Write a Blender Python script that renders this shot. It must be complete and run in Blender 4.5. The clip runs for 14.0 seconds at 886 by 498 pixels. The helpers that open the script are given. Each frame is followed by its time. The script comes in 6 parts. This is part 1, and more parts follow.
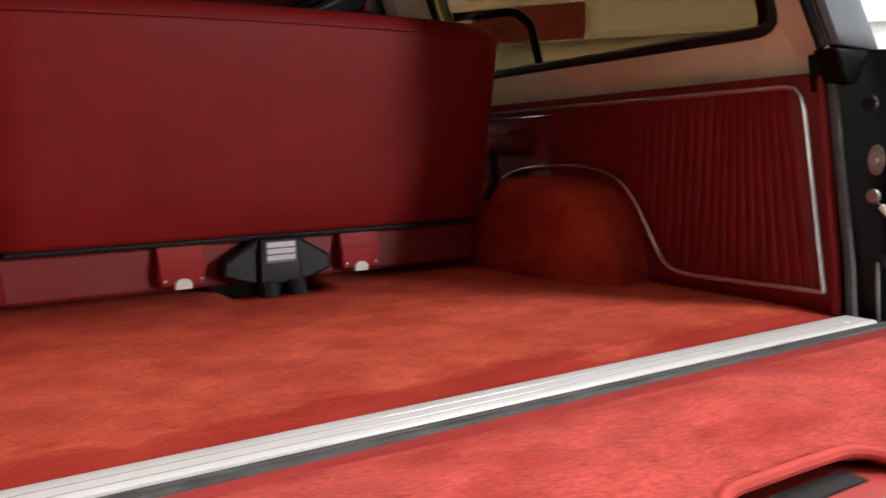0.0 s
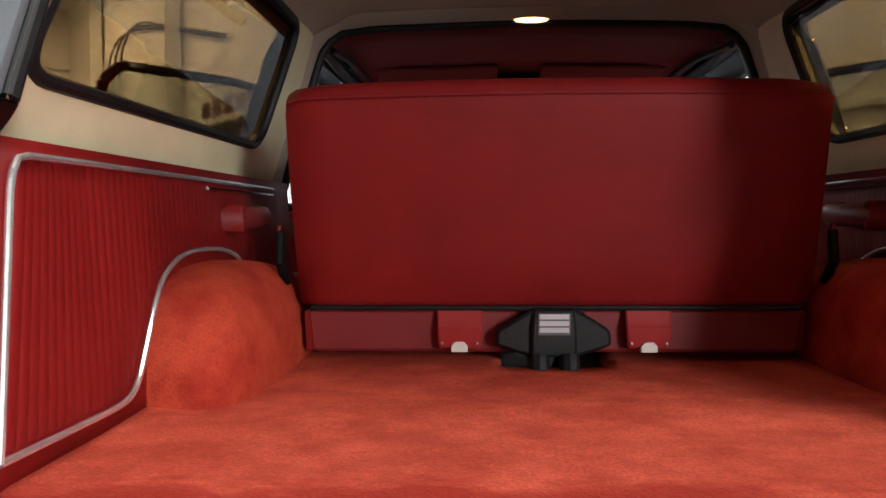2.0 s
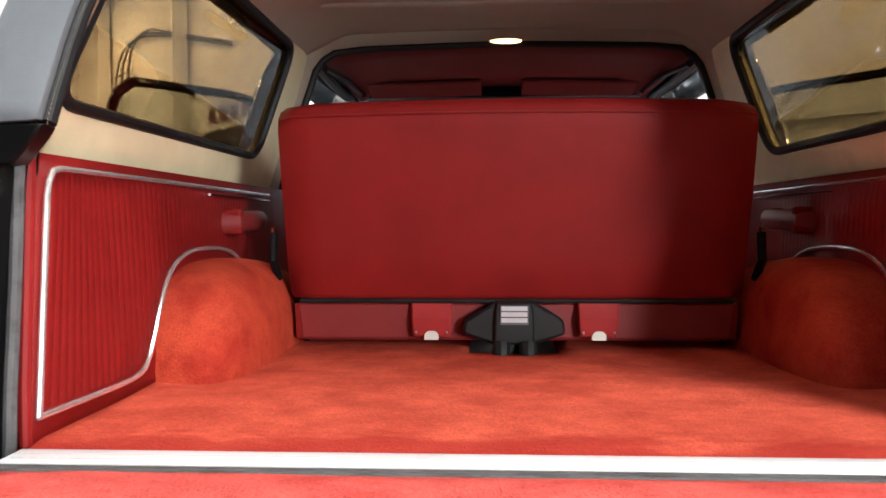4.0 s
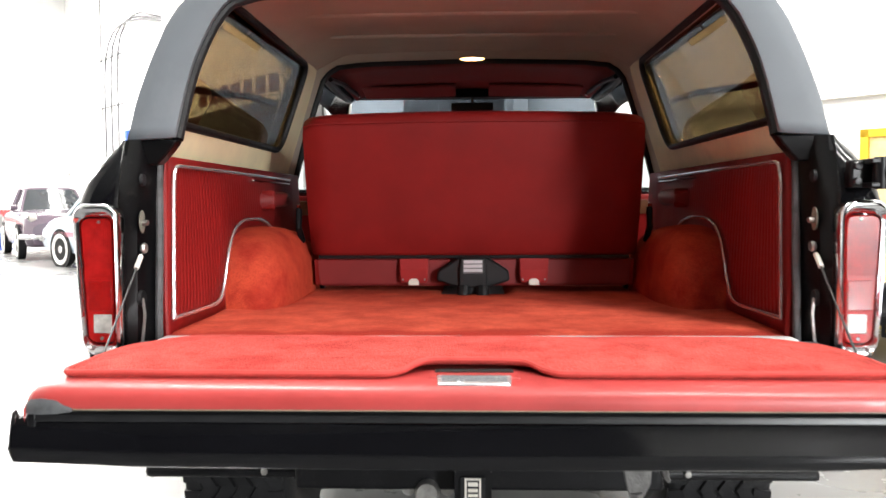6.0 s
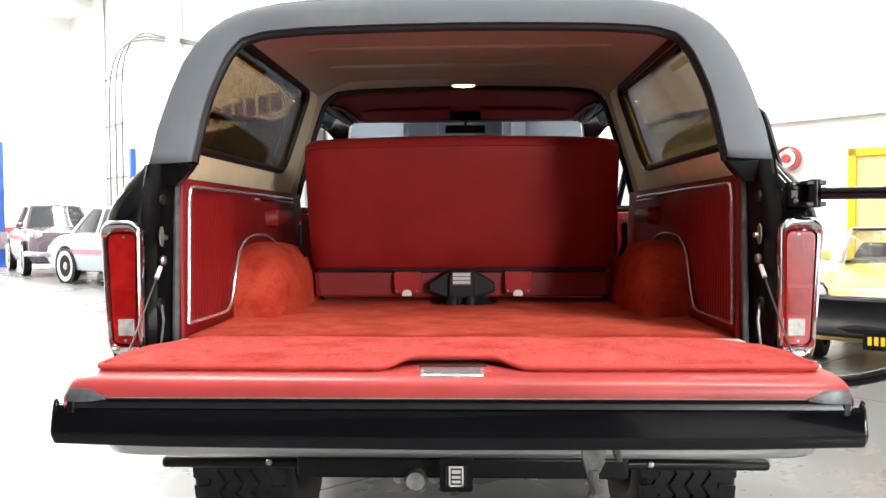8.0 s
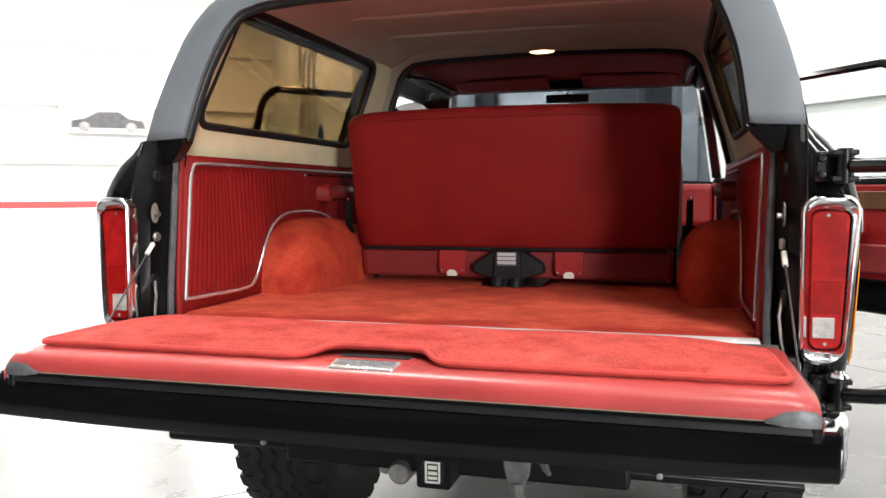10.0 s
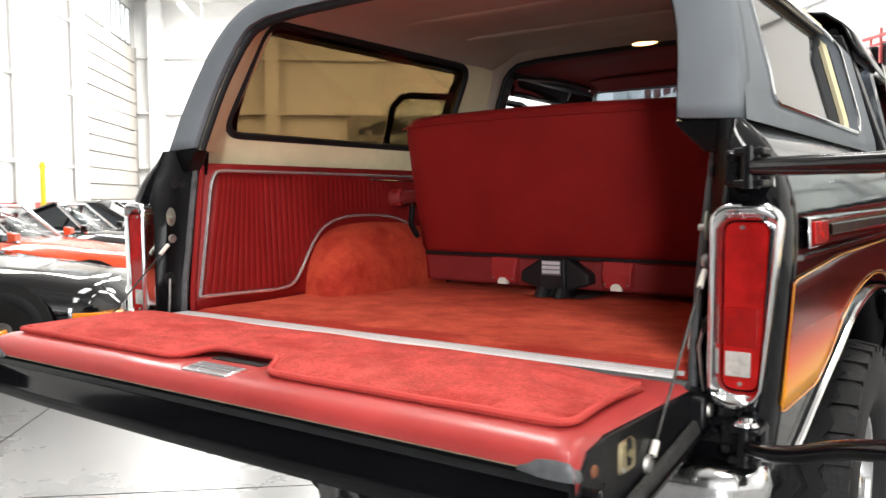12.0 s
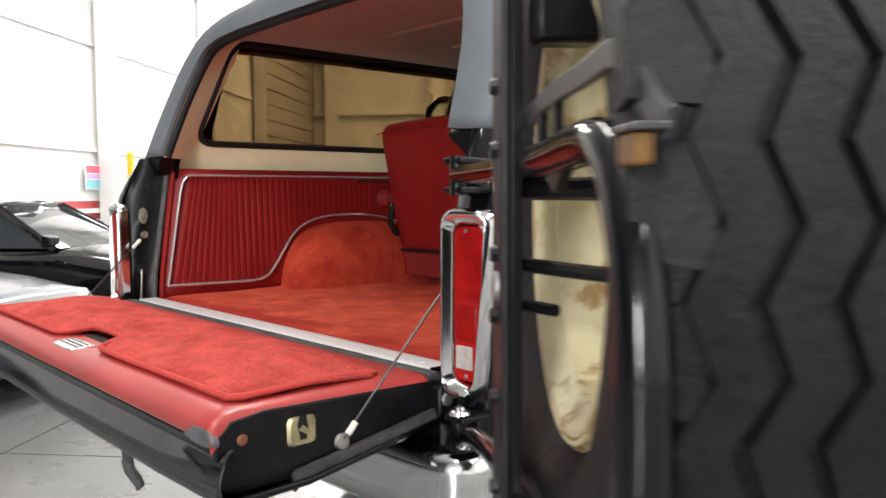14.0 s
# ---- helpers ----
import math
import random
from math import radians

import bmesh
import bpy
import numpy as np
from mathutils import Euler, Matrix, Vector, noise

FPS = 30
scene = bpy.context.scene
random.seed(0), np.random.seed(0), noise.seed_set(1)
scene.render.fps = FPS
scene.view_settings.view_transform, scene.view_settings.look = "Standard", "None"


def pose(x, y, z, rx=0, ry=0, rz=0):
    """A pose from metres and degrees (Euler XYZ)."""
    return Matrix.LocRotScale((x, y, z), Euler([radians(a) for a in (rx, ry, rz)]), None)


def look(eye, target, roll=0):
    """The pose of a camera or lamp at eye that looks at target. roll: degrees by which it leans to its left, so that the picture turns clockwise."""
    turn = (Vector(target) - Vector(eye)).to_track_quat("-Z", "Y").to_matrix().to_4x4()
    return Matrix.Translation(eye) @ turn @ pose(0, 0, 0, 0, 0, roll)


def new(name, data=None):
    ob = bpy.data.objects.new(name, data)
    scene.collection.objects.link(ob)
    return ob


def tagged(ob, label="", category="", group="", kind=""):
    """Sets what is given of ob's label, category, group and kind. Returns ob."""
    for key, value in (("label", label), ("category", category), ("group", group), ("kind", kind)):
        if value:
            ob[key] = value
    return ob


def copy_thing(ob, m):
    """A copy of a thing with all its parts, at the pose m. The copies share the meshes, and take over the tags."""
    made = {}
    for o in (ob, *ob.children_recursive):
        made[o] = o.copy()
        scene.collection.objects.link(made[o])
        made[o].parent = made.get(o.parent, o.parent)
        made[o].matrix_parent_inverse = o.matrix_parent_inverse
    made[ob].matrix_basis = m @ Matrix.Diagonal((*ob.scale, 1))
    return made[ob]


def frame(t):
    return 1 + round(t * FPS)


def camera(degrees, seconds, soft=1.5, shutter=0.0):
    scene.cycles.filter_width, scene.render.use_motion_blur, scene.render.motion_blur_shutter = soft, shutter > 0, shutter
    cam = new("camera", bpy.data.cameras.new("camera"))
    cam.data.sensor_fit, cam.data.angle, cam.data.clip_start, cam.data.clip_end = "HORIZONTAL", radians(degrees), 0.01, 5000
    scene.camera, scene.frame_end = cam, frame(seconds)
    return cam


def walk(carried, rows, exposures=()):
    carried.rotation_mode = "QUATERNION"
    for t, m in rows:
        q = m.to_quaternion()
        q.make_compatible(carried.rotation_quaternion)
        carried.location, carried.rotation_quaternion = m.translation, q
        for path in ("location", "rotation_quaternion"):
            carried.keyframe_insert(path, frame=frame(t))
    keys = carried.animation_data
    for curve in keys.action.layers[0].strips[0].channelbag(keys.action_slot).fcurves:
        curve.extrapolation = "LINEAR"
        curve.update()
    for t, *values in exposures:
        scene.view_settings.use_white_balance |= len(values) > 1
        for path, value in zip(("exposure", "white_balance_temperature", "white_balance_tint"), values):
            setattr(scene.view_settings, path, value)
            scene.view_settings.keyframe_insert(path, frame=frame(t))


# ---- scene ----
cam = camera(57.4, 14.0, shutter=0.5)
PATH = [
    (0, (-0.631, -0.813, 1.286), (0.389, 0.89, 1.042), -1.4),
    (0.5, (-0.447, -0.841, 1.288), (0.531, 0.889, 1.058), -1.3),
    (1, (-0.32, -0.855, 1.318), (0.375, 1.004, 1.075), -1.3),
    (1.5, (-0.264, -0.88, 1.323), (0.129, 1.077, 1.193), -1.1),
    (2, (-0.166, -0.855, 1.305), (-0.258, 1.141, 1.225), -0.3),
    (4.5, (-0.067, -1.273, 1.3), (-0.173, 0.723, 1.233), -0.2),
    (5, (-0.055, -1.499, 1.308), (-0.134, 0.499, 1.238), 0.0),
    (5.5, (-0.031, -1.709, 1.298), (-0.108, 0.288, 1.218), -0.4),
    (6, (-0.003, -1.909, 1.292), (-0.075, 0.087, 1.176), -0.3),
    (6.5, (0.04, -2.072, 1.289), (-0.04, -0.078, 1.159), -0.3),
    (7, (0.045, -2.147, 1.289), (-0.04, -0.151, 1.182), -0.5),
    (7.5, (0.047, -2.151, 1.289), (-0.036, -0.154, 1.231), -0.4),
    (8, (0.046, -2.149, 1.291), (-0.029, -0.152, 1.218), -0.3),
    (10.5, (0.768, -1.796, 1.299), (0.049, 0.065, 1.153), -0.3),
    (11, (0.952, -1.691, 1.301), (0.059, 0.093, 1.173), -0.2),
    (11.5, (1.112, -1.596, 1.304), (0.064, 0.102, 1.173), -0.3),
    (12, (1.289, -1.475, 1.305), (0.131, 0.151, 1.176), -0.3),
    (12.5, (1.485, -1.353, 1.308), (0.227, 0.196, 1.179), -0.3),
    (13, (1.675, -1.253, 1.308), (0.338, 0.229, 1.18), -0.3),
    (13.5, (1.847, -1.161, 1.31), (0.436, 0.251, 1.182), -0.3),
    (14, (2.004, -1.067, 1.318), (0.52, 0.267, 1.183), -0.3),
]
EXPOSURES = [(0.0, -0.65), (1.0, -0.82), (1.5, -0.9), (2.0, -0.58), (4.3, 0.08), (6.0, -0.08), (8.0, -0.25), (10.5, -0.40), (12.5, -0.62), (13.5, -0.70), (14.0, -0.70)]
walk(cam, [(t, look(eye, target, roll)) for t, eye, target, roll in PATH], EXPOSURES)

# ---------------------------------------------------------------- world and lights
world = bpy.data.worlds.new("world")
scene.world = world
world.use_nodes = True
wn = world.node_tree
wn.nodes["Background"].inputs[0].default_value = (0.9, 0.95, 1.0, 1)
wn.nodes["Background"].inputs[1].default_value = 0.15
CEIL = 10.5
ROOM = pose(0, 0, 0, 0, 0, 42)
RU0, RU1, RV0, RV1 = -10.0, 9.5, -11.5, 38.0
RUX, RVX = -24.0, 1.5  # unseen dark end, added to cut light from behind left


def area(name, at, aim, sx, sy, watts, color=(1, 0.97, 0.93)):
    d = bpy.data.lights.new(name, "AREA")
    d.shape, d.size, d.size_y, d.energy, d.color = "RECTANGLE", sx, sy, watts, color
    ob = new(name, d)
    ob.matrix_world = look(at, aim)
    return ob


# no lamps over the added dark end, so it stays dim
LAMPS = [(u, v) for u in (-6.0, 0.0, 6.0) for v in (-5.0, 4.0, 13.0, 22.0, 31.0) if (u, v) not in ((-6.0, -5.0), (-6.0, 4.0))]
for lu, lv in LAMPS:
    ob = area("tube_light", (0, 0, 5), (0, 0, 0), 1.2, 5.0, 780 if lv < 20 else (1400 if lv < 30 else 2700))
    ob.matrix_world = ROOM @ pose(lu, lv, CEIL - (2.3 if lv < 20 else 0.5))
# unseen lamp added at the closed rear wall, lighting the bay from right rear
p = ROOM @ Vector((-2.1, RV0 + 0.05, 2.2))
area("rear_right_fill", p, (0.2, 0.6, 1.2), 1.6, 3.8, 1900, (0.95, 0.98, 1.0))

# ---------------------------------------------------------------- materials


def mat(name, color, rough=0.5, metal=0.0, var=0.15, scale=8.0, bump=0.0, bscale=60.0, coat=0.0, spec=0.5, sheen=0.0, emit=None, fine=0.0, alt=None):
    m = bpy.data.materials.new(name)
    m.use_nodes = True
    nt = m.node_tree
    n, l = nt.nodes, nt.links
    b = n["Principled BSDF"]
    b.inputs["Roughness"].default_value = rough
    b.inputs["Metallic"].default_value = metal
    b.inputs["Coat Weight"].default_value = coat
    b.inputs["Coat Roughness"].default_value = 0.06
    b.inputs["Specular IOR Level"].default_value = spec
    if sheen:
        b.inputs["Sheen Weight"].default_value = sheen
        b.inputs["Sheen Roughness"].default_value = 0.5
        b.inputs["Sheen Tint"].default_value = (*color[:3], 1)
    tc = n.new("ShaderNodeTexCoord")
    no = n.new("ShaderNodeTexNoise")
    no.inputs["Scale"].default_value = scale
    no.inputs["Detail"].default_value = 6
    no.inputs["Roughness"].default_value = 0.6
    l.new(tc.outputs["Object"], no.inputs["Vector"])
    ramp = n.new("ShaderNodeValToRGB")
    ramp.color_ramp.elements[0].position = 0.32
    ramp.color_ramp.elements[1].position = 0.68
    lo = alt if alt else tuple(c * (1 - var) for c in color)
    hi = tuple(min(1, c * (1 + var * 0.6)) for c in color)
    ramp.color_ramp.elements[0].color = (*lo, 1)
    ramp.color_ramp.elements[1].color = (*hi, 1)
    l.new(no.outputs["Fac"], ramp.inputs["Fac"])
    out = ramp.outputs["Color"]
    if fine:
        n2 = n.new("ShaderNodeTexNoise")
        n2.inputs["Scale"].default_value = bscale
        n2.inputs["Detail"].default_value = 3
        l.new(tc.outputs["Object"], n2.inputs["Vector"])
        mp = n.new("ShaderNodeMapRange")
        mp.inputs[1].default_value, mp.inputs[2].default_value = 0.3, 0.7
        mp.inputs[3].default_value, mp.inputs[4].default_value = 1 - fine, 1 + fine * 0.5
        l.new(n2.outputs["Fac"], mp.inputs[0])
        mx = n.new("ShaderNodeMix")
        mx.data_type, mx.blend_type = "RGBA", "MULTIPLY"
        mx.inputs[0].default_value = 1
        l.new(out, mx.inputs[6])
        l.new(mp.outputs[0], mx.inputs[7])
        out = mx.outputs[2]
    l.new(out, b.inputs["Base Color"])
    rr = n.new("ShaderNodeMapRange")
    rr.inputs[3].default_value, rr.inputs[4].default_value = max(0.02, rough * 0.8), min(1, rough * 1.2)
    l.new(no.outputs["Fac"], rr.inputs[0])
    l.new(rr.outputs[0], b.inputs["Roughness"])
    if bump:
        nb = n.new("ShaderNodeTexNoise")
        nb.inputs["Scale"].default_value = bscale
        nb.inputs["Detail"].default_value = 4
        l.new(tc.outputs["Object"], nb.inputs["Vector"])
        bp = n.new("ShaderNodeBump")
        bp.inputs["Strength"].default_value = bump
        bp.inputs["Distance"].default_value = 0.01
        l.new(nb.outputs["Fac"], bp.inputs["Height"])
        l.new(bp.outputs["Normal"], b.inputs["Normal"])
    if emit:
        b.inputs["Emission Color"].default_value = (*emit[0], 1)
        b.inputs["Emission Strength"].default_value = emit[1]
    return m


def glass_mat(name, tint, gloss=0.08):
    m = bpy.data.materials.new(name)
    m.use_nodes = True
    nt = m.node_tree
    nt.nodes.clear()
    o = nt.nodes.new("ShaderNodeOutputMaterial")
    tr = nt.nodes.new("ShaderNodeBsdfTransparent")
    tr.inputs[0].default_value = (*tint, 1)
    gl = nt.nodes.new("ShaderNodeBsdfGlossy")
    gl.inputs["Roughness"].default_value = 0.02
    lw = nt.nodes.new("ShaderNodeLayerWeight")
    pw = nt.nodes.new("ShaderNodeMath")
    pw.operation = "POWER"
    pw.inputs[1].default_value = 5.0
    nt.links.new(lw.outputs["Facing"], pw.inputs[0])
    mp = nt.nodes.new("ShaderNodeMapRange")
    mp.inputs[3].default_value, mp.inputs[4].default_value = gloss * 0.3, 1.0
    nt.links.new(pw.outputs[0], mp.inputs[0])
    mx = nt.nodes.new("ShaderNodeMixShader")
    nt.links.new(mp.outputs[0], mx.inputs[0])
    nt.links.new(tr.outputs[0], mx.inputs[1])
    nt.links.new(gl.outputs[0], mx.inputs[2])
    nt.links.new(mx.outputs[0], o.inputs[0])
    return m


def fade_mat(name, stops, z0, z1):
    """Sprayed paint that fades upwards through the given colours."""
    m = mat(name, (0.5, 0.1, 0.02), 0.22, coat=0.0, spec=0.12)
    nt = m.node_tree
    b = nt.nodes["Principled BSDF"]
    tc = nt.nodes.new("ShaderNodeTexCoord")
    sp = nt.nodes.new("ShaderNodeSeparateXYZ")
    nt.links.new(tc.outputs["Object"], sp.inputs[0])
    mp = nt.nodes.new("ShaderNodeMapRange")
    mp.inputs[1].default_value, mp.inputs[2].default_value = z0, z1
    nt.links.new(sp.outputs[2], mp.inputs[0])
    r = nt.nodes.new("ShaderNodeValToRGB")
    while len(r.color_ramp.elements) < len(stops):
        r.color_ramp.elements.new(0.5)
    for e, (p, c) in zip(r.color_ramp.elements, stops):
        e.position, e.color = p, (*c, 1)
    nt.links.new(mp.outputs[0], r.inputs[0])
    nt.links.new(r.outputs[0], b.inputs["Base Color"])
    return m


def stain(m, color, scale, lo, hi, amount, stretch=(1, 1, 1)):
    """Adds worn or soiled patches of another colour."""
    nt = m.node_tree
    b = nt.nodes["Principled BSDF"]
    src = b.inputs["Base Color"].links[0].from_socket
    tc = nt.nodes.new("ShaderNodeTexCoord")
    mp = nt.nodes.new("ShaderNodeMapping")
    mp.inputs["Scale"].default_value = stretch
    mp.inputs["Location"].default_value = (3.7, 1.3, 5.1)
    nt.links.new(tc.outputs["Object"], mp.inputs[0])
    no = nt.nodes.new("ShaderNodeTexNoise")
    no.inputs["Scale"].default_value = scale
    no.inputs["Detail"].default_value = 7
    no.inputs["Roughness"].default_value = 0.62
    nt.links.new(mp.outputs[0], no.inputs["Vector"])
    mr = nt.nodes.new("ShaderNodeMapRange")
    mr.inputs[1].default_value, mr.inputs[2].default_value = lo, hi
    mr.inputs[3].default_value, mr.inputs[4].default_value = 0.0, amount
    nt.links.new(no.outputs["Fac"], mr.inputs[0])
    mx = nt.nodes.new("ShaderNodeMix")
    mx.data_type = "RGBA"
    nt.links.new(mr.outputs[0], mx.inputs[0])
    nt.links.new(src, mx.inputs[6])
    mx.inputs[7].default_value = (*color, 1)
    nt.links.new(mx.outputs[2], b.inputs["Base Color"])


def ragged_dark_band(m, color, edge, amount):
    """Darkens the carpet colour in a ragged band behind the sill."""
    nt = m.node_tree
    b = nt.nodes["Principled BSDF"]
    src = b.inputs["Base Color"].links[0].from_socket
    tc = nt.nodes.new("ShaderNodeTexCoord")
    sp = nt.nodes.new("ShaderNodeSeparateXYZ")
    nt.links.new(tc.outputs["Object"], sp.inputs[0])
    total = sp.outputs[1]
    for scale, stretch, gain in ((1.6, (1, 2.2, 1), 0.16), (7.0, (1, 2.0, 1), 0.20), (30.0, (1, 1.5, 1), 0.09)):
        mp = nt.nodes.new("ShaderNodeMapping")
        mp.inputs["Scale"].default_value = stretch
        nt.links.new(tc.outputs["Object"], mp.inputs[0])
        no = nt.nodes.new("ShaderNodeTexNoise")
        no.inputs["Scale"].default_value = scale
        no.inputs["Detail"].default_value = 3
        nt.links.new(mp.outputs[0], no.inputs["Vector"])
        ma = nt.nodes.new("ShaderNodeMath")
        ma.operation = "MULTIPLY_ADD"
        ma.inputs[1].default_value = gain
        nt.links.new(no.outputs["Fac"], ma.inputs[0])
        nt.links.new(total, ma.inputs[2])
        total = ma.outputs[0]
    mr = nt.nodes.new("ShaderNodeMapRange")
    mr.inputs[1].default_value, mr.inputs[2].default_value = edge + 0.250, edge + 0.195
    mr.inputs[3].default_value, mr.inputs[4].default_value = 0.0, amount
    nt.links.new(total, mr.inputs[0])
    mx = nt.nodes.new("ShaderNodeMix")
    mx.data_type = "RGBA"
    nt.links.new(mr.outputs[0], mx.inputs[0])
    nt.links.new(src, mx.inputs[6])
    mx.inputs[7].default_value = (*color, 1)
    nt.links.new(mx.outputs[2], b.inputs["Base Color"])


CARPET = mat("red_carpet", (0.78, 0.135, 0.08), 0.95, var=0.2, scale=9, bump=0.6, bscale=200, spec=0.1, sheen=0.2, fine=0.25, alt=(0.58, 0.075, 0.045))
GATECARPET = mat("gate_carpet", (0.66, 0.098, 0.082), 0.95, var=0.3, scale=14, bump=0.9, bscale=230, spec=0.1, sheen=0.3, fine=0.38)
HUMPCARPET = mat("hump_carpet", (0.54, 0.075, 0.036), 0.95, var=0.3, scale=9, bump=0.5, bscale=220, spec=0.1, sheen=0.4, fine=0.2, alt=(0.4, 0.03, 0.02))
VINYL = mat("red_vinyl", (0.215, 0.0105, 0.0095), 0.55, var=0.14, scale=5, bump=0.12, bscale=420, spec=0.18)
VINYL2 = mat("red_panel_vinyl", (0.225, 0.010, 0.0095), 0.45, spec=0.25, var=0.12, scale=6, bump=0.1, bscale=300)
VINYL3 = mat("red_hard_plastic", (0.22, 0.02, 0.02), 0.5, var=0.1, scale=8, bump=0.1, bscale=300)
REDPAINT = mat("red_gate_paint", (0.42, 0.046, 0.043), 0.40, var=0.16, scale=5, coat=0.12)
TAN = mat("tan_fibreglass", (0.88, 0.78, 0.50), 0.55, var=0.1, scale=5, bump=0.08, bscale=120)
HEADLINER = mat("tan_headliner", (0.52, 0.45, 0.36), 0.8, var=0.08, scale=4, bump=0.1, bscale=200)
REDLINER = mat("red_headliner", (0.16, 0.016, 0.016), 0.8, var=0.15, scale=6, bump=0.1, bscale=200)
GREYTOP = mat("grey_textured_top", (0.135, 0.15, 0.165), 0.72, var=0.1, scale=3, bump=0.15, bscale=520)
BLACK = mat("black_gloss_paint", (0.004, 0.004, 0.005), 0.09, var=0.2, scale=4, coat=0.12, spec=0.36)
BLACKSAT = mat("black_satin_paint", (0.005, 0.005, 0.006), 0.34, var=0.4, scale=9, bump=0.05, bscale=50, spec=0.26)
TUBEBLACK = mat("black_tube_paint", (0.005, 0.005, 0.006), 0.13, var=0.3, scale=20, bump=0.05, bscale=60, spec=0.42, coat=0.1)
JAMBBLACK = mat("black_jamb_paint", (0.003, 0.003, 0.0035), 0.30, var=0.3, scale=12, bump=0.04, bscale=40, spec=0.18)
RUBBER = mat("black_rubber", (0.009, 0.009, 0.010), 0.55, var=0.3, scale=14, bump=0.1, bscale=120, spec=0.35)
GREYRUBBER = mat("grey_weatherstrip", (0.085, 0.085, 0.088), 0.65, var=0.3, scale=18, bump=0.1, bscale=80)
TYRE = mat("tyre_rubber", (0.014, 0.014, 0.015), 0.55, var=0.35, scale=12, bump=0.25, bscale=90, spec=0.25)
CHROME = mat("chrome", (0.80, 0.80, 0.81), 0.12, 1.0, var=0.04, scale=6)
ALU = mat("brushed_aluminium", (0.93, 0.93, 0.94), 0.26, 0.12, var=0.04, scale=3)
BRIGHT = mat("bright_trim", (0.88, 0.88, 0.89), 0.2, 0.8, var=0.05, scale=10)
STEEL = mat("dull_steel", (0.4, 0.39, 0.37), 0.45, 0.9, var=0.3, scale=30, bump=0.1, bscale=120)
CABLE = mat("dark_cable_steel", (0.07, 0.07, 0.07), 0.4, 0.7, var=0.2, scale=60)
STRIKER = mat("dull_zinc", (0.36, 0.36, 0.30), 0.45, 0.6, var=0.3, scale=50)
ZINC = mat("yellow_zinc", (0.5, 0.42, 0.25), 0.4, 0.9, var=0.3, scale=40)
REDLENS = mat("red_lens", (0.40, 0.010, 0.009), 0.22, var=0.25, scale=40, coat=0.0, spec=0.3)
DEEPLENS = mat("deep_red_lens", (0.30, 0.005, 0.004), 0.12, var=0.2, scale=30, coat=0.2)
CLEARLENS = mat("clear_lens", (0.50, 0.47, 0.43), 0.2, var=0.25, scale=60, coat=0.6)
AMBER = mat("amber_lens", (0.85, 0.28, 0.02), 0.15, var=0.1, scale=40, coat=0.6)
WHITE = mat("white_plastic", (0.78, 0.74, 0.66), 0.4, var=0.08, scale=20)
# near-black for shade painted into holes and gaps, and for floor joints
DARK = mat("shade_and_joint_black", (0.006, 0.006, 0.006), 0.9, var=0.3)
RIMCREAM = mat("cream_rusted_steel", (0.78, 0.69, 0.44), 0.45, var=0.12, scale=7, bump=0.2, bscale=60)
TINT = glass_mat("brown_tinted_glass", (0.335, 0.27, 0.18), 0.12)
CLEAR = glass_mat("clear_glass", (0.86, 0.9, 0.9), 0.2)
FADE = fade_mat("sunset_fade_paint", [(0.0, (0.92, 0.46, 0.006)), (0.15, (0.88, 0.32, 0.006)), (0.36, (0.68, 0.09, 0.008)), (0.58, (0.20, 0.014, 0.008)), (0.74, (0.06, 0.008, 0.007)), (1.0, (0.045, 0.007, 0.007))], 0.905, 1.17)
PINSTRIPE = mat("orange_pinstripe", (0.75, 0.28, 0.02), 0.3, coat=0.5)
DOME = mat("dome_lens", (1, 0.85, 0.6), 0.4, emit=((1.0, 0.55, 0.22), 8.0))
WALLM = mat("white_wall_paint", (0.82, 0.82, 0.81), 0.7, var=0.05, scale=0.8, bump=0.05, bscale=30)
STEELW = mat("white_steel_paint", (0.78, 0.78, 0.77), 0.5, var=0.06, scale=2)
CONCRETE = mat("polished_concrete", (0.155, 0.157, 0.158), 0.28, var=0.02, scale=0.9, fine=0.05, bscale=25)
DIMWALLM = mat("dark_unseen_wall", (0.10, 0.10, 0.10), 0.8, var=0.15, scale=2)
stain(CARPET, (0.36, 0.03, 0.022), 6.0, 0.50, 0.68, 0.35, (0.9, 1.8, 1))
stain(GATECARPET, (0.36, 0.018, 0.016), 9.0, 0.50, 0.64, 0.5, (0.8, 1.5, 1))
stain(GATECARPET, (0.70, 0.15, 0.12), 7.0, 0.54, 0.70, 0.4, (1.3, 0.7, 1))
stain(GATECARPET, (0.26, 0.012, 0.012), 38.0, 0.60, 0.70, 0.55, (1, 1.6, 1))
stain(CARPET, (0.40, 0.03, 0.022), 26.0, 0.58, 0.72, 0.45, (0.7, 1.8, 1))
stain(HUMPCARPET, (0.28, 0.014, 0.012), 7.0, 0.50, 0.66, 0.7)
stain(RIMCREAM, (0.36, 0.19, 0.05), 15.0, 0.53, 0.62, 0.85, (1, 1, 0.55))
stain(RIMCREAM, (0.55, 0.46, 0.24), 6.5, 0.50, 0.70, 0.6, (1, 1, 0.3))
stain(RIMCREAM, (0.20, 0.14, 0.07), 9.0, 0.57, 0.70, 0.6, (1, 1, 0.5))
RUSTRIM = mat("rusty_cream_edge", (0.72, 0.58, 0.32), 0.6, var=0.2, scale=9, bump=0.3, bscale=90)
stain(RUSTRIM, (0.26, 0.12, 0.03), 12.0, 0.44, 0.58, 0.85)
stain(CONCRETE, (0.15, 0.15, 0.147), 0.5, 0.3, 0.85, 0.2)
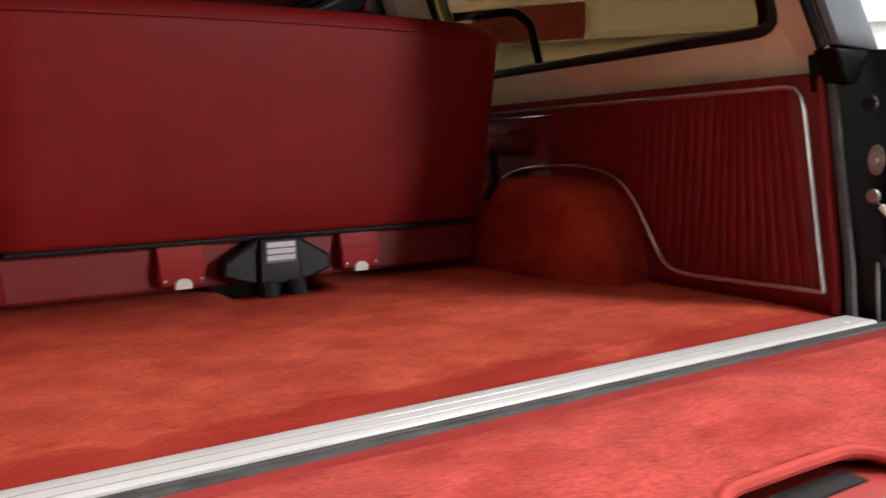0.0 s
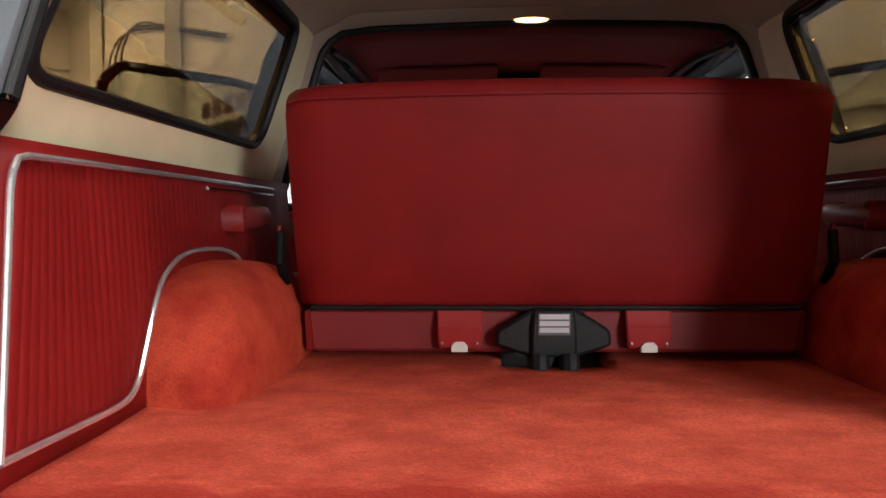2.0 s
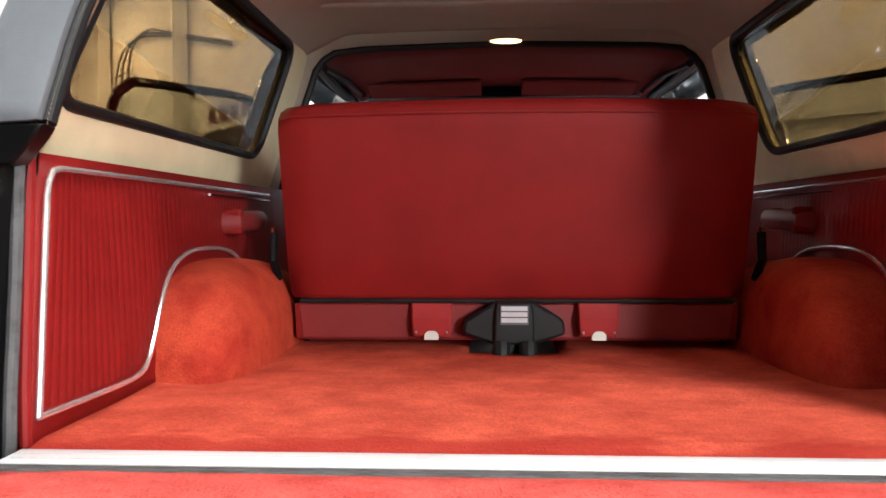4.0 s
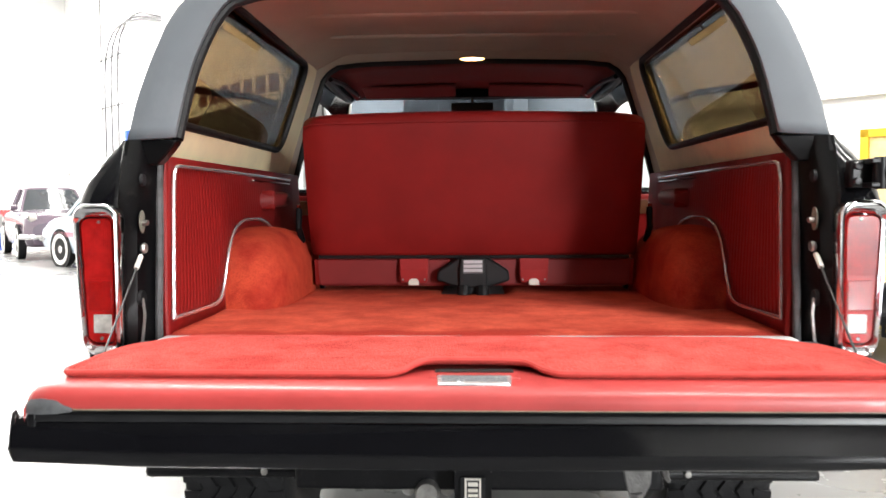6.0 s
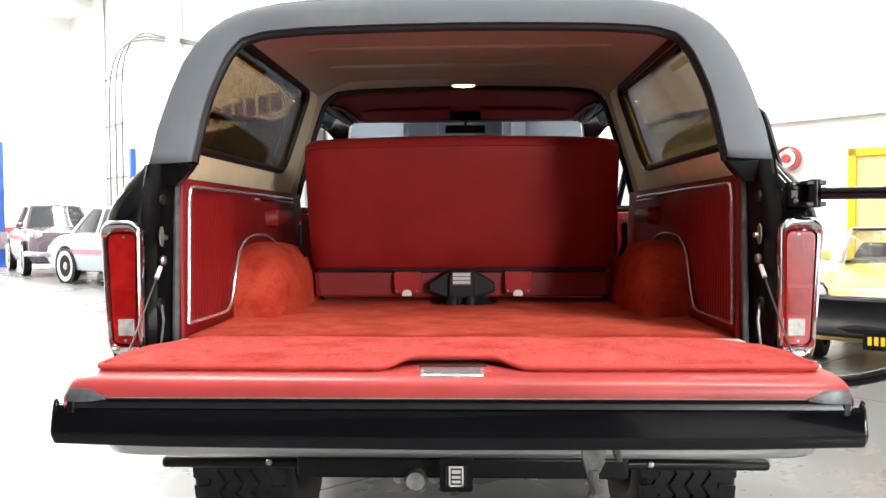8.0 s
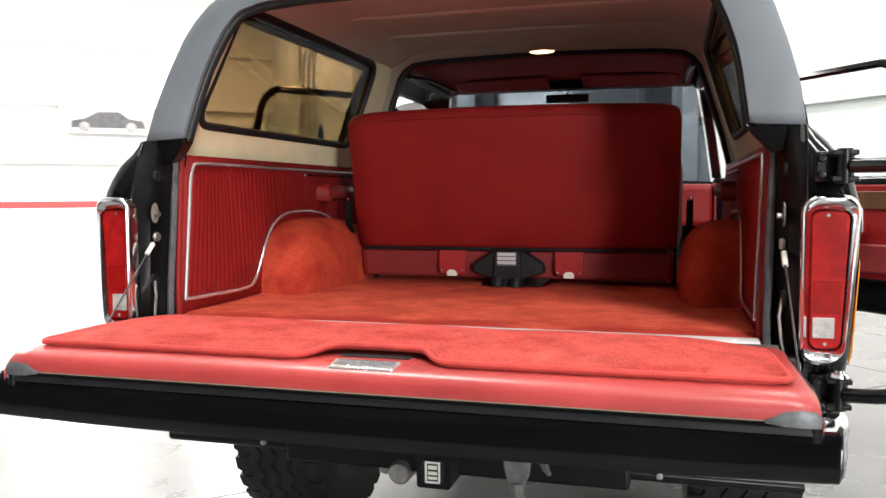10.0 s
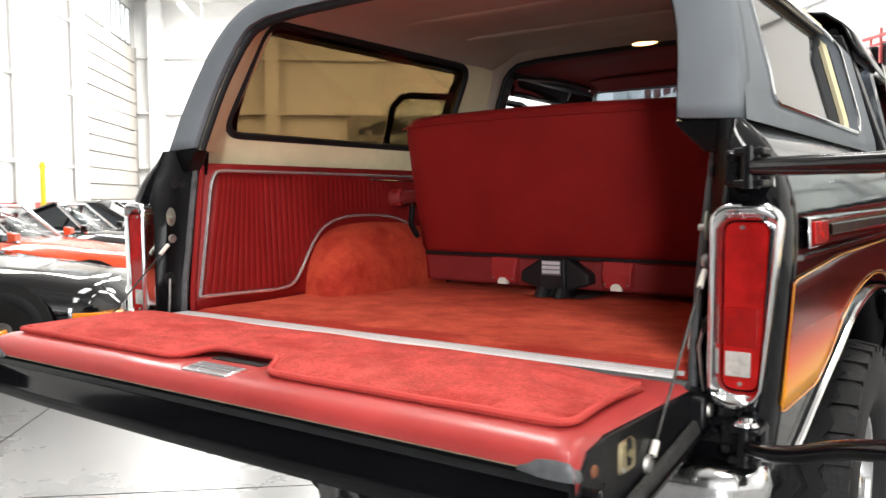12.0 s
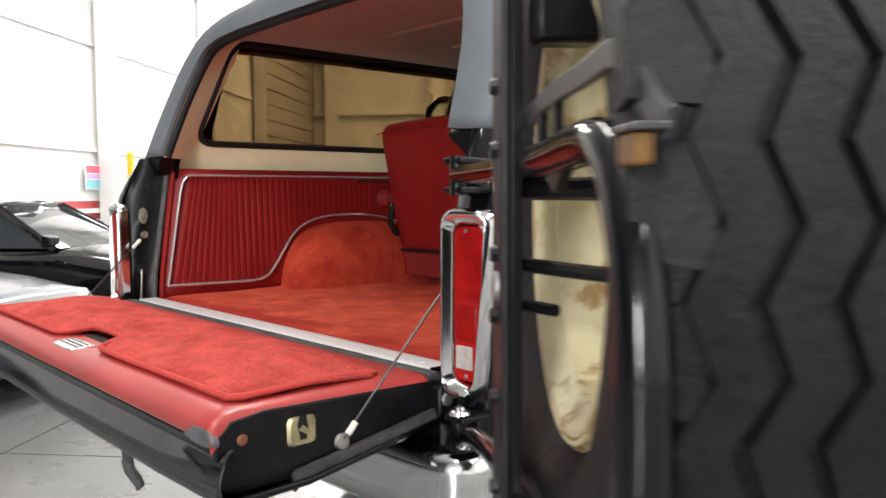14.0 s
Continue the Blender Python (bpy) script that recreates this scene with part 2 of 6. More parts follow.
stain(TAN, (0.42, 0.33, 0.20), 6.0, 0.60, 0.78, 0.4)
stain(GREYTOP, (0.19, 0.205, 0.22), 5.0, 0.52, 0.72, 0.45, (1, 1, 0.4))
stain(GREYRUBBER, (0.03, 0.03, 0.03), 25.0, 0.5, 0.65, 0.7)
stain(BLACKSAT, (0.022, 0.021, 0.02), 30.0, 0.60, 0.70, 0.4)
stain(JAMBBLACK, (0.03, 0.028, 0.025), 22.0, 0.60, 0.72, 0.5)
stain(WALLM, (0.66, 0.66, 0.65), 1.2, 0.55, 0.8, 0.35, (1, 1, 0.3))
ragged_dark_band(CARPET, (0.36, 0.022, 0.018), 0.150, 0.75)
CEILM = mat("white_ceiling", (0.8, 0.8, 0.79), 0.8, var=0.04, scale=1)


# ---------------------------------------------------------------- mesh helpers
def V(*a):
    return Vector(a)


def part(name, bm, material, parent=None, label="", sharp=35, bevel=0.0, solid=0.0, offset=0.0):
    bmesh.ops.remove_doubles(bm, verts=bm.verts, dist=1e-5)
    bmesh.ops.recalc_face_normals(bm, faces=bm.faces)
    me = bpy.data.meshes.new(name)
    bm.to_mesh(me)
    bm.free()
    me.materials.append(material)
    for p in me.polygons:
        p.use_smooth = True
    me.set_sharp_from_angle(angle=radians(sharp))
    ob = new(name, me)
    if parent:
        ob.parent = parent
    if solid:
        md = ob.modifiers.new("solid", "SOLIDIFY")
        md.thickness, md.offset = solid, offset
    if bevel:
        md = ob.modifiers.new("bevel", "BEVEL")
        md.width, md.segments, md.limit_method, md.angle_limit = bevel, 2, "ANGLE", radians(40)
    if label:
        ob["label"] = label
    return ob


def pane(name, pts, material, parent, label="", thick=0.005):
    """A flat sheet of glass through the points, with real thickness."""
    bm = bmesh.new()
    f = bm.faces.new([bm.verts.new(p) for p in pts])
    f.normal_update()
    n = f.normal.copy() * thick
    r = bmesh.ops.extrude_face_region(bm, geom=[f])
    for v in r["geom"]:
        if isinstance(v, bmesh.types.BMVert):
            v.co += n
    ob = part(name, bm, material, parent, label)
    for p in ob.data.polygons:
        p.use_smooth = False
    return ob


def thing(name, label, category, at=None, group="", kind=""):
    ob = new(name)
    ob.empty_display_size = 0.1
    if at is not None:
        ob.matrix_world = at
    return tagged(ob, label, category, group, kind)


def box(bm, x0, x1, y0, y1, z0, z1, m=None):
    vs = [bm.verts.new(V(x, y, z)) for x in (x0, x1) for y in (y0, y1) for z in (z0, z1)]
    for f in ((0, 1, 3, 2), (4, 6, 7, 5), (0, 4, 5, 1), (2, 3, 7, 6), (0, 2, 6, 4), (1, 5, 7, 3)):
        bm.faces.new([vs[i] for i in f])
    if m is not None:
        for v in vs:
            v.co = m @ v.co
    return bm


def boxm(*a, **k):
    return box(bmesh.new(), *a, **k)


def surface(bm, rows, loop=False):
    """Quads between rows of points; loop closes each row."""
    vr = [[bm.verts.new(p) for p in r] for r in rows]
    for a, b in zip(vr, vr[1:]):
        k = len(a)
        for i in range(k if loop else k - 1):
            j = (i + 1) % k
            try:
                bm.faces.new((a[i], a[j], b[j], b[i]))
            except ValueError:
                pass
    return vr


def cap_row(bm, row):
    try:
        bm.faces.new(row)
    except ValueError:
        pass


def loft(rows, caps=True):
    bm = bmesh.new()
    vr = surface(bm, rows, True)
    if caps:
        cap_row(bm, vr[0])
        cap_row(bm, vr[-1])
    return bm


def prism(pts, axis, a, b):
    """A polygon in the two other axes, drawn out along one axis."""
    def put(p, v):
        return {"x": V(v, p[0], p[1]), "y": V(p[0], v, p[1]), "z": V(p[0], p[1], v)}[axis]
    return loft([[put(p, a) for p in pts], [put(p, b) for p in pts]])


def ring_pts(c, u, v, r, n):
    return [c + u * (r * math.cos(2 * math.pi * i / n)) + v * (r * math.sin(2 * math.pi * i / n)) for i in range(n)]


def tube(bm, path, r, n=8, closed=False, flat=1.0, up=None):
    path = [Vector(p) for p in path]
    k = len(path)
    rows = []
    prev = None
    for i, p in enumerate(path):
        a = path[(i - 1) % k] if closed or i > 0 else p
        b = path[(i + 1) % k] if closed or i < k - 1 else p
        d = (b - a).normalized()
        u = up.copy() if up is not None else (prev if prev is not None else (V(0, 0, 1) if abs(d.z) < 0.9 else V(1, 0, 0)))
        u = (u - d * u.dot(d)).normalized()
        prev = u
        w = d.cross(u)
        rr = r[i] if isinstance(r, (list, tuple)) else r
        rows.append([p + u * (rr * flat * math.cos(2 * math.pi * j / n)) + w * (rr * math.sin(2 * math.pi * j / n)) for j in range(n)])
    vr = surface(bm, rows, True)
    if closed:
        for i in range(n):
            j = (i + 1) % n
            bm.faces.new((vr[-1][i], vr[-1][j], vr[0][j], vr[0][i]))
    else:
        cap_row(bm, vr[0])
        cap_row(bm, vr[-1])
    return bm


def tubem(*a, **k):
    return tube(bmesh.new(), *a, **k)


def lathe(profile, m, n=32, closed=False):
    """Turns (radius, along) points round the x axis of m."""
    bm = bmesh.new()
    rows = []
    for i in range(n):
        a = 2 * math.pi * i / n
        rows.append([m @ V(h, r * math.cos(a), r * math.sin(a)) for r, h in profile])
    rows.append(rows[0])
    surface(bm, rows, closed)
    bmesh.ops.remove_doubles(bm, verts=bm.verts, dist=1e-6)
    return bm


def along(pts, n):
    """n points evenly spaced along a polyline of tuples."""
    pts = [Vector(p) for p in pts]
    d = [0.0]
    for a, b in zip(pts, pts[1:]):
        d.append(d[-1] + (b - a).length)
    out, j = [], 0
    for i in range(n):
        s = d[-1] * i / (n - 1)
        while j < len(pts) - 2 and d[j + 1] < s:
            j += 1
        f = 0 if d[j + 1] == d[j] else (s - d[j]) / (d[j + 1] - d[j])
        out.append(pts[j].lerp(pts[j + 1], f))
    return out


def rounded(x0, x1, z0, z1, r, k=5):
    """A rounded rectangle as 2D points."""
    out = []
    for cx, cz, a0 in ((x1 - r, z1 - r, 0), (x0 + r, z1 - r, 90), (x0 + r, z0 + r, 180), (x1 - r, z0 + r, 270)):
        for i in range(k + 1):
            a = radians(a0 + 90 * i / k)
            out.append((cx + r * math.cos(a), cz + r * math.sin(a)))
    return out


def curve2(pts, n, rounds=2):
    """Chaikin-smoothed polyline with n points."""
    p = [Vector(q) for q in pts]
    for _ in range(rounds):
        q = [p[0]]
        for a, b in zip(p, p[1:]):
            q += [a.lerp(b, 0.25), a.lerp(b, 0.75)]
        q.append(p[-1])
        p = q
    return along(p, n)


def interp(table, v):
    """Linear look-up in rising (key, value) pairs."""
    if v <= table[0][0]:
        return table[0][1]
    for (a, fa), (b, fb) in zip(table, table[1:]):
        if v <= b:
            return fa + (fb - fa) * (v - a) / (b - a)
    return table[-1][1]


# ---------------------------------------------------------------- the building, turned against the truck
def slab(name, args, material, label, category, bevel=0.0):
    ob = part(name, boxm(*args), material, bevel=bevel)
    ob.matrix_world = ROOM
    return tagged(ob, label, category, kind="structure")


slab("ground", (RU0 - 80, RU1 + 60, RV0 - 60, RV1 + 60, -0.3, -0.012), CONCRETE, "grey concrete bed under the showroom floor", "ground")
floor = slab("floor", (RUX, RU1, RV0, RV1, -0.0115, -0.007), DARK, "polished grey concrete showroom floor in large slabs", "floor")
slab("wall_north", (RU0, RU1, RV1, RV1 + 0.25, 0, CEIL), WALLM, "white painted far showroom wall", "wall")
# dark walls out of view, added so less light comes from behind left
slab("unseen_wall_rear", (RUX, RU0 + 3.5, RV0 - 0.25, RV0, 0, CEIL), DIMWALLM, "dark unseen rear wall, added to cut light from behind left", "wall")
slab("wall_south", (RU0 + 3.5, RU1, RV0 - 0.25, RV0, 0, CEIL), WALLM, "white painted showroom rear wall", "wall")
ww = slab("wall_west", (RU0 - 0.25, RU0, RVX, RV1 + 0.25, 0, CEIL), WALLM, "white painted metal-sided showroom wall", "wall")
slab("unseen_wall_side", (RUX, RU0 - 0.25, RVX, RVX + 0.25, 0, CEIL), DIMWALLM, "dark unseen side wall, added to cut light from behind left", "wall")
slab("unseen_wall_end", (RUX - 0.25, RUX, RV0 - 0.25, RVX + 0.25, 0, CEIL), DIMWALLM, "dark unseen end wall, added to cut light from behind left", "wall")
we = slab("wall_east", (RU1, RU1 + 0.25, RV0 - 0.25, RV1 + 0.25, 0, CEIL), WALLM, "white painted showroom side wall", "wall")
slab("ceiling", (RUX, RU1, RV0, RV1, CEIL, CEIL + 0.2), CEILM, "white showroom ceiling", "ceiling")
# horizontal girts and columns on the metal-sided wall
for z in (0.9, 2.4, 5.0, 7.6):
    part("girt", boxm(RU0 + 0.002, RU0 + 0.09, RVX, RV1, z, z + 0.11), STEELW, ww, bevel=0.01)
wnn = bpy.data.objects["wall_north"]
for z in (2.7, 5.25, 7.85):
    part("girt", boxm(RU0, RU1, RV1 - 0.32, RV1 - 0.002, z, z + 0.14), STEELW, wnn, bevel=0.01)
for z in (2.6, 5.2, 7.8):
    part("girt", boxm(RU1 - 0.09, RU1 - 0.002, RV0, 16.0, z, z + 0.10), STEELW, we, bevel=0.01)


def column(u, v, h=CEIL, w=0.36):
    c = thing("steel_column", "white painted steel H-section column by the wall", "column", ROOM @ pose(u, v, 0), "columns")
    c["kind"] = "structure"
    part("web", boxm(-0.012, 0.012, -w / 2, w / 2, 0, h), STEELW, c)
    for d in (-1, 1):
        part("flange", boxm(-w / 2, w / 2, d * w / 2 - 0.012, d * w / 2 + 0.012, 0, h), STEELW, c)
    part("base_plate", boxm(-w * 0.7, w * 0.7, -w * 0.7, w * 0.7, 0, 0.025), STEELW, c)


for v in (4.5, 10.9, 17.3, 23.7, 29.0):
    column(RU0 + 0.30, v)
for v in (9.1, 17.1, 25.1, 33.1):
    column(RU1 - 0.30, v)
for u in (-8.9, -3.6):
    column(u, RV1 - 0.45, w=0.62)
YEL = mat("safety_yellow", (0.75, 0.5, 0.02), 0.5, var=0.12, scale=5)
BLUEP = mat("lift_blue_paint", (0.03, 0.10, 0.42), 0.4, var=0.15, scale=5)
REDP = mat("signal_red_paint", (0.40, 0.05, 0.05), 0.5, var=0.1, scale=3)


def bollard(u, v):
    b = thing("guard_post", "yellow painted steel guard post beside the wall", "guard post", ROOM @ pose(u, v, 0), "guard posts")
    part("pipe", lathe([(0.0, 2.45), (0.05, 2.44), (0.085, 2.40), (0.085, 0.0)], pose(0, 0, 0, 0, -90, 0), 16), YEL, b)
    part("foot", boxm(-0.14, 0.14, -0.14, 0.14, 0, 0.02), YEL, b)


bollard(RU0 + 0.62, 17.75)
bollard(RU0 + 0.62, 24.2)
# sectional door in the west wall
DOORGREY = mat("door_panel_grey", (0.42, 0.40, 0.37), 0.55, var=0.1, scale=1.5)
sd = thing("sectional_door", "closed pale grey sectional overhead door in the west wall", "overhead door", ROOM @ pose(RU0 + 0.1, 29.5, 0), kind="structure")
for k2 in range(13):
    part("panel", boxm(0.0, 0.05, 0, 7.9, 0.02 + 0.63 * k2, 0.63 * k2 + 0.59), DOORGREY, sd, bevel=0.008)
for y in (-0.10, 7.9):
    part("door_track", boxm(0, 0.1, y, y + 0.10, 0, 8.25), STEEL, sd)
# upper windows
for v in (30.0, 34.0):
    wn_ = thing("upper_window", "high steel-framed window with bright daylight behind", "window", ROOM @ pose(RU0 + 0.02, v, 8.3), "upper windows", "structure")
    part("pane", boxm(0.0, 0.02, 0, 3.0, 0, 1.6), mat("window_daylight", (0.8, 0.85, 0.9), 0.2, emit=((0.9, 0.95, 1.0), 1.6)), wn_)
    for k2 in range(5):
        part("mullion", boxm(0.02, 0.09, 0.74 * k2 - 0.03, 0.74 * k2 + 0.03, 0, 1.6), STEEL, wn_)
    for k2 in range(2):
        part("rail", boxm(0.02, 0.09, 0, 3.0, 1.6 * k2 - 0.03, 1.6 * k2 + 0.03), STEEL, wn_)
# red stripe band on the far wall
slab("wall_stripe", (RU0, RU1, RV1 - 0.012, RV1 - 0.004, 0.75, 1.05), REDP, "red painted band along the far wall", "wall stripe")
slab("wall_stripe", (RU0 + 0.004, RU0 + 0.010, 14.0, RV1, 0.75, 1.2), REDP, "red painted band along the side wall", "wall stripe")
# electrical conduits up the side wall
CONDUIT = mat("dark_grey_conduit", (0.07, 0.07, 0.075), 0.5, 0.3, var=0.2, scale=6)
cd = thing("wall_conduit", "bundle of thin grey electrical conduits bending along the wall", "conduit", ROOM @ pose(0, 0, 0), kind="structure")
for k2 in range(3):
    v0 = 32.3 - 0.75 * k2
    pts = [(RU1 - 0.14, v0, 0.3), (RU1 - 0.14, v0, 4.0), (RU1 - 0.14, v0, 7.0 + 0.1 * k2), (RU1 - 0.14, v0 - 0.9, 7.9 + 0.08 * k2), (RU1 - 0.14, v0 - 2.4, 8.15 + 0.05 * k2), (RU1 - 0.14, 27.0, 7.75 + 0.05 * k2), (RU1 - 0.14, 21.5, 6.45 + 0.05 * k2)]
    part("pipe", tubem(curve2(pts, 30, 2), 0.04, 6), CONDUIT, cd)
for z in (3.0, 5.1, 7.0):
    part("strut", boxm(RU1 - 0.12, RU1 - 0.095, 30.3, 32.9, z, z + 0.06), CONDUIT, cd)
# two-post lift
for u, v in ((3.80, 24.6), (7.6, 24.6)):
    lf = thing("lift_post", "blue painted upright of a two-post car lift", "car lift", ROOM @ pose(u, v, 0), "lift posts")
    part("upright", boxm(-0.09, 0.09, -0.10, 0.10, 0.02, 3.6), BLUEP, lf, bevel=0.02)
    part("base", boxm(-0.35, 0.35, -0.35, 0.35, 0, 0.03), BLUEP, lf)
    part("carriage", boxm(-0.14, 0.14, -0.15, 0.15, 0.5, 1.0), STEEL, lf, bevel=0.01)
# large wall sign, lettering drawn as bars
CHARDARK = mat("added_board_black", (0.02, 0.018, 0.016), 0.5, var=0.3, scale=2)
LETTER = mat("dark_letter_paint", (0.10, 0.02, 0.02), 0.5, var=0.1, scale=3)
sg_ = thing("wall_sign", "long white wall sign with dark red lettering above an added dark board", "sign", ROOM @ pose(RU1 - 0.1, 23.5, 4.1, 0, 0, -90))
part("board", boxm(0, 6.6, -0.02, 0.0, 0, 0.9), WALLM, sg_)
for k2 in range(8):
    part("letter_bar", boxm(0.25 + 0.77 * k2, 0.80 + 0.77 * k2, -0.03, -0.02, 0.2, 0.68), LETTER, sg_)
# board added under the sign to darken the truck's side window
part("added_dark_board", boxm(-1.2, 7.6, -0.06, 0.0, -1.15, -0.06), CHARDARK, sg_, "dark board added to darken the view through the side window")
rs = thing("red_sign_board", "plain dark red sign board on the side wall", "sign", ROOM @ pose(RU1 - 0.05, 1.1, 2.61))
part("board", boxm(-0.04, 0.0, 0, 1.45, 0, 0.46), mat("dull_red_board", (0.24, 0.03, 0.03), 0.6, var=0.15, scale=3), rs, bevel=0.01)
cb_ = thing("wall_control_box", "dark pendant control box hanging on the wall", "control box", ROOM @ pose(RU0 + 0.12, 20.6, 1.8))
part("case", boxm(0, 0.09, -0.11, 0.11, 0, 0.26), BLACKSAT, cb_, bevel=0.01)
part("cord", tubem([(0.045, 0, 0.26), (0.045, 0.01, 0.5), (0.045, 0, 0.66)], 0.018, 6), BLACKSAT, cb_)
part("cord_clip", boxm(-0.02, 0.09, -0.07, 0.07, 0.60, 0.68), STEEL, cb_, bevel=0.006)
po = thing("wall_poster", "small white, pink and blue poster on the wall", "poster", ROOM @ pose(RU0 + 0.13, 16.45, 1.48))
part("sheet", boxm(0, 0.012, 0, 0.76, 0, 0.60), WALLM, po)
for z0, z1, col in ((0.02, 0.24, (0.20, 0.50, 0.55)), (0.26, 0.38, (0.55, 0.35, 0.60)), (0.40, 0.58, (0.70, 0.12, 0.18))):
    part("poster_bar", boxm(0.012, 0.014, 0.04, 0.72, z0, z1), mat("poster_ink", col, 0.6), po)
bn = thing("wall_banner", "grey banner with a dark car shape on the far wall", "banner", ROOM @ pose(-0.1, RV1 - 0.34, 4.05))
part("sheet", boxm(0, 3.9, -0.02, 0.0, 0, 1.2), mat("banner_grey", (0.30, 0.30, 0.29), 0.7, var=0.25, scale=1.5), bn)
part("car_shape", prism([(0.5, 0.25), (0.55, 0.55), (1.1, 0.66), (1.6, 0.95), (2.5, 0.98), (2.9, 0.68), (3.5, 0.6), (3.6, 0.28)], "y", -0.03, -0.02), mat("banner_dark", (0.05, 0.05, 0.055), 0.6, var=0.4, scale=3), bn)
for x in (1.05, 3.0):
    part("wheel_shape", lathe([(0.0, -0.012), (0.2, -0.012), (0.22, 0.0)], pose(x, -0.03, 0.30, 0, 0, 90), 20), mat("banner_ink", (0.2, 0.2, 0.2), 0.6), bn)
# yellow door and hose reel at the east wall
yd = thing("door_1", "yellow painted steel door in a yellow frame", "door", ROOM @ pose(RU1 - 0.06, 2.02, 0), kind="structure")
part("leaf", boxm(0, 0.05, 0.08, 0.98, 0.01, 2.08), mat("door_yellow", (0.80, 0.60, 0.28), 0.5), yd, bevel=0.006)
part("frame", boxm(-0.03, 0.05, -0.02, 0.08, 0, 2.18), YEL, yd)
part("frame", boxm(-0.03, 0.05, 0.98, 1.08, 0, 2.18), YEL, yd)
part("frame", boxm(-0.03, 0.05, -0.02, 1.08, 2.08, 2.18), YEL, yd)
part("door_handle", tubem([(-0.02, 0.2, 1.0), (-0.06, 0.2, 1.0), (-0.06, 0.32, 1.0)], 0.012, 8), STEEL, yd)
hz = thing("hose_reel", "red wall-mounted hose reel", "hose reel", ROOM @ pose(RU1 - 0.1, 3.9, 2.1))
part("rim", lathe([(0.15, -0.05), (0.17, -0.05), (0.17, 0.05), (0.15, 0.05)], Matrix.Identity(4), 24, True), REDP, hz)
part("hose", lathe([(0.0, -0.04), (0.12, -0.04), (0.12, 0.04)], Matrix.Identity(4), 20), WHITE, hz)
part("hub", lathe([(0.0, -0.09), (0.06, -0.09), (0.06, 0.09)], Matrix.Identity(4), 14), REDP, hz)
CHARCOAL = mat("charcoal_panel_paint", (0.05, 0.052, 0.056), 0.5, var=0.15, scale=3)
# stands for a tall dark vehicle-like shape, thinned to fit the camera's view
tr_ = thing("tall_dark_block", "tall charcoal grey block with rounded corners, thinned to fit the camera's view", "cabinet", ROOM @ pose(8.5, 10.0, 0))
part("body", loft([[V(x, y, z) for x, y in rounded(-0.30 + d, 0.30 - d, -1.15 + d, 1.15 - d, 0.12, 5)] for z, d in ((0.08, 0.0), (3.10, 0.0), (3.22, 0.02), (3.29, 0.07), (3.31, 0.13))]), CHARCOAL, tr_, sharp=50)
for y in (-0.92, 0.0, 0.92):
    part("seam_strip", boxm(-0.312, -0.298, y - 0.012, y + 0.012, 0.15, 3.05), STEEL, tr_, "thin bright seam strip", bevel=0.003)
part("plinth", boxm(-0.27, 0.27, -1.1, 1.1, 0.0, 0.08), BLACKSAT, tr_)
for y in (-0.1, 0.1):
    part("door_handle", tubem([(-0.30, y, 1.3), (-0.34, y, 1.3), (-0.34, y, 1.6), (-0.30, y, 1.6)], 0.012, 8), STEEL, tr_)
rk = thing("storage_rack", "red steel storage rack with dark boxes on its top shelf", "rack", ROOM @ pose(9.12, 10.9, 0))
for x in (-0.25, 0.25):
    for y in (-1.0, 0.0, 1.0):
        part("upright", boxm(x - 0.02, x + 0.02, y - 0.02, y + 0.02, 0, 4.1), REDP, rk)
for z in (1.6, 3.36, 3.95):
    for x in (-0.25, 0.25):
        part("beam", boxm(x - 0.025, x + 0.025, -1.0, 1.0, z, z + 0.05), REDP, rk)
part("shelf", boxm(-0.27, 0.27, -0.98, 0.98, 3.41, 3.44), STEEL, rk)
for y in (-0.7, -0.2, 0.5):
    bx_ = thing("storage_box", "dark storage box on the rack shelf", "box", ROOM @ pose(9.12, 10.9 + y, 3.44), "storage boxes")
    part("body", boxm(-0.22, 0.22, -0.20, 0.20, 0, 0.36), BLACKSAT, bx_, bevel=0.01)
    part("lid", boxm(-0.235, 0.235, -0.215, 0.215, 0.36, 0.40), CHARCOAL, bx_, bevel=0.008)
# ceiling lights
LIT = mat("fluorescent_tube", (1, 1, 1), 0.4, emit=((1.0, 0.98, 0.95), 9.0))
first = None
for lu, lv in LAMPS:
    m = ROOM @ pose(lu, lv, CEIL - 2.22)
    if first is None:
        first = thing("ceiling_light", "long hanging fluorescent ceiling light with white reflector", "ceiling light", m, "ceiling lights")
        part("reflector", loft([[V(x, y, z) for x, z in ((-0.16, 0.0), (-0.07, 0.09), (0.07, 0.09), (0.16, 0.0), (0.155, 0.0), (0.065, 0.085), (-0.065, 0.085), (-0.155, 0.0))] for y in (-2.4, 2.4)], caps=False), STEELW, first)
        for x in (-0.07, 0.07):
            part("tube", tubem([(x, -2.38, 0.03), (x, 2.38, 0.03)], 0.02, 8), LIT, first, "glowing tube")
        for y in (-1.8, 1.8):
            part("hanger", tubem([(0, y, 0.09), (0, y, 2.22)], 0.008, 6), STEEL, first)
    else:
        copy_thing(first, m)
# roof joists
bm = bmesh.new()
for v in range(-10, 38, 4):
    box(bm, RU0, RU1, v, v + 0.12, CEIL - 0.4, CEIL - 0.02)
part("joists", bm, STEELW, bpy.data.objects["ceiling"])

# ---------------------------------------------------------------- the truck: shell
truck = thing("sport_utility_truck", "black two-door utility truck, grey hardtop, sunset stripes, tailgate down", "truck")
K = 0.35


def back(z):
    return 0.08 + K * (z - 1.46)


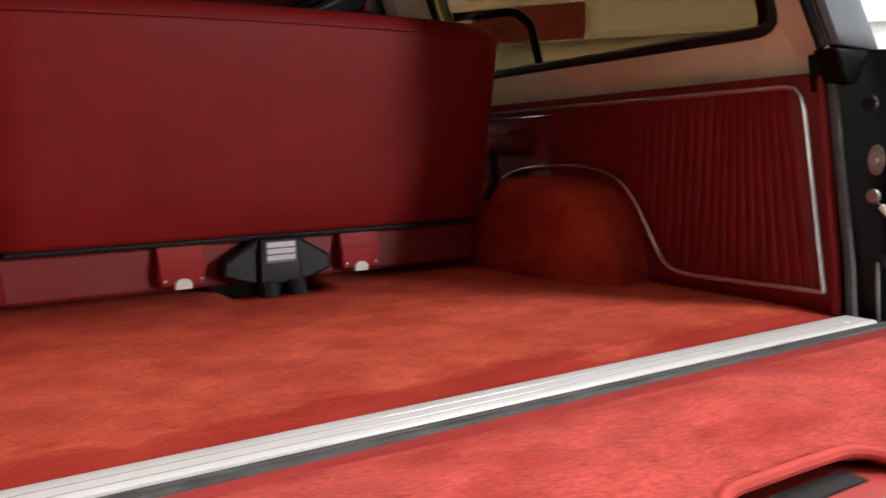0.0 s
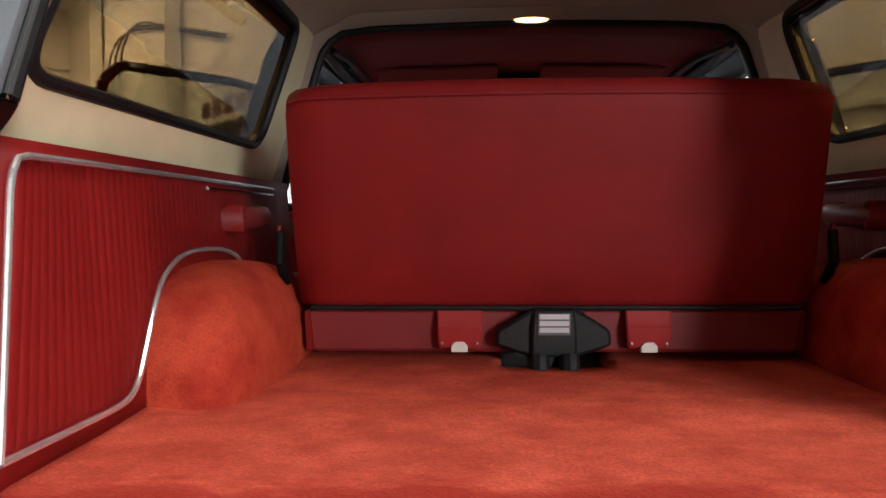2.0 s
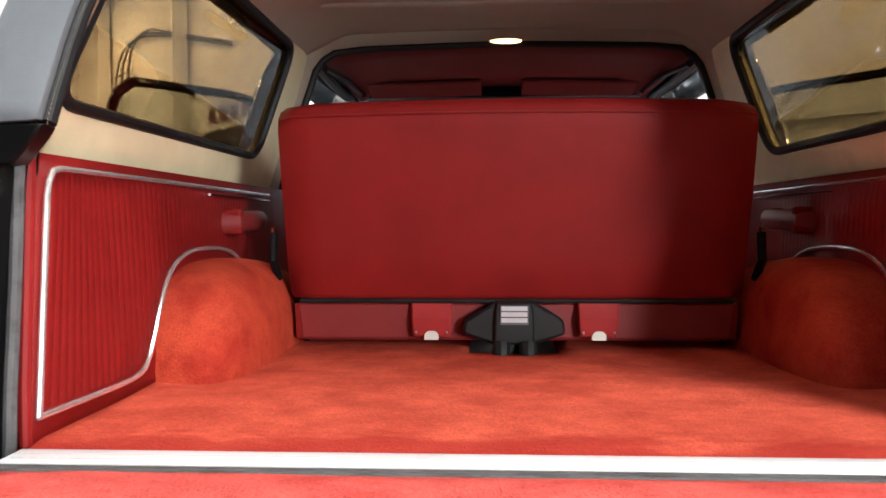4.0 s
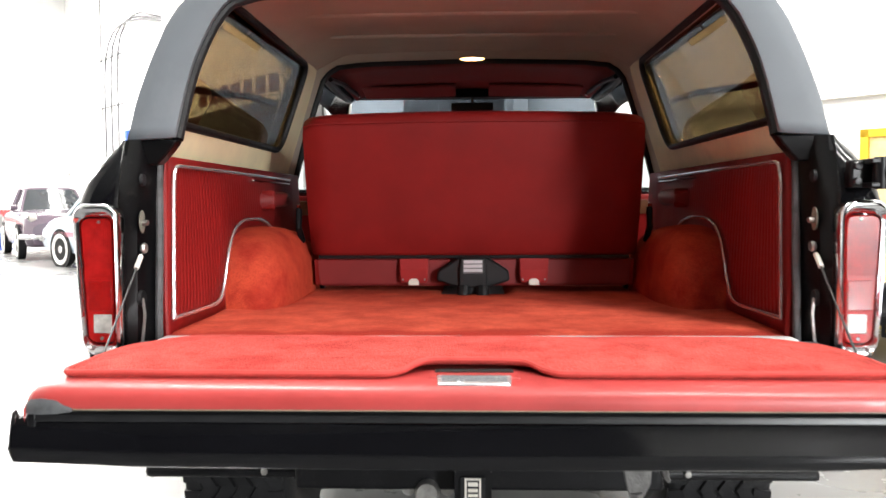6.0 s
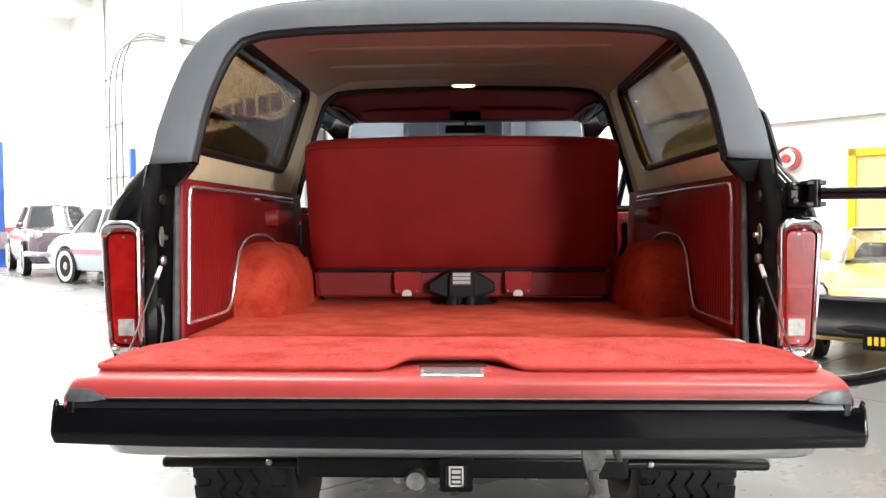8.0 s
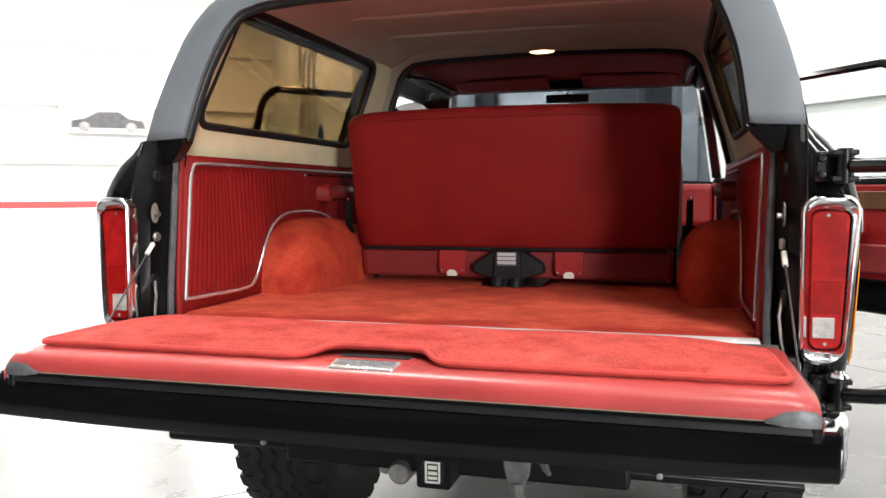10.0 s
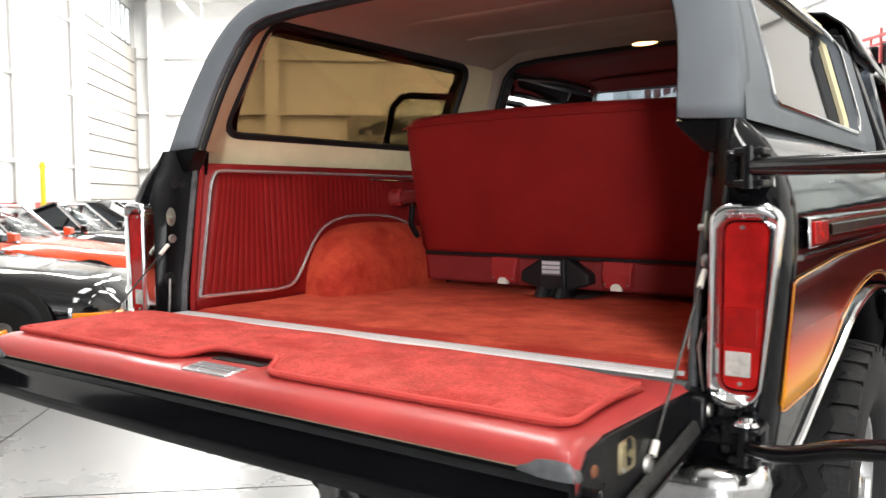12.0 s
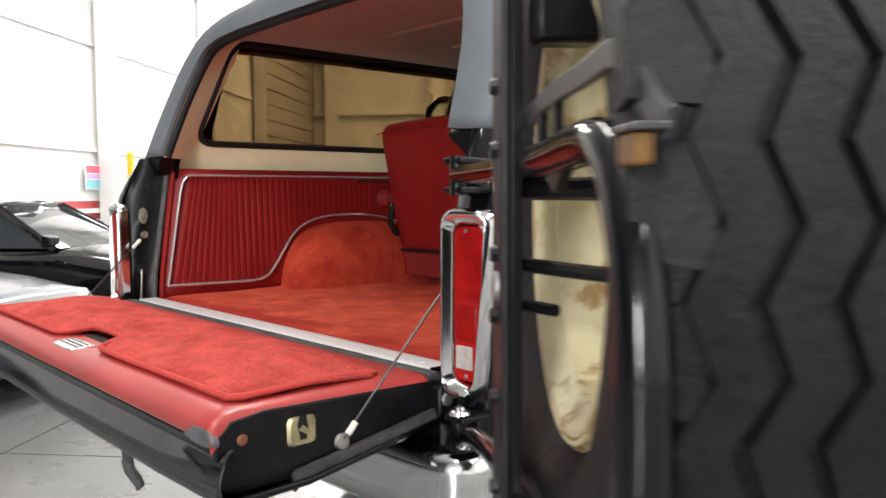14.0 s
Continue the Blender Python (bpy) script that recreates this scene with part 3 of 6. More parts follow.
CAPO = [(0.862, 1.450), (0.852, 1.55), (0.829, 1.651), (0.798, 1.754), (0.772, 1.803), (0.735, 1.850), (0.690, 1.886), (0.625, 1.914), (0.523, 1.933), (0.355, 1.946), (0.0, 1.953)]
CAPI = [(0.740, 1.457), (0.738, 1.48), (0.726, 1.583), (0.714, 1.651), (0.696, 1.710), (0.672, 1.772), (0.638, 1.822), (0.567, 1.845), (0.434, 1.856), (0.2, 1.862), (0.0, 1.864)]
NB = 40


def mirror_loop(half, n):
    h = along([(x, 0, z) for x, z in half], n)
    return h + [V(-p.x, p.y, p.z) for p in reversed(h[:-1])]


LO, LI = mirror_loop(CAPO, NB), mirror_loop(CAPI, NB)
bm = bmesh.new()
rows = []
for f, dy in ((0.0, 0.06), (0.0, 0.02), (0.04, 0.006), (0.12, 0.0), (0.45, -0.004), (0.86, 0.0), (1.0, 0.004), (1.0, 0.05)):
    rows.append([V(a.lerp(b, f).x, back(a.lerp(b, f).z) + dy, a.lerp(b, f).z) for a, b in zip(LO, LI)])
surface(bm, rows)
part("top_rear_frame", bm, GREYTOP, truck, "grey textured fibreglass rear frame", solid=0.012, offset=-1)
bm = tubem([(p.x * 1.003, back(p.z) + 0.034, p.z - 0.004) for p in LI if p.z > 1.455], 0.015, 10)
part("opening_seal", bm, RUBBER, truck, "black rubber seal round the opening")


def crown(y):
    t = max(0.0, min(1.0, (y - 0.2) / 1.0))
    return 0.04 * (1 - (1 - t) ** 2)


# roof skin above the side windows
YF = 1.80
roof = [p for p in LO if p.z > 1.849]
rows = []
for v in (0, 0.04, 0.15, 0.3, 0.5, 0.75, 1.0):
    row = []
    for p in roof:
        y = (back(p.z) + 0.02) * (1 - v) + YF * v
        row.append(V(p.x, y, p.z + crown(y) * min(1, (p.z - 1.85) / 0.07)))
    rows.append(row)
bm = bmesh.new()
surface(bm, rows)
part("top_roof", bm, GREYTOP, truck, "grey textured hardtop roof", solid=0.012, offset=-1)


def xo(z):
    return interp([(1.44, 0.868), (1.55, 0.852), (1.651, 0.829), (1.754, 0.798), (1.803, 0.772), (1.85, 0.735), (1.87, 0.715)], z)


def xi(z):
    return 0.805 - 0.31 * (z - 1.51)


def window_loop(y0, y1, y0t, y1t, z0, z1, r, k=6):
    """A rounded quadrangle in (y, z), slanted at both ends."""
    out = []
    cs = [(y1t, z1, 0), (y0t, z1, 90), (y0, z0, 180), (y1, z0, 270)]
    for i, (cy, cz, a0) in enumerate(cs):
        n = V(*cs[(i + 1) % 4][:2], 0)
        b = V(*cs[i - 1][:2], 0)
        c = V(cy, cz, 0)
        p0, p1 = c + (b - c).normalized() * r, c + (n - c).normalized() * r
        for j in range(k + 1):
            t = j / k
            q = p0 * (1 - t) ** 2 + c * 2 * t * (1 - t) + p1 * t * t
            out.append((q.x, q.y))
    return out


def matched(loop, y0, y0t, y1, z0, z1, k=6):
    """An outer outline with as many points as a window loop, corner by corner."""
    cs = [(y1, z1), (y0t, z1), (y0, z0), (y1, z0)]
    out = []
    n = k + 1
    for i in range(4):
        c = V(*cs[i], 0)
        b, d = V(*cs[i - 1], 0), V(*cs[(i + 1) % 4], 0)
        for j in range(n):
            t = (j - k / 2) / (k / 2)
            q = c.lerp(b, -t * 0.12) if t < 0 else c.lerp(d, t * 0.12)
            out.append((q.x, q.y))
    return out


for s in (-1, 1):
    side = "left" if s < 0 else "right"
    wl = window_loop(0.245, 1.46, 0.35, 1.515, 1.508, 1.868, 0.075)
    ol = matched(wl, 0.10, 0.235, YF, 1.448, 1.85)
    wlo = window_loop(0.315, 1.46, 0.365, 1.515, 1.500, 1.845, 0.065)
    bm = bmesh.new()
    w2 = wlo
    surface(bm, [[V(s * xo(z), y, z) for y, z in ol], [V(s * (xo(z) + 0.004), y, z) for y, z in [(a[0] * 0.35 + b[0] * 0.65, a[1] * 0.35 + b[1] * 0.65) for a, b in zip(ol, w2)]],
                 [V(s * (xo(z) - 0.002), y, z) for y, z in w2], [V(s * (xo(z) - 0.03), y, z) for y, z in w2]], True)
    part("top_side", bm, GREYTOP, truck, "grey textured hardtop side wall")
    bm = tubem([V(s * (xo(z) + 0.002), y, z) for y, z in w2], 0.006, 6, closed=True)
    part("window_moulding", bm, CHROME, truck, "bright window moulding")
    il = matched(wl, 0.19, 0.30, YF - 0.02, 1.405, 1.925)
    bm = bmesh.new()
    surface(bm, [[V(s * xi(z), y, z) for y, z in il], [V(s * (xi(z) - 0.004), y, z) for y, z in [(a[0] * 0.4 + b[0] * 0.6, a[1] * 0.4 + b[1] * 0.6) for a, b in zip(il, wl)]],
                 [V(s * xi(z), y, z) for y, z in wl], [V(s * (xi(z) + 0.03), y, z) for y, z in wl]], True)
    part("inner_side", bm, TAN, truck, "tan fibreglass inner side")
    bm = bmesh.new()
    surface(bm, [[V(s * (xi(z) + 0.03), y, z) for y, z in wl], [V(s * (xo(z) - 0.028), y, z) for y, z in wlo]], True)
    part("window_reveal", bm, RUBBER, truck, "black rubber window channel")
    bm = tubem([V(s * (xi(z) - 0.001), y, z) for y, z in wl], 0.0125, 8, closed=True)
    part("window_seal", bm, RUBBER, truck, "black rubber window seal")
    pane("side_window", [V(s * (xi(z) + 0.012), y, z) for y, z in wl], TINT, truck, "brown tinted side window")
    # pillar return between the rear opening and the side wall
    rows = []
    for i in range(15):
        z = 1.450 + (1.865 - 1.450) * i / 14
        xg = interp([(1.40, 0.738), (1.48, 0.732), (1.583, 0.719), (1.651, 0.706), (1.71, 0.690), (1.772, 0.665), (1.822, 0.635), (1.87, 0.60)], z)
        y0 = back(z) + 0.022
        rows.append([V(s * xg, y0, z), V(s * (xg + 0.012), y0 + 0.03, z), V(s * (xi(z) - 0.035), y0 + 0.065, z), V(s * (xi(z) - 0.012), y0 + 0.10, z), V(s * xi(z), y0 + 0.14, z)])
    bm = bmesh.new()
    surface(bm, rows)
    part("pillar_return", bm, TAN, truck, "tan inner rear pillar")

for s in (-1, 1):
    part("channel_end", loft([[V(s * x, y, z) for x, y in ((xi0, 0.098 + dy), (0.840, 0.092 + dy), (0.846, 0.12 + dy), (0.80, 0.150 + dy), (xi0 + 0.004, 0.150 + dy))] for z, xi0, dy in ((1.388, 0.790, 0.0), (1.405, 0.772, -0.004), (1.432, 0.745, -0.012), (1.450, 0.732, -0.014))]), JAMBBLACK, truck, "black end of the window channel", bevel=0.005)

# headliner
HL = mirror_loop([(0.735, 1.835), (0.70, 1.868), (0.665, 1.888), (0.62, 1.900), (0.5, 1.908), (0.3, 1.914), (0.0, 1.918)], 28)
rows = []
for v in range(13):
    row = []
    for p in HL:
        y = (back(p.z) + 0.03) * (1 - v / 12) + (YF - 0.01) * v / 12
        bead = 0.012 * math.exp(-((y - 1.02) / 0.03) ** 2) + 0.010 * math.exp(-((y - 1.42) / 0.04) ** 2) + 0.008 * math.exp(-((y - 0.62) / 0.04) ** 2)
        row.append(V(p.x, y, p.z + crown(y) * max(0.0, min(1.0, (0.70 - abs(p.x)) / 0.15)) - (bead if abs(p.x) < 0.57 else 0)))
    rows.append(row)
bm = bmesh.new()
surface(bm, rows)
part("headliner", bm, HEADLINER, truck, "tan moulded headliner", solid=0.006, offset=1)
for yy, w in ((0.96, 0.58), (1.34, 0.56)):
    pts = [(x, yy - 0.06 * abs(x) ** 2 / w, 1.918 + crown(yy) - 0.010 * abs(x) / w) for x in [w * (i / 10 - 1) for i in range(21)]]
    part("roof_rib", tubem(pts, 0.016, 8, flat=0.8), HEADLINER, truck, "tan moulded roof rib")

# front hoop where the hardtop meets the cab
HO = mirror_loop([(0.845, 1.405), (0.80, 1.55), (0.74, 1.75), (0.69, 1.885), (0.64, 1.93), (0.5, 1.95), (0.0, 1.962)], 24)
HI = mirror_loop([(0.822, 1.405), (0.785, 1.55), (0.722, 1.75), (0.682, 1.868), (0.625, 1.912), (0.5, 1.926), (0.0, 1.938)], 24)
bm = bmesh.new()
surface(bm, [[V(p.x, 1.70, p.z) for p in HO], [V(p.x, 1.745, p.z) for p in HI], [V(p.x, 1.79, p.z) for p in HI], [V(p.x, 1.80, p.z) for p in HO]])
part("roof_hoop", bm, HEADLINER, truck, "tan front hoop of the hardtop")
part("hoop_seal", tubem([(p.x * 0.99, 1.80, p.z - 0.006) for p in HI], 0.014, 8), RUBBER, truck, "black hoop seal")


# ---------------------------------------------------------------- the truck: body sides
XB = [(0.70, 0.90), (0.80, 0.932), (0.95, 0.952), (1.10, 0.962), (1.22, 0.968), (1.26, 0.966), (1.30, 0.960), (1.34, 0.946), (1.37, 0.931), (1.40, 0.911), (1.43, 0.884), (1.448, 0.863)]


def xb(z):
    return interp(XB, z)


ARCH = [(0.0, 0.74), (0.17, 0.745), (0.21, 0.785), (0.40, 0.875), (0.63, 0.972), (0.75, 1.012), (0.90, 1.035), (1.05, 1.043), (1.2, 1.035), (1.35, 1.012), (1.48, 0.965), (1.6, 0.87), (1.68, 0.76), (1.75, 0.72)]
WY, WR = 1.12, 0.44
for s in (-1, 1):
    bm = bmesh.new()
    rows = []
    for i in range(60):
        y = 0.05 + (1.76 - 0.05) * i / 59
        zb = interp(ARCH, y)
        rows.append([V(s * xb(z), y + 0.036 * max(0.0, (z - 1.27) / 0.177) ** 1.5 * max(0.0, 1 - (y - 0.05) / 0.2), z) for z in [1.448 + (zb - 1.448) * (j / 18) for j in range(19)]] + [V(s * (xb(zb) - 0.03), y, zb + 0.004)])
    surface(bm, rows)
    part("quarter_panel", bm, BLACK, truck, "glossy black rear quarter panel", solid=0.004, offset=-1)
    part("arch_moulding", tubem([V(s * (xb(p.y) + 0.006), p.x, p.y) for p in curve2([(0.205, 0.775)] + ARCH[3:13], 40, 2)], 0.0085, 8), CHROME, truck, "chrome wheel arch moulding")
    # rear corner that carries the tail lamp
    rows = []
    for i in range(22):
        z = 0.74 + (1.447 - 0.74) * i / 21
        X = xb(z)
        xin = 0.80 if z < 0.9 else min(0.850, X - 0.013)
        ly = 0.06 * max(0.0, (z - 1.27) / 0.177) ** 1.5
        rows.append([V(s * xin, 0.09 + ly, z), V(s * xin, 0.006 + ly, z), V(s * (xin + 0.006), ly, z), V(s * max(xin + 0.008, X - 0.045), ly, z), V(s * max(xin + 0.011, X - 0.026), 0.004 + ly, z), V(s * max(xin + 0.012, X - 0.012), 0.014 + ly, z), V(s * (X - 0.003), 0.030 + ly * 0.8, z), V(s * X, max(0.052, 0.05 + ly * 0.6), z)])
    bm = bmesh.new()
    surface(bm, rows)
    part("rear_corner", bm, BLACK, truck, "glossy black rear body corner", sharp=50)
    # door jamb of the tailgate opening
    rows = []
    for i in range(16):
        z = 0.86 + (1.448 - 0.86) * i / 15
        lean = 0.06 * max(0, (z - 0.97)) / 0.4
        xj = min(0.850, xb(z) - 0.013)
        ly = 0.06 * max(0.0, (z - 1.27) / 0.177) ** 1.5
        rows.append([V(s * (xj + 0.002), 0.003 + ly, z), V(s * (xj - 0.007), 0.022 + ly * 0.6, z), V(s * min(0.822, xj - 0.012), 0.03 + 0.3 * lean + ly * 0.4, z), V(s * min(0.816, xj - 0.016), 0.052 + 0.5 * lean, z), V(s * 0.804, 0.064 + 0.8 * lean, z), V(s * 0.790, 0.08 + lean, z), V(s * 0.790, 0.11 + lean, z)])
    bm = bmesh.new()
    surface(bm, rows)
    part("tailgate_jamb", bm, JAMBBLACK, truck, "black tailgate jamb")
    part("weatherstrip", tubem([(s * 0.784, 0.064, 0.90), (s * 0.784, 0.068, 0.95), (s * 0.785, 0.076, 1.05), (s * 0.790, 0.104, 1.22), (s * 0.798, 0.130, 1.37), (s * 0.800, 0.138, 1.43)], 0.010, 8), GREYRUBBER, truck, "grey worn rubber weatherstrip")
    bm = lathe([(0.0, 0.0), (0.015, 0.0), (0.017, -0.004), (0.0, -0.005)], pose(s * 0.815, 0.05, 1.248, 0, 0, 0 if s > 0 else 180), 16)
    for v in bm.verts:
        v.co.z = 1.248 + (v.co.z - 1.248) * 1.7
    sp = part("striker_plate", bm, STRIKER, truck, "oval zinc striker plate", bevel=0.001)
    part("striker_bolt", tubem([(s * 0.815, 0.05, 1.245), (s * 0.797, 0.048, 1.245)], 0.007, 8), STEEL, sp)
    part("jamb_plug", lathe([(0.0, -0.003), (0.014, -0.003), (0.016, 0.004)], pose(s * 0.815, 0.07, 1.35, 0, 0, 0 if s > 0 else 180), 14), RUBBER, truck)
    part("jamb_drain", lathe([(0.0, -0.004), (0.018, -0.004), (0.02, 0.004)], pose(s * 0.815, 0.045, 1.06, 0, 0, 0 if s > 0 else 180), 14), RUBBER, truck)
    part("jamb_wire", tubem([(s * 0.812, 0.04, 1.06), (s * 0.805, 0.035, 1.02), (s * 0.812, 0.035, 0.96), (s * 0.822, 0.03, 0.91)], 0.004, 6), STEEL, truck)

    # tail lamp
    tl = new("tail_lamp")
    tl.parent = truck
    tl["label"] = "upright red tail lamp in a chrome bezel"

    def lamp_loop(grow, y, k=5):
        out = []
        gx = grow * 0.66
        for px, pz in rounded(0.861 - gx, 0.938 + gx, 0.957 - grow, 1.258 + grow, 0.018 + gx * 0.9, k):
            f = min(1.0, max(0.0, (1.12 - pz) / 0.19))
            px -= (0.018 + 0.6 * max(0.0, grow)) * f ** 1.6 * (1 if px > 0.9 else 0.0)
            wrap = 0.022 * min(1.0, max(0.0, (px - 0.915) / 0.045)) ** 1.4 if grow > 0.006 else 0.0
            out.append(V(s * px, min(y + wrap, 0.012), pz))
        return out
    bm = bmesh.new()
    surface(bm, [lamp_loop(0.034, 0.008), lamp_loop(0.0345, -0.012), lamp_loop(0.034, -0.022), lamp_loop(0.030, -0.030), lamp_loop(0.022, -0.032), lamp_loop(0.015, -0.026), lamp_loop(0.008, -0.016), lamp_loop(0.003, -0.011), lamp_loop(0.002, 0.004)], True)
    part("bezel", bm, CHROME, tl, "chrome bezel", sharp=60)
    bm = bmesh.new()
    vr = surface(bm, [lamp_loop(0.0, 0.003), lamp_loop(-0.001, -0.008), lamp_loop(-0.004, -0.012)], True)
    cap_row(bm, vr[-1])
    part("lens", bm, REDLENS, tl, "red plastic lens")
    for i in range(13):
        x = 0.867 + 0.0050 * i
        part("lens_rib", boxm(min(s * x, s * (x + 0.0028)), max(s * x, s * (x + 0.0028)), -0.0135, -0.010, 1.118, 1.246), REDLENS, tl)
    part("lens_step", boxm(min(s * 0.864, s * 0.932), max(s * 0.864, s * 0.932), -0.0145, -0.01, 1.108, 1.112), REDLENS, tl)
    part("lens_lower", boxm(min(s * 0.866, s * 0.922), max(s * 0.866, s * 0.922), -0.0142, -0.010, 1.036, 1.106), DEEPLENS, tl, "deep red lower lens", bevel=0.001)
    part("reversing_lens", boxm(min(s * 0.867, s * 0.911), max(s * 0.867, s * 0.911), -0.0155, -0.010, 0.982, 1.027), CLEARLENS, tl, "clear reversing lens", bevel=0.002)
    for zz in (0.969, 1.248):
        part("screw", lathe([(0.0, -0.003), (0.003, -0.003), (0.0045, 0.0)], pose(s * 0.893, -0.012, zz, 0, 0, 90), 10), STEEL, tl)

    for ch in tl.children:
        if not ch.name.startswith("bezel"):
            ch.location.y = 0.002

    # side stripe panel, moulding and marker
    rows = []
    for i in range(60):
        y = 0.042 + (1.74 - 0.042) * i / 59
        zb2 = interp([(0.042, 0.930), (0.06, 0.914), (0.365, 0.911), (0.48, 0.955), (0.60, 1.02), (0.72, 1.058), (0.9, 1.082), (1.05, 1.09), (1.2, 1.082), (1.37, 1.056), (1.50, 1.01), (1.62, 0.93), (1.66, 0.912), (1.75, 0.910)], y)
        zt = 1.150 + 0.02 * min(1, y / 0.5)
        rows.append([V(s * (xb(z) + 0.002), y, z) for z in [zb2 + (zt - zb2) * j / 8 for j in range(9)]])
    bm = bmesh.new()
    surface(bm, rows)
    part("stripe_panel", bm, FADE, truck, "sunset stripe fading from yellow to dark red", solid=0.0015, offset=0)
    pts = [V(s * (xb(p.y) + 0.004), p.x, p.y) for p in along([(1.73, 1.172), (0.5, 1.172), (0.05, 1.152), (0.036, 0.93), (0.055, 0.910), (0.37, 0.906), (0.485, 0.952), (0.61, 1.018), (0.73, 1.056), (0.9, 1.077), (1.05, 1.085), (1.2, 1.077), (1.37, 1.051), (1.50, 1.005), (1.62, 0.926), (1.66, 0.908), (1.73, 0.906)], 110)]
    part("pinstripe", tubem(pts, 0.0017, 5), PINSTRIPE, truck, "orange pinstripe")
    bm = bmesh.new()
    surface(bm, [[V(s * (xb(z) + d), y, z) for z, d in ((1.265, 0.002), (1.262, 0.012), (1.25, 0.014), (1.222, 0.014), (1.210, 0.012), (1.206, 0.002))] for y in [0.10 + 1.64 * i / 20 for i in range(21)]])
    bs = part("side_moulding", bm, CHROME, truck, "chrome body side moulding")
    bm = bmesh.new()
    surface(bm, [[V(s * (xb(z) + d), y, z) for z, d in ((1.248, 0.0145), (1.245, 0.017), (1.227, 0.017), (1.224, 0.0145))] for y in [0.30 + 1.44 * i / 10 for i in range(11)]])
    part("moulding_insert", bm, BLACKSAT, bs, "black moulding insert")
    bm = boxm(0, 0.006, 0.098, 0.262, 1.207, 1.264)
    for v in bm.verts:
        v.co.x = s * (xb(v.co.z) + 0.011 + v.co.x)
    mk = part("marker_bezel", bm, CHROME, truck, "chrome side marker bezel", bevel=0.004)
    bm = boxm(0, 0.005, 0.114, 0.236, 1.215, 1.256)
    for v in bm.verts:
        v.co.x = s * (xb(v.co.z) + 0.0165 + v.co.x)
    part("side_marker", bm, REDLENS, mk, "red side marker lens", bevel=0.002)
    part("belt_moulding", tubem([V(s * (xb(1.19) + 0.002), y, 1.19) for y in (0.10, 0.6, 1.2, 1.74)], 0.006, 6), CHROME, truck)
    # inner wheel well
    rows = []
    for p in curve2([(0.25, 0.72)] + [(y, z + 0.02) for y, z in ARCH[3:12]] + [(1.72, 0.6)], 24, 2):
        rows.append([V(s * (xb(p.y) - 0.01), p.x, p.y), V(s * 0.80, p.x, p.y - 0.0)])
    bm = bmesh.new()
    surface(bm, rows)
    part("wheel_well", bm, BLACKSAT, truck, solid=0.004)


# ---------------------------------------------------------------- cargo bay
FZ = 0.962
bm = bmesh.new()
rows = []
for i in range(25):
    y = 0.072 + (1.62 - 0.072) * i / 24
    row = []
    for j in range(41):
        x = -0.785 + 1.57 * j / 40
        row.append(V(x, y, FZ + 0.004 * noise.noise(V(x * 4, y * 4, 0)) - (0.010 if i == 0 else 0)))
    rows.append(row)
surface(bm, rows)
hole = [f for f in bm.faces if abs(f.calc_center_median().x - 0.006) < 0.125 and f.calc_center_median().y > 0.945]
bmesh.ops.delete(bm, geom=hole, context="FACES")
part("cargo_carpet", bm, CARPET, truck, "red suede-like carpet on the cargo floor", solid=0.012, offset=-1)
part("floor_pan", boxm(-0.80, 0.80, 0.05, 3.0, 0.885, 0.925), BLACKSAT, truck)
part("latch_well", boxm(-0.135, 0.145, 0.93, 1.12, 0.926, 0.93), DARK, truck)
# ribbed sill plate
# dull grey for strips that put groove shade into colour
GROOVE = mat("groove_shade_grey", (0.14, 0.14, 0.145), 0.8, 0.0, var=0.3, scale=12)
bm = bmesh.new()
prof = [(0.073, 0.952), (0.073, 0.9615), (0.069, 0.963), (0.0485, 0.963), (0.0480, 0.9615), (0.0460, 0.9615), (0.0455, 0.963), (0.0265, 0.963), (0.0260, 0.9615), (0.0240, 0.9615), (0.0235, 0.963), (0.014, 0.963), (0.010, 0.9615), (0.0085, 0.958), (0.0085, 0.940)]
surface(bm, [[V(x, y, z) for y, z in prof] for x in (-0.765, -0.4, 0, 0.4, 0.765)])
sill = part("sill_plate", bm, ALU, truck, "ribbed bright aluminium sill plate", sharp=25)
# strips laid in the grooves so that they read dark
for y0 in (0.0461, 0.0241):
    part("groove_shade_strip", boxm(-0.765, 0.765, y0, y0 + 0.0018, 0.9600, 0.9626), GROOVE, sill, "grey strip standing for the groove's shade")
part("sill_rubber", loft([[V(x, y, z) for y, z in ((0.0065, 0.938), (0.006, 0.957), (0.003, 0.9605), (-0.004, 0.9605), (-0.0060, 0.9580), (-0.0075, 0.9605), (-0.019, 0.961), (-0.0240, 0.957), (-0.0245, 0.938))] for x in (-0.80, 0.0, 0.80)]), GREYRUBBER, truck, "grey rubber sill seal", sharp=60)
part("rear_crossmember", boxm(-0.82, 0.82, 0.02, 0.06, 0.74, 0.938), BLACKSAT, truck)


def panel_x(z):
    return 0.776 + 0.045 * (z - 1.0)


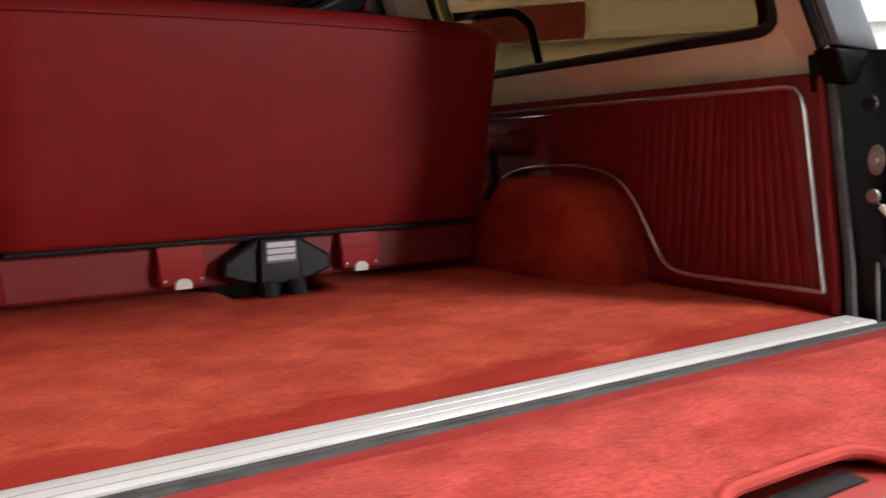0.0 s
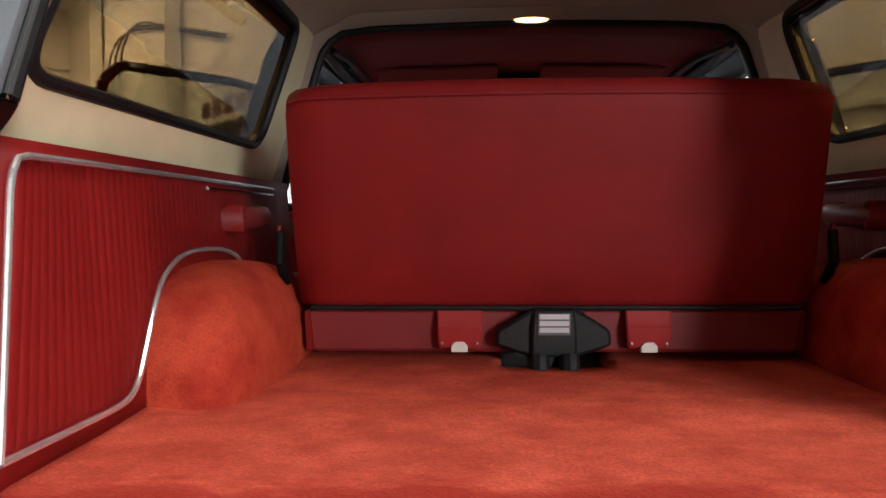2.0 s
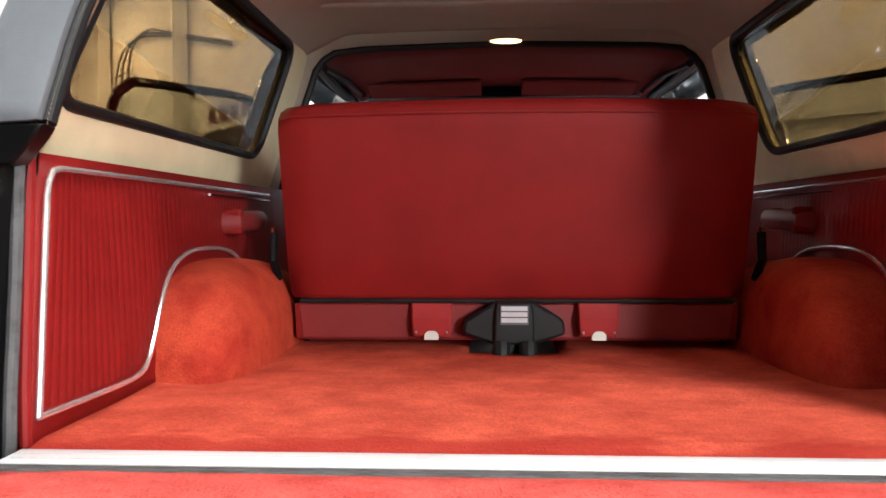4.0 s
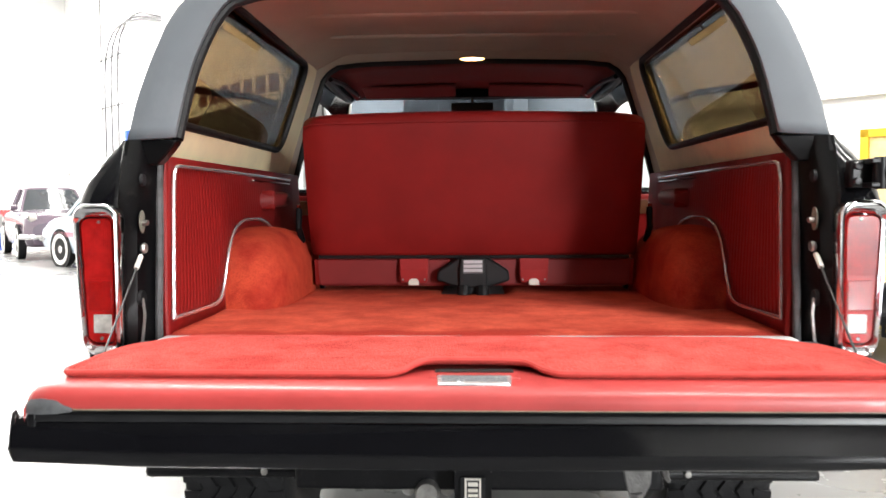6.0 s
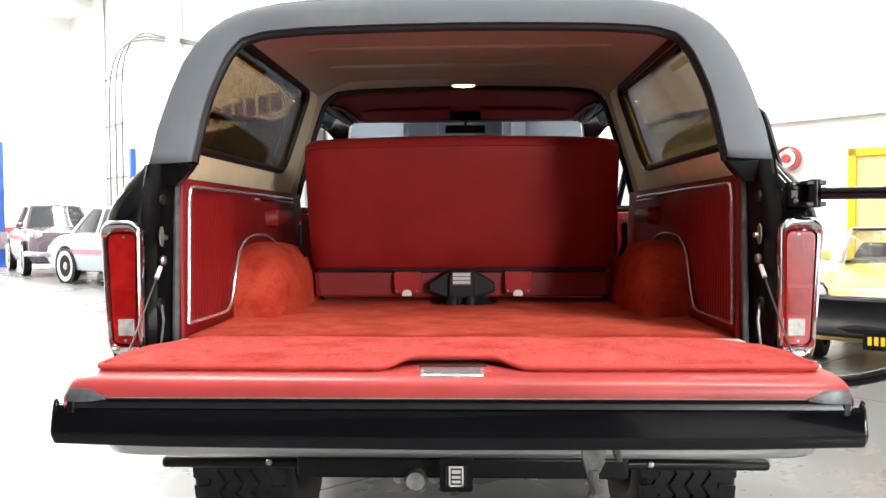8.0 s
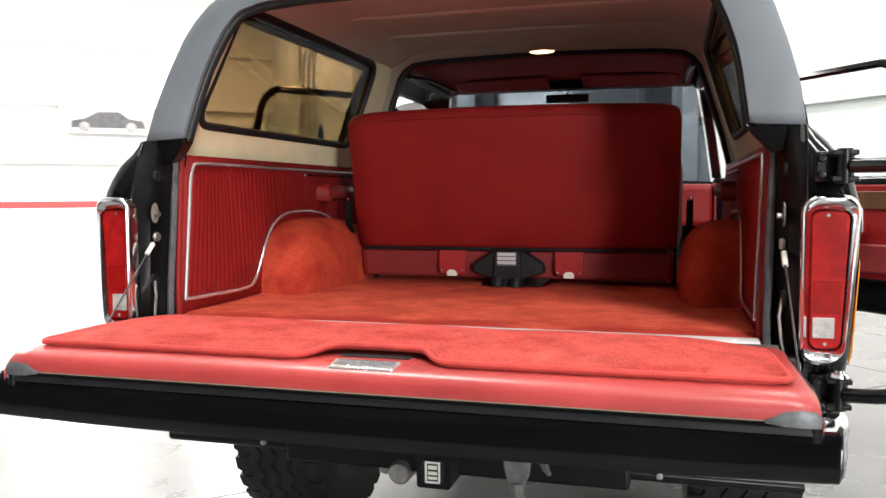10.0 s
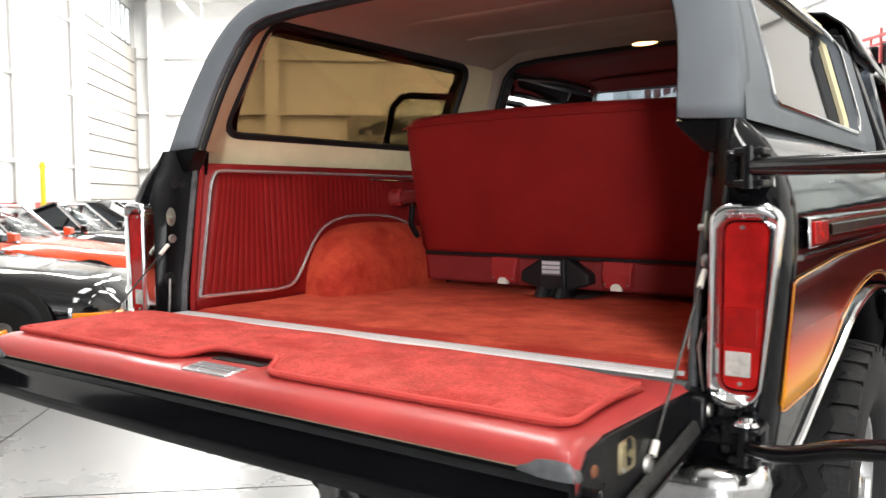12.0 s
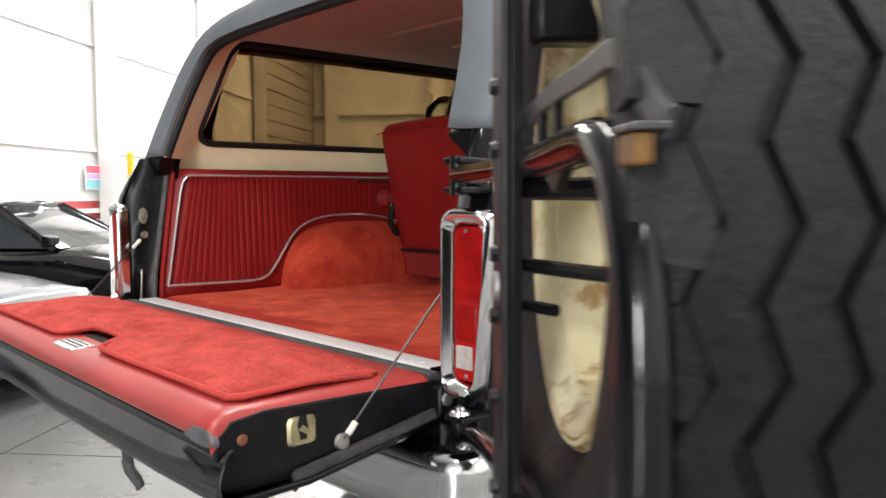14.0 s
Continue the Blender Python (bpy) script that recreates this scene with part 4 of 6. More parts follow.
TRIM = [(0.112, 1.0), (0.30, 0.996), (0.464, 0.993), (0.514, 1.008), (0.55, 1.05), (0.60, 1.125), (0.647, 1.182), (0.702, 1.212), (0.771, 1.231), (0.858, 1.237), (1.009, 1.234), (1.11, 1.218), (1.17, 1.195), (1.20, 1.175)]
HUMPC = [(0.575, 0.953), (0.585, 1.02), (0.605, 1.085), (0.632, 1.13), (0.668, 1.163), (0.72, 1.188), (0.79, 1.202), (0.90, 1.209), (1.05, 1.207), (1.2, 1.19), (1.32, 1.15), (1.42, 1.07), (1.48, 0.953)]
for s in (-1, 1):
    # backing panel
    bm = bmesh.new()
    rows = []
    for i in range(13):
        z = 0.955 + (1.414 - 0.955) * i / 12
        y0 = 0.088 + 0.17 * max(0, z - 1.0) * 0.9
        rows.append([V(s * (panel_x(z) + 0.002), y0 + (1.75 - y0) * j / 10, z) for j in range(11)])
    surface(bm, rows)
    sp = part("side_trim_panel", bm, VINYL2, truck, "red vinyl cargo side trim panel", solid=0.01, offset=0)
    part("panel_edge", tubem([V(s * (panel_x(z) - 0.002), 0.092 + 0.153 * max(0, z - 1.0), z) for z in (0.96, 1.05, 1.15, 1.25, 1.35, 1.405)], 0.009, 8), VINYL2, sp)
    # pleats
    pz = [(0.13, 0.0)]
    y = 0.138
    k = 0
    while y < 1.30:
        w = 0.0265
        yl = y + w / 2
        zb = 1.004 if yl < 0.49 else interp([(p[0], p[1] + 0.012) for p in TRIM], yl)
        zt = 1.386
        lean = 0.2
        rows = []
        for j in range(9):
            z = zb + (zt - zb) * j / 8
            ysh = 0.2 * (z - 1.0) * max(0.0, 1 - (y - 0.13) / 0.25)
            bulge = 0.0040 if 0 < j < 8 else 0.001
            fade = max(0.25, 1 - max(0, y - 0.45) / 0.5)
            rows.append([V(s * (panel_x(z) - 0.003 - b * bulge * fade), y + ysh + w * f, z) for f, b in ((0.0, 0.0), (0.12, 0.6), (0.35, 1.0), (0.65, 1.0), (0.88, 0.6), (1.0, 0.0))])
        bm = bmesh.new()
        surface(bm, rows)
        part("pleat", bm, VINYL2, sp, sharp=80)
        y += w
        k += 1
    # bright outline
    top = [(1.52, 1.388), (1.0, 1.390), (0.6, 1.391), (0.25, 1.391), (0.205, 1.390), (0.188, 1.378), (0.175, 1.34), (0.115, 1.01), (0.112, 1.0)]
    path = [V(s * (panel_x(p.y) - 0.013), p.x, p.y) for p in along(top, 70)]
    part("bright_trim", tubem(path, 0.0056, 8), BRIGHT, sp, "chrome trim bead")
    path = [V(s * (panel_x(p.y) - 0.013), p.x, p.y) for p in curve2(TRIM, 90, 2)]
    part("bright_trim", tubem(path, 0.0056, 8), BRIGHT, sp, "chrome trim bead")
    part("belt_trim", tubem([V(s * (panel_x(1.372) - 0.012), y, 1.372) for y in (0.95, 1.2, 1.52)], 0.004, 6), CHROME, sp)
    # grab handle
    gh = part("grab_handle", tubem([V(s * 0.79, 1.09, 1.30), V(s * 0.755, 1.09, 1.302), V(s * 0.745, 1.13, 1.304), V(s * 0.745, 1.26, 1.306), V(s * 0.755, 1.31, 1.306), V(s * 0.79, 1.31, 1.306)], [0.033, 0.031, 0.028, 0.027, 0.03, 0.032], 10), VINYL3, truck, "red moulded arm rest pull")
    part("pull_cap", boxm(min(s * 0.735, s * 0.785), max(s * 0.735, s * 0.785), 1.07, 1.10, 1.268, 1.338), VINYL, gh, bevel=0.008)
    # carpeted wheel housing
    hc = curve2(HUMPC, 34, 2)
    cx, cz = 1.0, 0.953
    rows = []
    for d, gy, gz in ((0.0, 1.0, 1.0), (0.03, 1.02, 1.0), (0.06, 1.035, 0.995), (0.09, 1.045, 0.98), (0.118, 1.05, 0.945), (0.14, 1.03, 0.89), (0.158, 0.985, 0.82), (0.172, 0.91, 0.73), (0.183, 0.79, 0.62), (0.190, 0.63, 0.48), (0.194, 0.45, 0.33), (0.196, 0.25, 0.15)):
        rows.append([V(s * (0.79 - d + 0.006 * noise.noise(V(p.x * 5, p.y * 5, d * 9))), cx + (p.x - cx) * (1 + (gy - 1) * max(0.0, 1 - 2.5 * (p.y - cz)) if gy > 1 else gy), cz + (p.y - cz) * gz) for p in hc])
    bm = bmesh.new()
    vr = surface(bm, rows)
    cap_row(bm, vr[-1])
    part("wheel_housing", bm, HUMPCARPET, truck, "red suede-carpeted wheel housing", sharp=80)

# ---------------------------------------------------------------- rear bench seat, seen from behind
seat = new("rear_bench_seat")
seat.parent = truck
seat["label"] = "red vinyl rear bench seat with upright backrest"


def seat_y(z):
    return 1.008 - 0.20 * (z - 1.095)


rows = []
ST = [(0.0, 0.55, 0.02), (0.006, 0.575, 0.006), (0.03, 0.58, 0.0), (0.25, 0.585, 0.0), (0.6, 0.589, 0.0), (0.86, 0.590, 0.0), (0.92, 0.588, 0.002), (0.955, 0.582, 0.010), (0.98, 0.568, 0.022), (0.995, 0.54, 0.045), (1.0, 0.50, 0.075)]
for f, w, d in ST:
    w *= 1.018
    z = 1.097 + 0.505 * f
    y0 = seat_y(z) + d
    y1 = seat_y(z) + 0.17 - d * 0.5
    r = 0.035
    row = []
    for i in range(25):
        x = -1 + 2 * i / 24
        e = max(0, abs(x) - 0.94) / 0.06
        row.append(V(x * w, y0 + 0.03 * e * e - 0.004 * math.cos(x * 1.5), z + (0.010 * (1 - x * x) if f > 0.9 else 0)))
    for i in range(25):
        x = 1 - 2 * i / 24
        row.append(V(x * w * 0.985, y1, z))
    rows.append(row)
part("backrest", loft(rows), VINYL, seat, "smooth red vinyl backrest", sharp=60)
pip = [V(-0.588 + 0.0, seat_y(1.555) - 0.004, 1.555)] + [V(x, seat_y(1.562) - 0.006, 1.562 + 0.008 * (1 - (x / 0.58) ** 2)) for x in [-0.56 + 1.12 * i / 16 for i in range(17)]] + [V(0.588, seat_y(1.555) - 0.004, 1.555)]
part("top_seam", tubem(pip, 0.003, 6), VINYL, seat)
part("backrest_lower_edge", tubem([V(-0.56, 1.010, 1.094), V(0, 1.006, 1.094), V(0.56, 1.010, 1.094)], 0.006, 8), RUBBER, seat, "black lower edge")
bs = loft([[V(sx * w, y, z) for sx, y in ((-1, yy), (1, yy), (1, 1.30), (-1, 1.30))] for z, w, yy in ((0.985, 0.555, 1.052), (0.99, 0.565, 1.045), (1.08, 0.572, 1.035), (1.088, 0.565, 1.04))])
part("seat_base", bs, VINYL3, seat, "dull red seat base panel", bevel=0.004)
for s in (-1, 1):
    part("base_end", loft([[V(s * 0.52, 1.047, 0.99), V(s * 0.58, 1.047, 0.99), V(s * 0.58, 1.30, 0.99), V(s * 0.54, 1.2, 0.99)], [V(s * 0.49, 1.036, 1.083), V(s * 0.582, 1.036, 1.083), V(s * 0.582, 1.30, 1.083), V(s * 0.55, 1.2, 1.083)]]), VINYL, seat)
    # black strip paints the dark gap between seat and side panel
    part("seat_gap_shade", boxm(min(s * 0.575, s * 0.592), max(s * 0.575, s * 0.592), 1.18, 1.24, 0.96, 1.45), BLACKSAT, seat, "black strip standing for the dark gap beside the seat", bevel=0.006)
    part("bracket_lever", tubem([(s * 0.625, 1.04, 1.15), (s * 0.632, 1.01, 1.2), (s * 0.632, 1.02, 1.27)], 0.012, 8), BLACKSAT, seat)
    part("bracket_tip", tubem([(s * 0.634, 1.03, 1.255), (s * 0.636, 1.025, 1.285)], 0.007, 6), CHROME, seat)
for cx in (-0.215, 0.219):
    st = loft([[V(cx - w, y, z), V(cx + w, y, z), V(cx + w, 1.06, z), V(cx - w, 1.06, z)] for z, w, y in ((0.998, 0.046, 1.012), (1.012, 0.050, 1.006), (1.048, 0.052, 1.002), (1.058, 0.052, 1.008), (1.092, 0.054, 1.018), (1.10, 0.053, 1.03))])
    hc = part("hinge_cover", st, mat("bright_red_vinyl", (0.36, 0.03, 0.03), 0.4, var=0.1, scale=12, spec=0.3), seat, "red vinyl hinge cover", bevel=0.005)
    part("white_tab", loft([[V(cx - w, 1.000, z), V(cx + w, 1.000, z), V(cx + w, 1.02, z), V(cx - w, 1.02, z)] for z, w in ((0.992, 0.019), (1.006, 0.019), (1.014, 0.012), (1.016, 0.006))]), WHITE, hc, "white plastic tab", bevel=0.002)
    for dx in (-0.04, 0.04):
        part("rivet", lathe([(0.0, -0.004), (0.003, -0.003), (0.004, 0.0)], pose(cx + dx, 1.005, 1.012, 0, 0, 90), 8), STEEL, hc)
# black seat latch
lt = [(-0.045, 1.096), (0.045, 1.096), (0.128, 1.045), (0.132, 1.01), (0.09, 0.995), (0.055, 0.985), (0.055, 0.955), (-0.055, 0.955), (-0.055, 0.985), (-0.09, 0.995), (-0.132, 1.01), (-0.128, 1.045)]
la = part("seat_latch", prism(lt, "y", 0.985, 1.05), RUBBER, seat, "black moulded seat latch", bevel=0.008)
part("latch_boss", loft([[V(-w, y, z), V(w, y, z), V(w, 1.0, z), V(-w, 1.0, z)] for z, w, y in ((0.985, 0.052, 0.972), (1.06, 0.050, 0.968), (1.094, 0.046, 0.978))]), RUBBER, la, bevel=0.006)
for s in (-1, 1):
    part("latch_foot", tubem([(s * 0.034, 0.975, 0.985), (s * 0.034, 0.962, 0.965), (s * 0.034, 0.962, 0.945)], 0.024, 10), RUBBER, la)
part("latch_label", boxm(-0.036, 0.036, 0.9655, 0.969, 1.037, 1.086), mat("grey_label", (0.12, 0.12, 0.125), 0.4), la, "grey label")
LABELW = mat("label_white", (0.6, 0.6, 0.62), 0.4)
for zz in (1.043, 1.058, 1.073):
    part("label_bar", boxm(-0.033, 0.033, 0.9640, 0.966, zz, zz + 0.011), LABELW, la)

# dome lamp
dl = new("dome_lamp")
dl.parent = truck
dl["label"] = "lit oval dome lamp at the front hoop"
rows = []
for a, h in ((1.0, 0.0), (0.97, -0.010), (0.8, -0.019), (0.4, -0.023)):
    rows.append([V(0.062 * a * math.cos(t), 1.785 + 0.030 * a * math.sin(t), 1.950 + h) for t in [2 * math.pi * i / 24 for i in range(24)]])
bm = bmesh.new()
vr = surface(bm, rows, True)
cap_row(bm, vr[-1])
part("lamp_lens", bm, DOME, dl, "glowing warm lens")
part("lamp_base", loft([[V(0.068 * math.cos(t), 1.785 + 0.034 * math.sin(t), z) for t in [2 * math.pi * i / 24 for i in range(24)]] for z in (1.951, 1.965)]), TAN, dl)

# ---------------------------------------------------------------- cab
CR = [(0.665, 1.885), (0.62, 1.915), (0.5, 1.935), (0.0, 1.95)]
bm = bmesh.new()
ml = mirror_loop(CR, 12)
surface(bm, [[V(p.x * w, y, p.z + dz) for p in ml] for y, dz, w in ((1.80, 0.0, 1.0), (2.1, 0.003, 1.0), (2.45, 0.0, 1.0), (2.7, -0.02, 0.98))])
part("cab_headliner", bm, REDLINER, truck, "dark red cab headliner", solid=0.01, offset=1)
bm = bmesh.new()
ml = mirror_loop([(0.80, 1.80), (0.74, 1.92), (0.68, 1.965), (0.5, 1.98), (0.0, 1.993)], 14)
surface(bm, [[V(p.x * w, y, p.z + dz) for p in ml] for y, dz, w in ((1.79, 0.0, 1.0), (2.1, 0.005, 1.0), (2.5, 0.0, 0.99), (2.82, -0.06, 0.96))])
part("cab_roof", bm, BLACK, truck, "black cab roof", solid=0.01, offset=1)
part("windscreen_header", loft([[V(-0.68, y, z), V(0.68, y, z), V(0.68, y + 0.03, z + 0.075), V(-0.68, y + 0.03, z + 0.075)] for y, z in ((2.70, 1.882), (2.80, 1.88))]), BLACKSAT, truck, bevel=0.008)
for s in (-1, 1):
    part("sun_visor", loft([[V(s * 0.09, 2.54, 1.922), V(s * 0.60, 2.52, 1.905), V(s * 0.60, 2.68, 1.872), V(s * 0.09, 2.70, 1.884)], [V(s * 0.09, 2.54, 1.938), V(s * 0.60, 2.52, 1.921), V(s * 0.60, 2.68, 1.887), V(s * 0.09, 2.70, 1.899)]]), REDLINER, truck, "red padded sun visor", bevel=0.008)
    # pillars and door frame of the cab
    part("cab_rear_pillar", loft([[V(s * x, y, z), V(s * (x + 0.07), y, z), V(s * (x + 0.07), y + 0.09, z), V(s * x, y + 0.10, z)] for x, y, z in ((0.845, 1.79, 1.40), (0.79, 1.79, 1.55), (0.72, 1.79, 1.76), (0.675, 1.79, 1.885))]), BLACKSAT, truck, bevel=0.006)
    part("windscreen_pillar", loft([[V(s * x, y, z), V(s * (x + 0.05), y - 0.02, z), V(s * (x + 0.05), y + 0.05, z), V(s * x, y + 0.07, z)] for x, y, z in ((0.80, 3.05, 1.38), (0.76, 2.92, 1.6), (0.70, 2.78, 1.91))]), BLACK, truck, bevel=0.006)
    part("roof_rail", tubem([(s * 0.705, 1.83, 1.895), (s * 0.715, 2.3, 1.885), (s * 0.715, 2.80, 1.885)], 0.022, 8), BLACKSAT, truck)
    part("belt_rail", tubem([(s * 0.655, 1.85, 1.86), (s * 0.645, 2.2, 1.885), (s * 0.635, 2.7, 1.89)], 0.012, 6), BLACKSAT, truck)
    part("coat_hook", tubem([(s * 0.63, 2.62, 1.895), (s * 0.625, 2.60, 1.88), (s * 0.63, 2.59, 1.87)], 0.006, 6), CHROME, truck)
    part("cab_sill", boxm(min(s * 0.82, s * 0.95), max(s * 0.82, s * 0.95), 1.76, 2.95, 0.70, 0.86), BLACK, truck, bevel=0.02)
    part("rocker_panel", boxm(min(s * 0.86, s * 0.93), max(s * 0.86, s * 0.93), 1.7, 2.95, 0.62, 0.72), BLACKSAT, truck, bevel=0.02)
    # lock pillar and hinge pillar
    part("lock_pillar", boxm(min(s * 0.84, s * 0.955), max(s * 0.84, s * 0.955), 1.755, 1.80, 0.72, 1.40), BLACK, truck, bevel=0.012)
    part("hinge_pillar", boxm(min(s * 0.80, s * 0.93), max(s * 0.80, s * 0.93), 2.90, 3.02, 0.70, 1.38), BLACK, truck, bevel=0.012)
    part("kick_panel", boxm(min(s * 0.79, s * 0.80), max(s * 0.79, s * 0.80), 2.6, 3.05, 0.93, 1.35), VINYL2, truck)
    # front wing
    bm = bmesh.new()
    surface(bm, [[V(s * (xb(z) - 0.004), y, z) for z in [1.36 - 0.02 * k2 + (zb - 1.36 + 0.02 * k2) * j / 12 for j in range(13)]] for y, zb, k2 in ((2.96, 0.72, 0), (3.08, 0.76, 0), (3.2, 0.92, 0), (3.35, 1.01, 1), (3.7, 1.04, 2), (4.05, 1.01, 3), (4.2, 0.92, 3), (4.3, 0.76, 3), (4.38, 0.72, 3))])
    part("front_wing", bm, BLACK, truck, solid=0.004, offset=-1)
    part("front_seat_back", loft([[V(s * 0.36 + sx * w, y, z) for sx, y in ((-1, yy), (1, yy), (1, yy + 0.12), (-1, yy + 0.12))] for z, w, yy in ((0.98, 0.22, 2.06), (1.1, 0.26, 2.03), (1.40, 0.26, 1.95), (1.50, 0.24, 1.93), (1.53, 0.18, 1.95))]), mat("dark_red_seat", (0.06, 0.012, 0.012), 0.6), truck, "dark red front seat back", bevel=0.03)
# bonnet, windscreen, dashboard, grille, firewall
bm = bmesh.new()
surface(bm, [[V(x, y, z + 0.02 * (1 - (x / 0.8) ** 2)) for x in [-0.86 + 1.72 * i / 12 for i in range(13)]] for y, z in ((3.02, 1.36), (3.3, 1.365), (3.8, 1.345), (4.25, 1.31), (4.38, 1.27))])
part("bonnet", bm, BLACK, truck, "black bonnet", solid=0.006, offset=-1)
# whole pane is tinted dark to dim the bright hall behind it
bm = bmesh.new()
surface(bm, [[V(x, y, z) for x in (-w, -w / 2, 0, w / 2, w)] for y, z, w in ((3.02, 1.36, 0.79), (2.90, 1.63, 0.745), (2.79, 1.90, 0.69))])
part("windscreen", bm, glass_mat("dimmed_windscreen", (0.42, 0.46, 0.50), 0.2), truck, "windscreen of glass darkened all over to dim the view", solid=0.005).visible_shadow = False
part("dashboard", loft([[V(sx * 0.79, y, z) for sx, y in ((-1, 2.62), (1, 2.62), (1, 3.03), (-1, 3.03))] for z in (1.12, 1.30, 1.345)]), VINYL2, truck, "red dashboard", bevel=0.03)
part("firewall", boxm(-0.80, 0.80, 3.02, 3.05, 0.7, 1.36), BLACKSAT, truck)
part("grille", boxm(-0.9, 0.9, 4.36, 4.42, 0.85, 1.26), BLACKSAT, truck, bevel=0.02)
part("front_bumper", boxm(-0.95, 0.95, 4.42, 4.52, 0.62, 0.80), CHROME, truck, bevel=0.03)
mi = part("rear_view_mirror", loft([[V(sx * 0.12, y, z) for sx, y in ((-1, 2.70), (1, 2.70), (1, 2.72), (-1, 2.72))] for z in (1.805, 1.852)]), BLACKSAT, truck, "inside rear view mirror", bevel=0.008)
part("mirror_stem", tubem([(0, 2.72, 1.83), (0, 2.77, 1.89)], 0.008, 6), STEEL, mi)

# open doors
REDDOOR = VINYL2
WOODM = mat("wood_grain_insert", (0.12, 0.05, 0.02), 0.4, var=0.4, scale=14)


def cab_door(s, turn):
    """Built shut along y from its hinge, then swung outwards."""
    d = new("cab_door")
    d.parent = truck
    d["label"] = "open black front door with red inner panel"
    d.matrix_local = pose(s * 0.945, 2.90, 0, 0, 0, s * turn)
    L = 1.12
    part("door_shell", boxm(min(s * 0.0, s * -0.07), max(0.0, s * -0.07), -L, 0, 0.74, 1.37), BLACK, d, bevel=0.02)
    part("inner_panel", boxm(min(s * -0.07, s * -0.085), max(s * -0.07, s * -0.085), -L + 0.05, -0.06, 0.90, 1.33), REDDOOR, d, "red vinyl inner panel", bevel=0.006)
    part("wood_insert", boxm(min(s * -0.083, s * -0.092), max(s * -0.083, s * -0.092), -L + 0.1, -0.1, 1.22, 1.30), WOODM, d, "wood grain insert", bevel=0.003)
    part("map_pocket", boxm(min(s * -0.083, s * -0.10), max(s * -0.083, s * -0.10), -L + 0.1, -0.12, 0.93, 1.06), VINYL3, d, bevel=0.01)
    part("arm_rest", boxm(min(s * -0.083, s * -0.15), max(s * -0.083, s * -0.15), -L + 0.25, -0.35, 1.10, 1.16), VINYL, d, bevel=0.015)
    part("window_crank", tubem([V(s * -0.09, -0.42, 1.235), V(s * -0.12, -0.42, 1.235), V(s * -0.125, -0.50, 1.262), V(s * -0.15, -0.50, 1.262)], 0.008, 8), CHROME, d, "chrome window crank")
    fr = [(-L + 0.02, 1.37), (-L + 0.02, 1.55), (-L + 0.06, 1.80), (-L + 0.12, 1.855), (-0.55, 1.85), (-0.33, 1.82), (-0.25, 1.78), (-0.02, 1.37)]
    def lean(y, z):
        return V(s * (-0.035 - 0.30 * (z - 1.37)), y, z)
    part("window_frame", tubem([lean(p.x, p.y) for p in along(fr, 60)], 0.02, 6), BLACK, d, "black window frame")
    part("vent_divider", tubem([lean(-0.30, 1.37), lean(-0.36, 1.82)], 0.010, 6), RUBBER, d)
    pane("door_glass", [lean(y, z) for y, z in fr], CLEAR, d, "clear door glass", 0.004)
    mh = part("door_mirror", loft([[V(s * x, y, z) for x, y in ((0.06, -0.30), (0.26, -0.30), (0.25, -0.24), (0.07, -0.24))] for z in (1.40, 1.43, 1.62, 1.64)]), CHROME, d, "chrome door mirror", bevel=0.01)
    part("mirror_face", boxm(min(s * 0.075, s * 0.245), max(s * 0.075, s * 0.245), -0.306, -0.302, 1.42, 1.62), mat("mirror_silver", (0.9, 0.9, 0.9), 0.02, 1.0, var=0.0), mh)
    part("mirror_arm", tubem([V(0, -0.25, 1.30), V(s * 0.12, -0.27, 1.34), V(s * 0.16, -0.27, 1.42)], 0.010, 8), CHROME, mh)
    return d


cab_door(1, 40)
cab_door(-1, 40)

# ---------------------------------------------------------------- tailgate, let down
SEALER = mat("grey_sealer", (0.13, 0.135, 0.14), 0.4, 0.2, var=0.4, scale=30, bump=0.12, bscale=60)
SEAM = mat("tan_seam_sealer", (0.30, 0.27, 0.18), 0.6, var=0.3, scale=20)
BINDING = mat("red_binding_vinyl", (0.52, 0.066, 0.056), 0.7, var=0.12, scale=25, spec=0.15, bump=0.1, bscale=200)
gate = new("tailgate")
gate.parent = truck
gate["label"] = "lowered tailgate, red inside and black outside"
GIN = [(-0.027, 0.930), (-0.0275, 0.955), (-0.031, 0.961), (-0.042, 0.9635), (-0.060, 0.9645), (-0.10, 0.9640), (-0.40, 0.968), (-0.440, 0.9685), (-0.465, 0.9655), (-0.479, 0.9615), (-0.487, 0.957), (-0.493, 0.951), (-0.4965, 0.944), (-0.4985, 0.935), (-0.498, 0.924)]
bm = bmesh.new()
rows = []
for x, dz, dy in ((-0.812, -0.045, 0.0), (-0.808, -0.012, 0.003), (-0.795, -0.002, 0.0), (-0.76, 0.0, 0.0), (-0.4, 0.0, 0.0), (0, 0.0, 0.0), (0.4, 0, 0), (0.76, 0, 0), (0.795, -0.002, 0), (0.808, -0.012, 0.003), (0.812, -0.045, 0)):
    rows.append([V(x, y + (dy if y < -0.1 else 0), z + dz * (1 if z > 0.94 else 0.3)) for y, z in GIN])
surface(bm, rows)
part("gate_inner_panel", bm, REDPAINT, gate, "red painted inner panel", sharp=50)
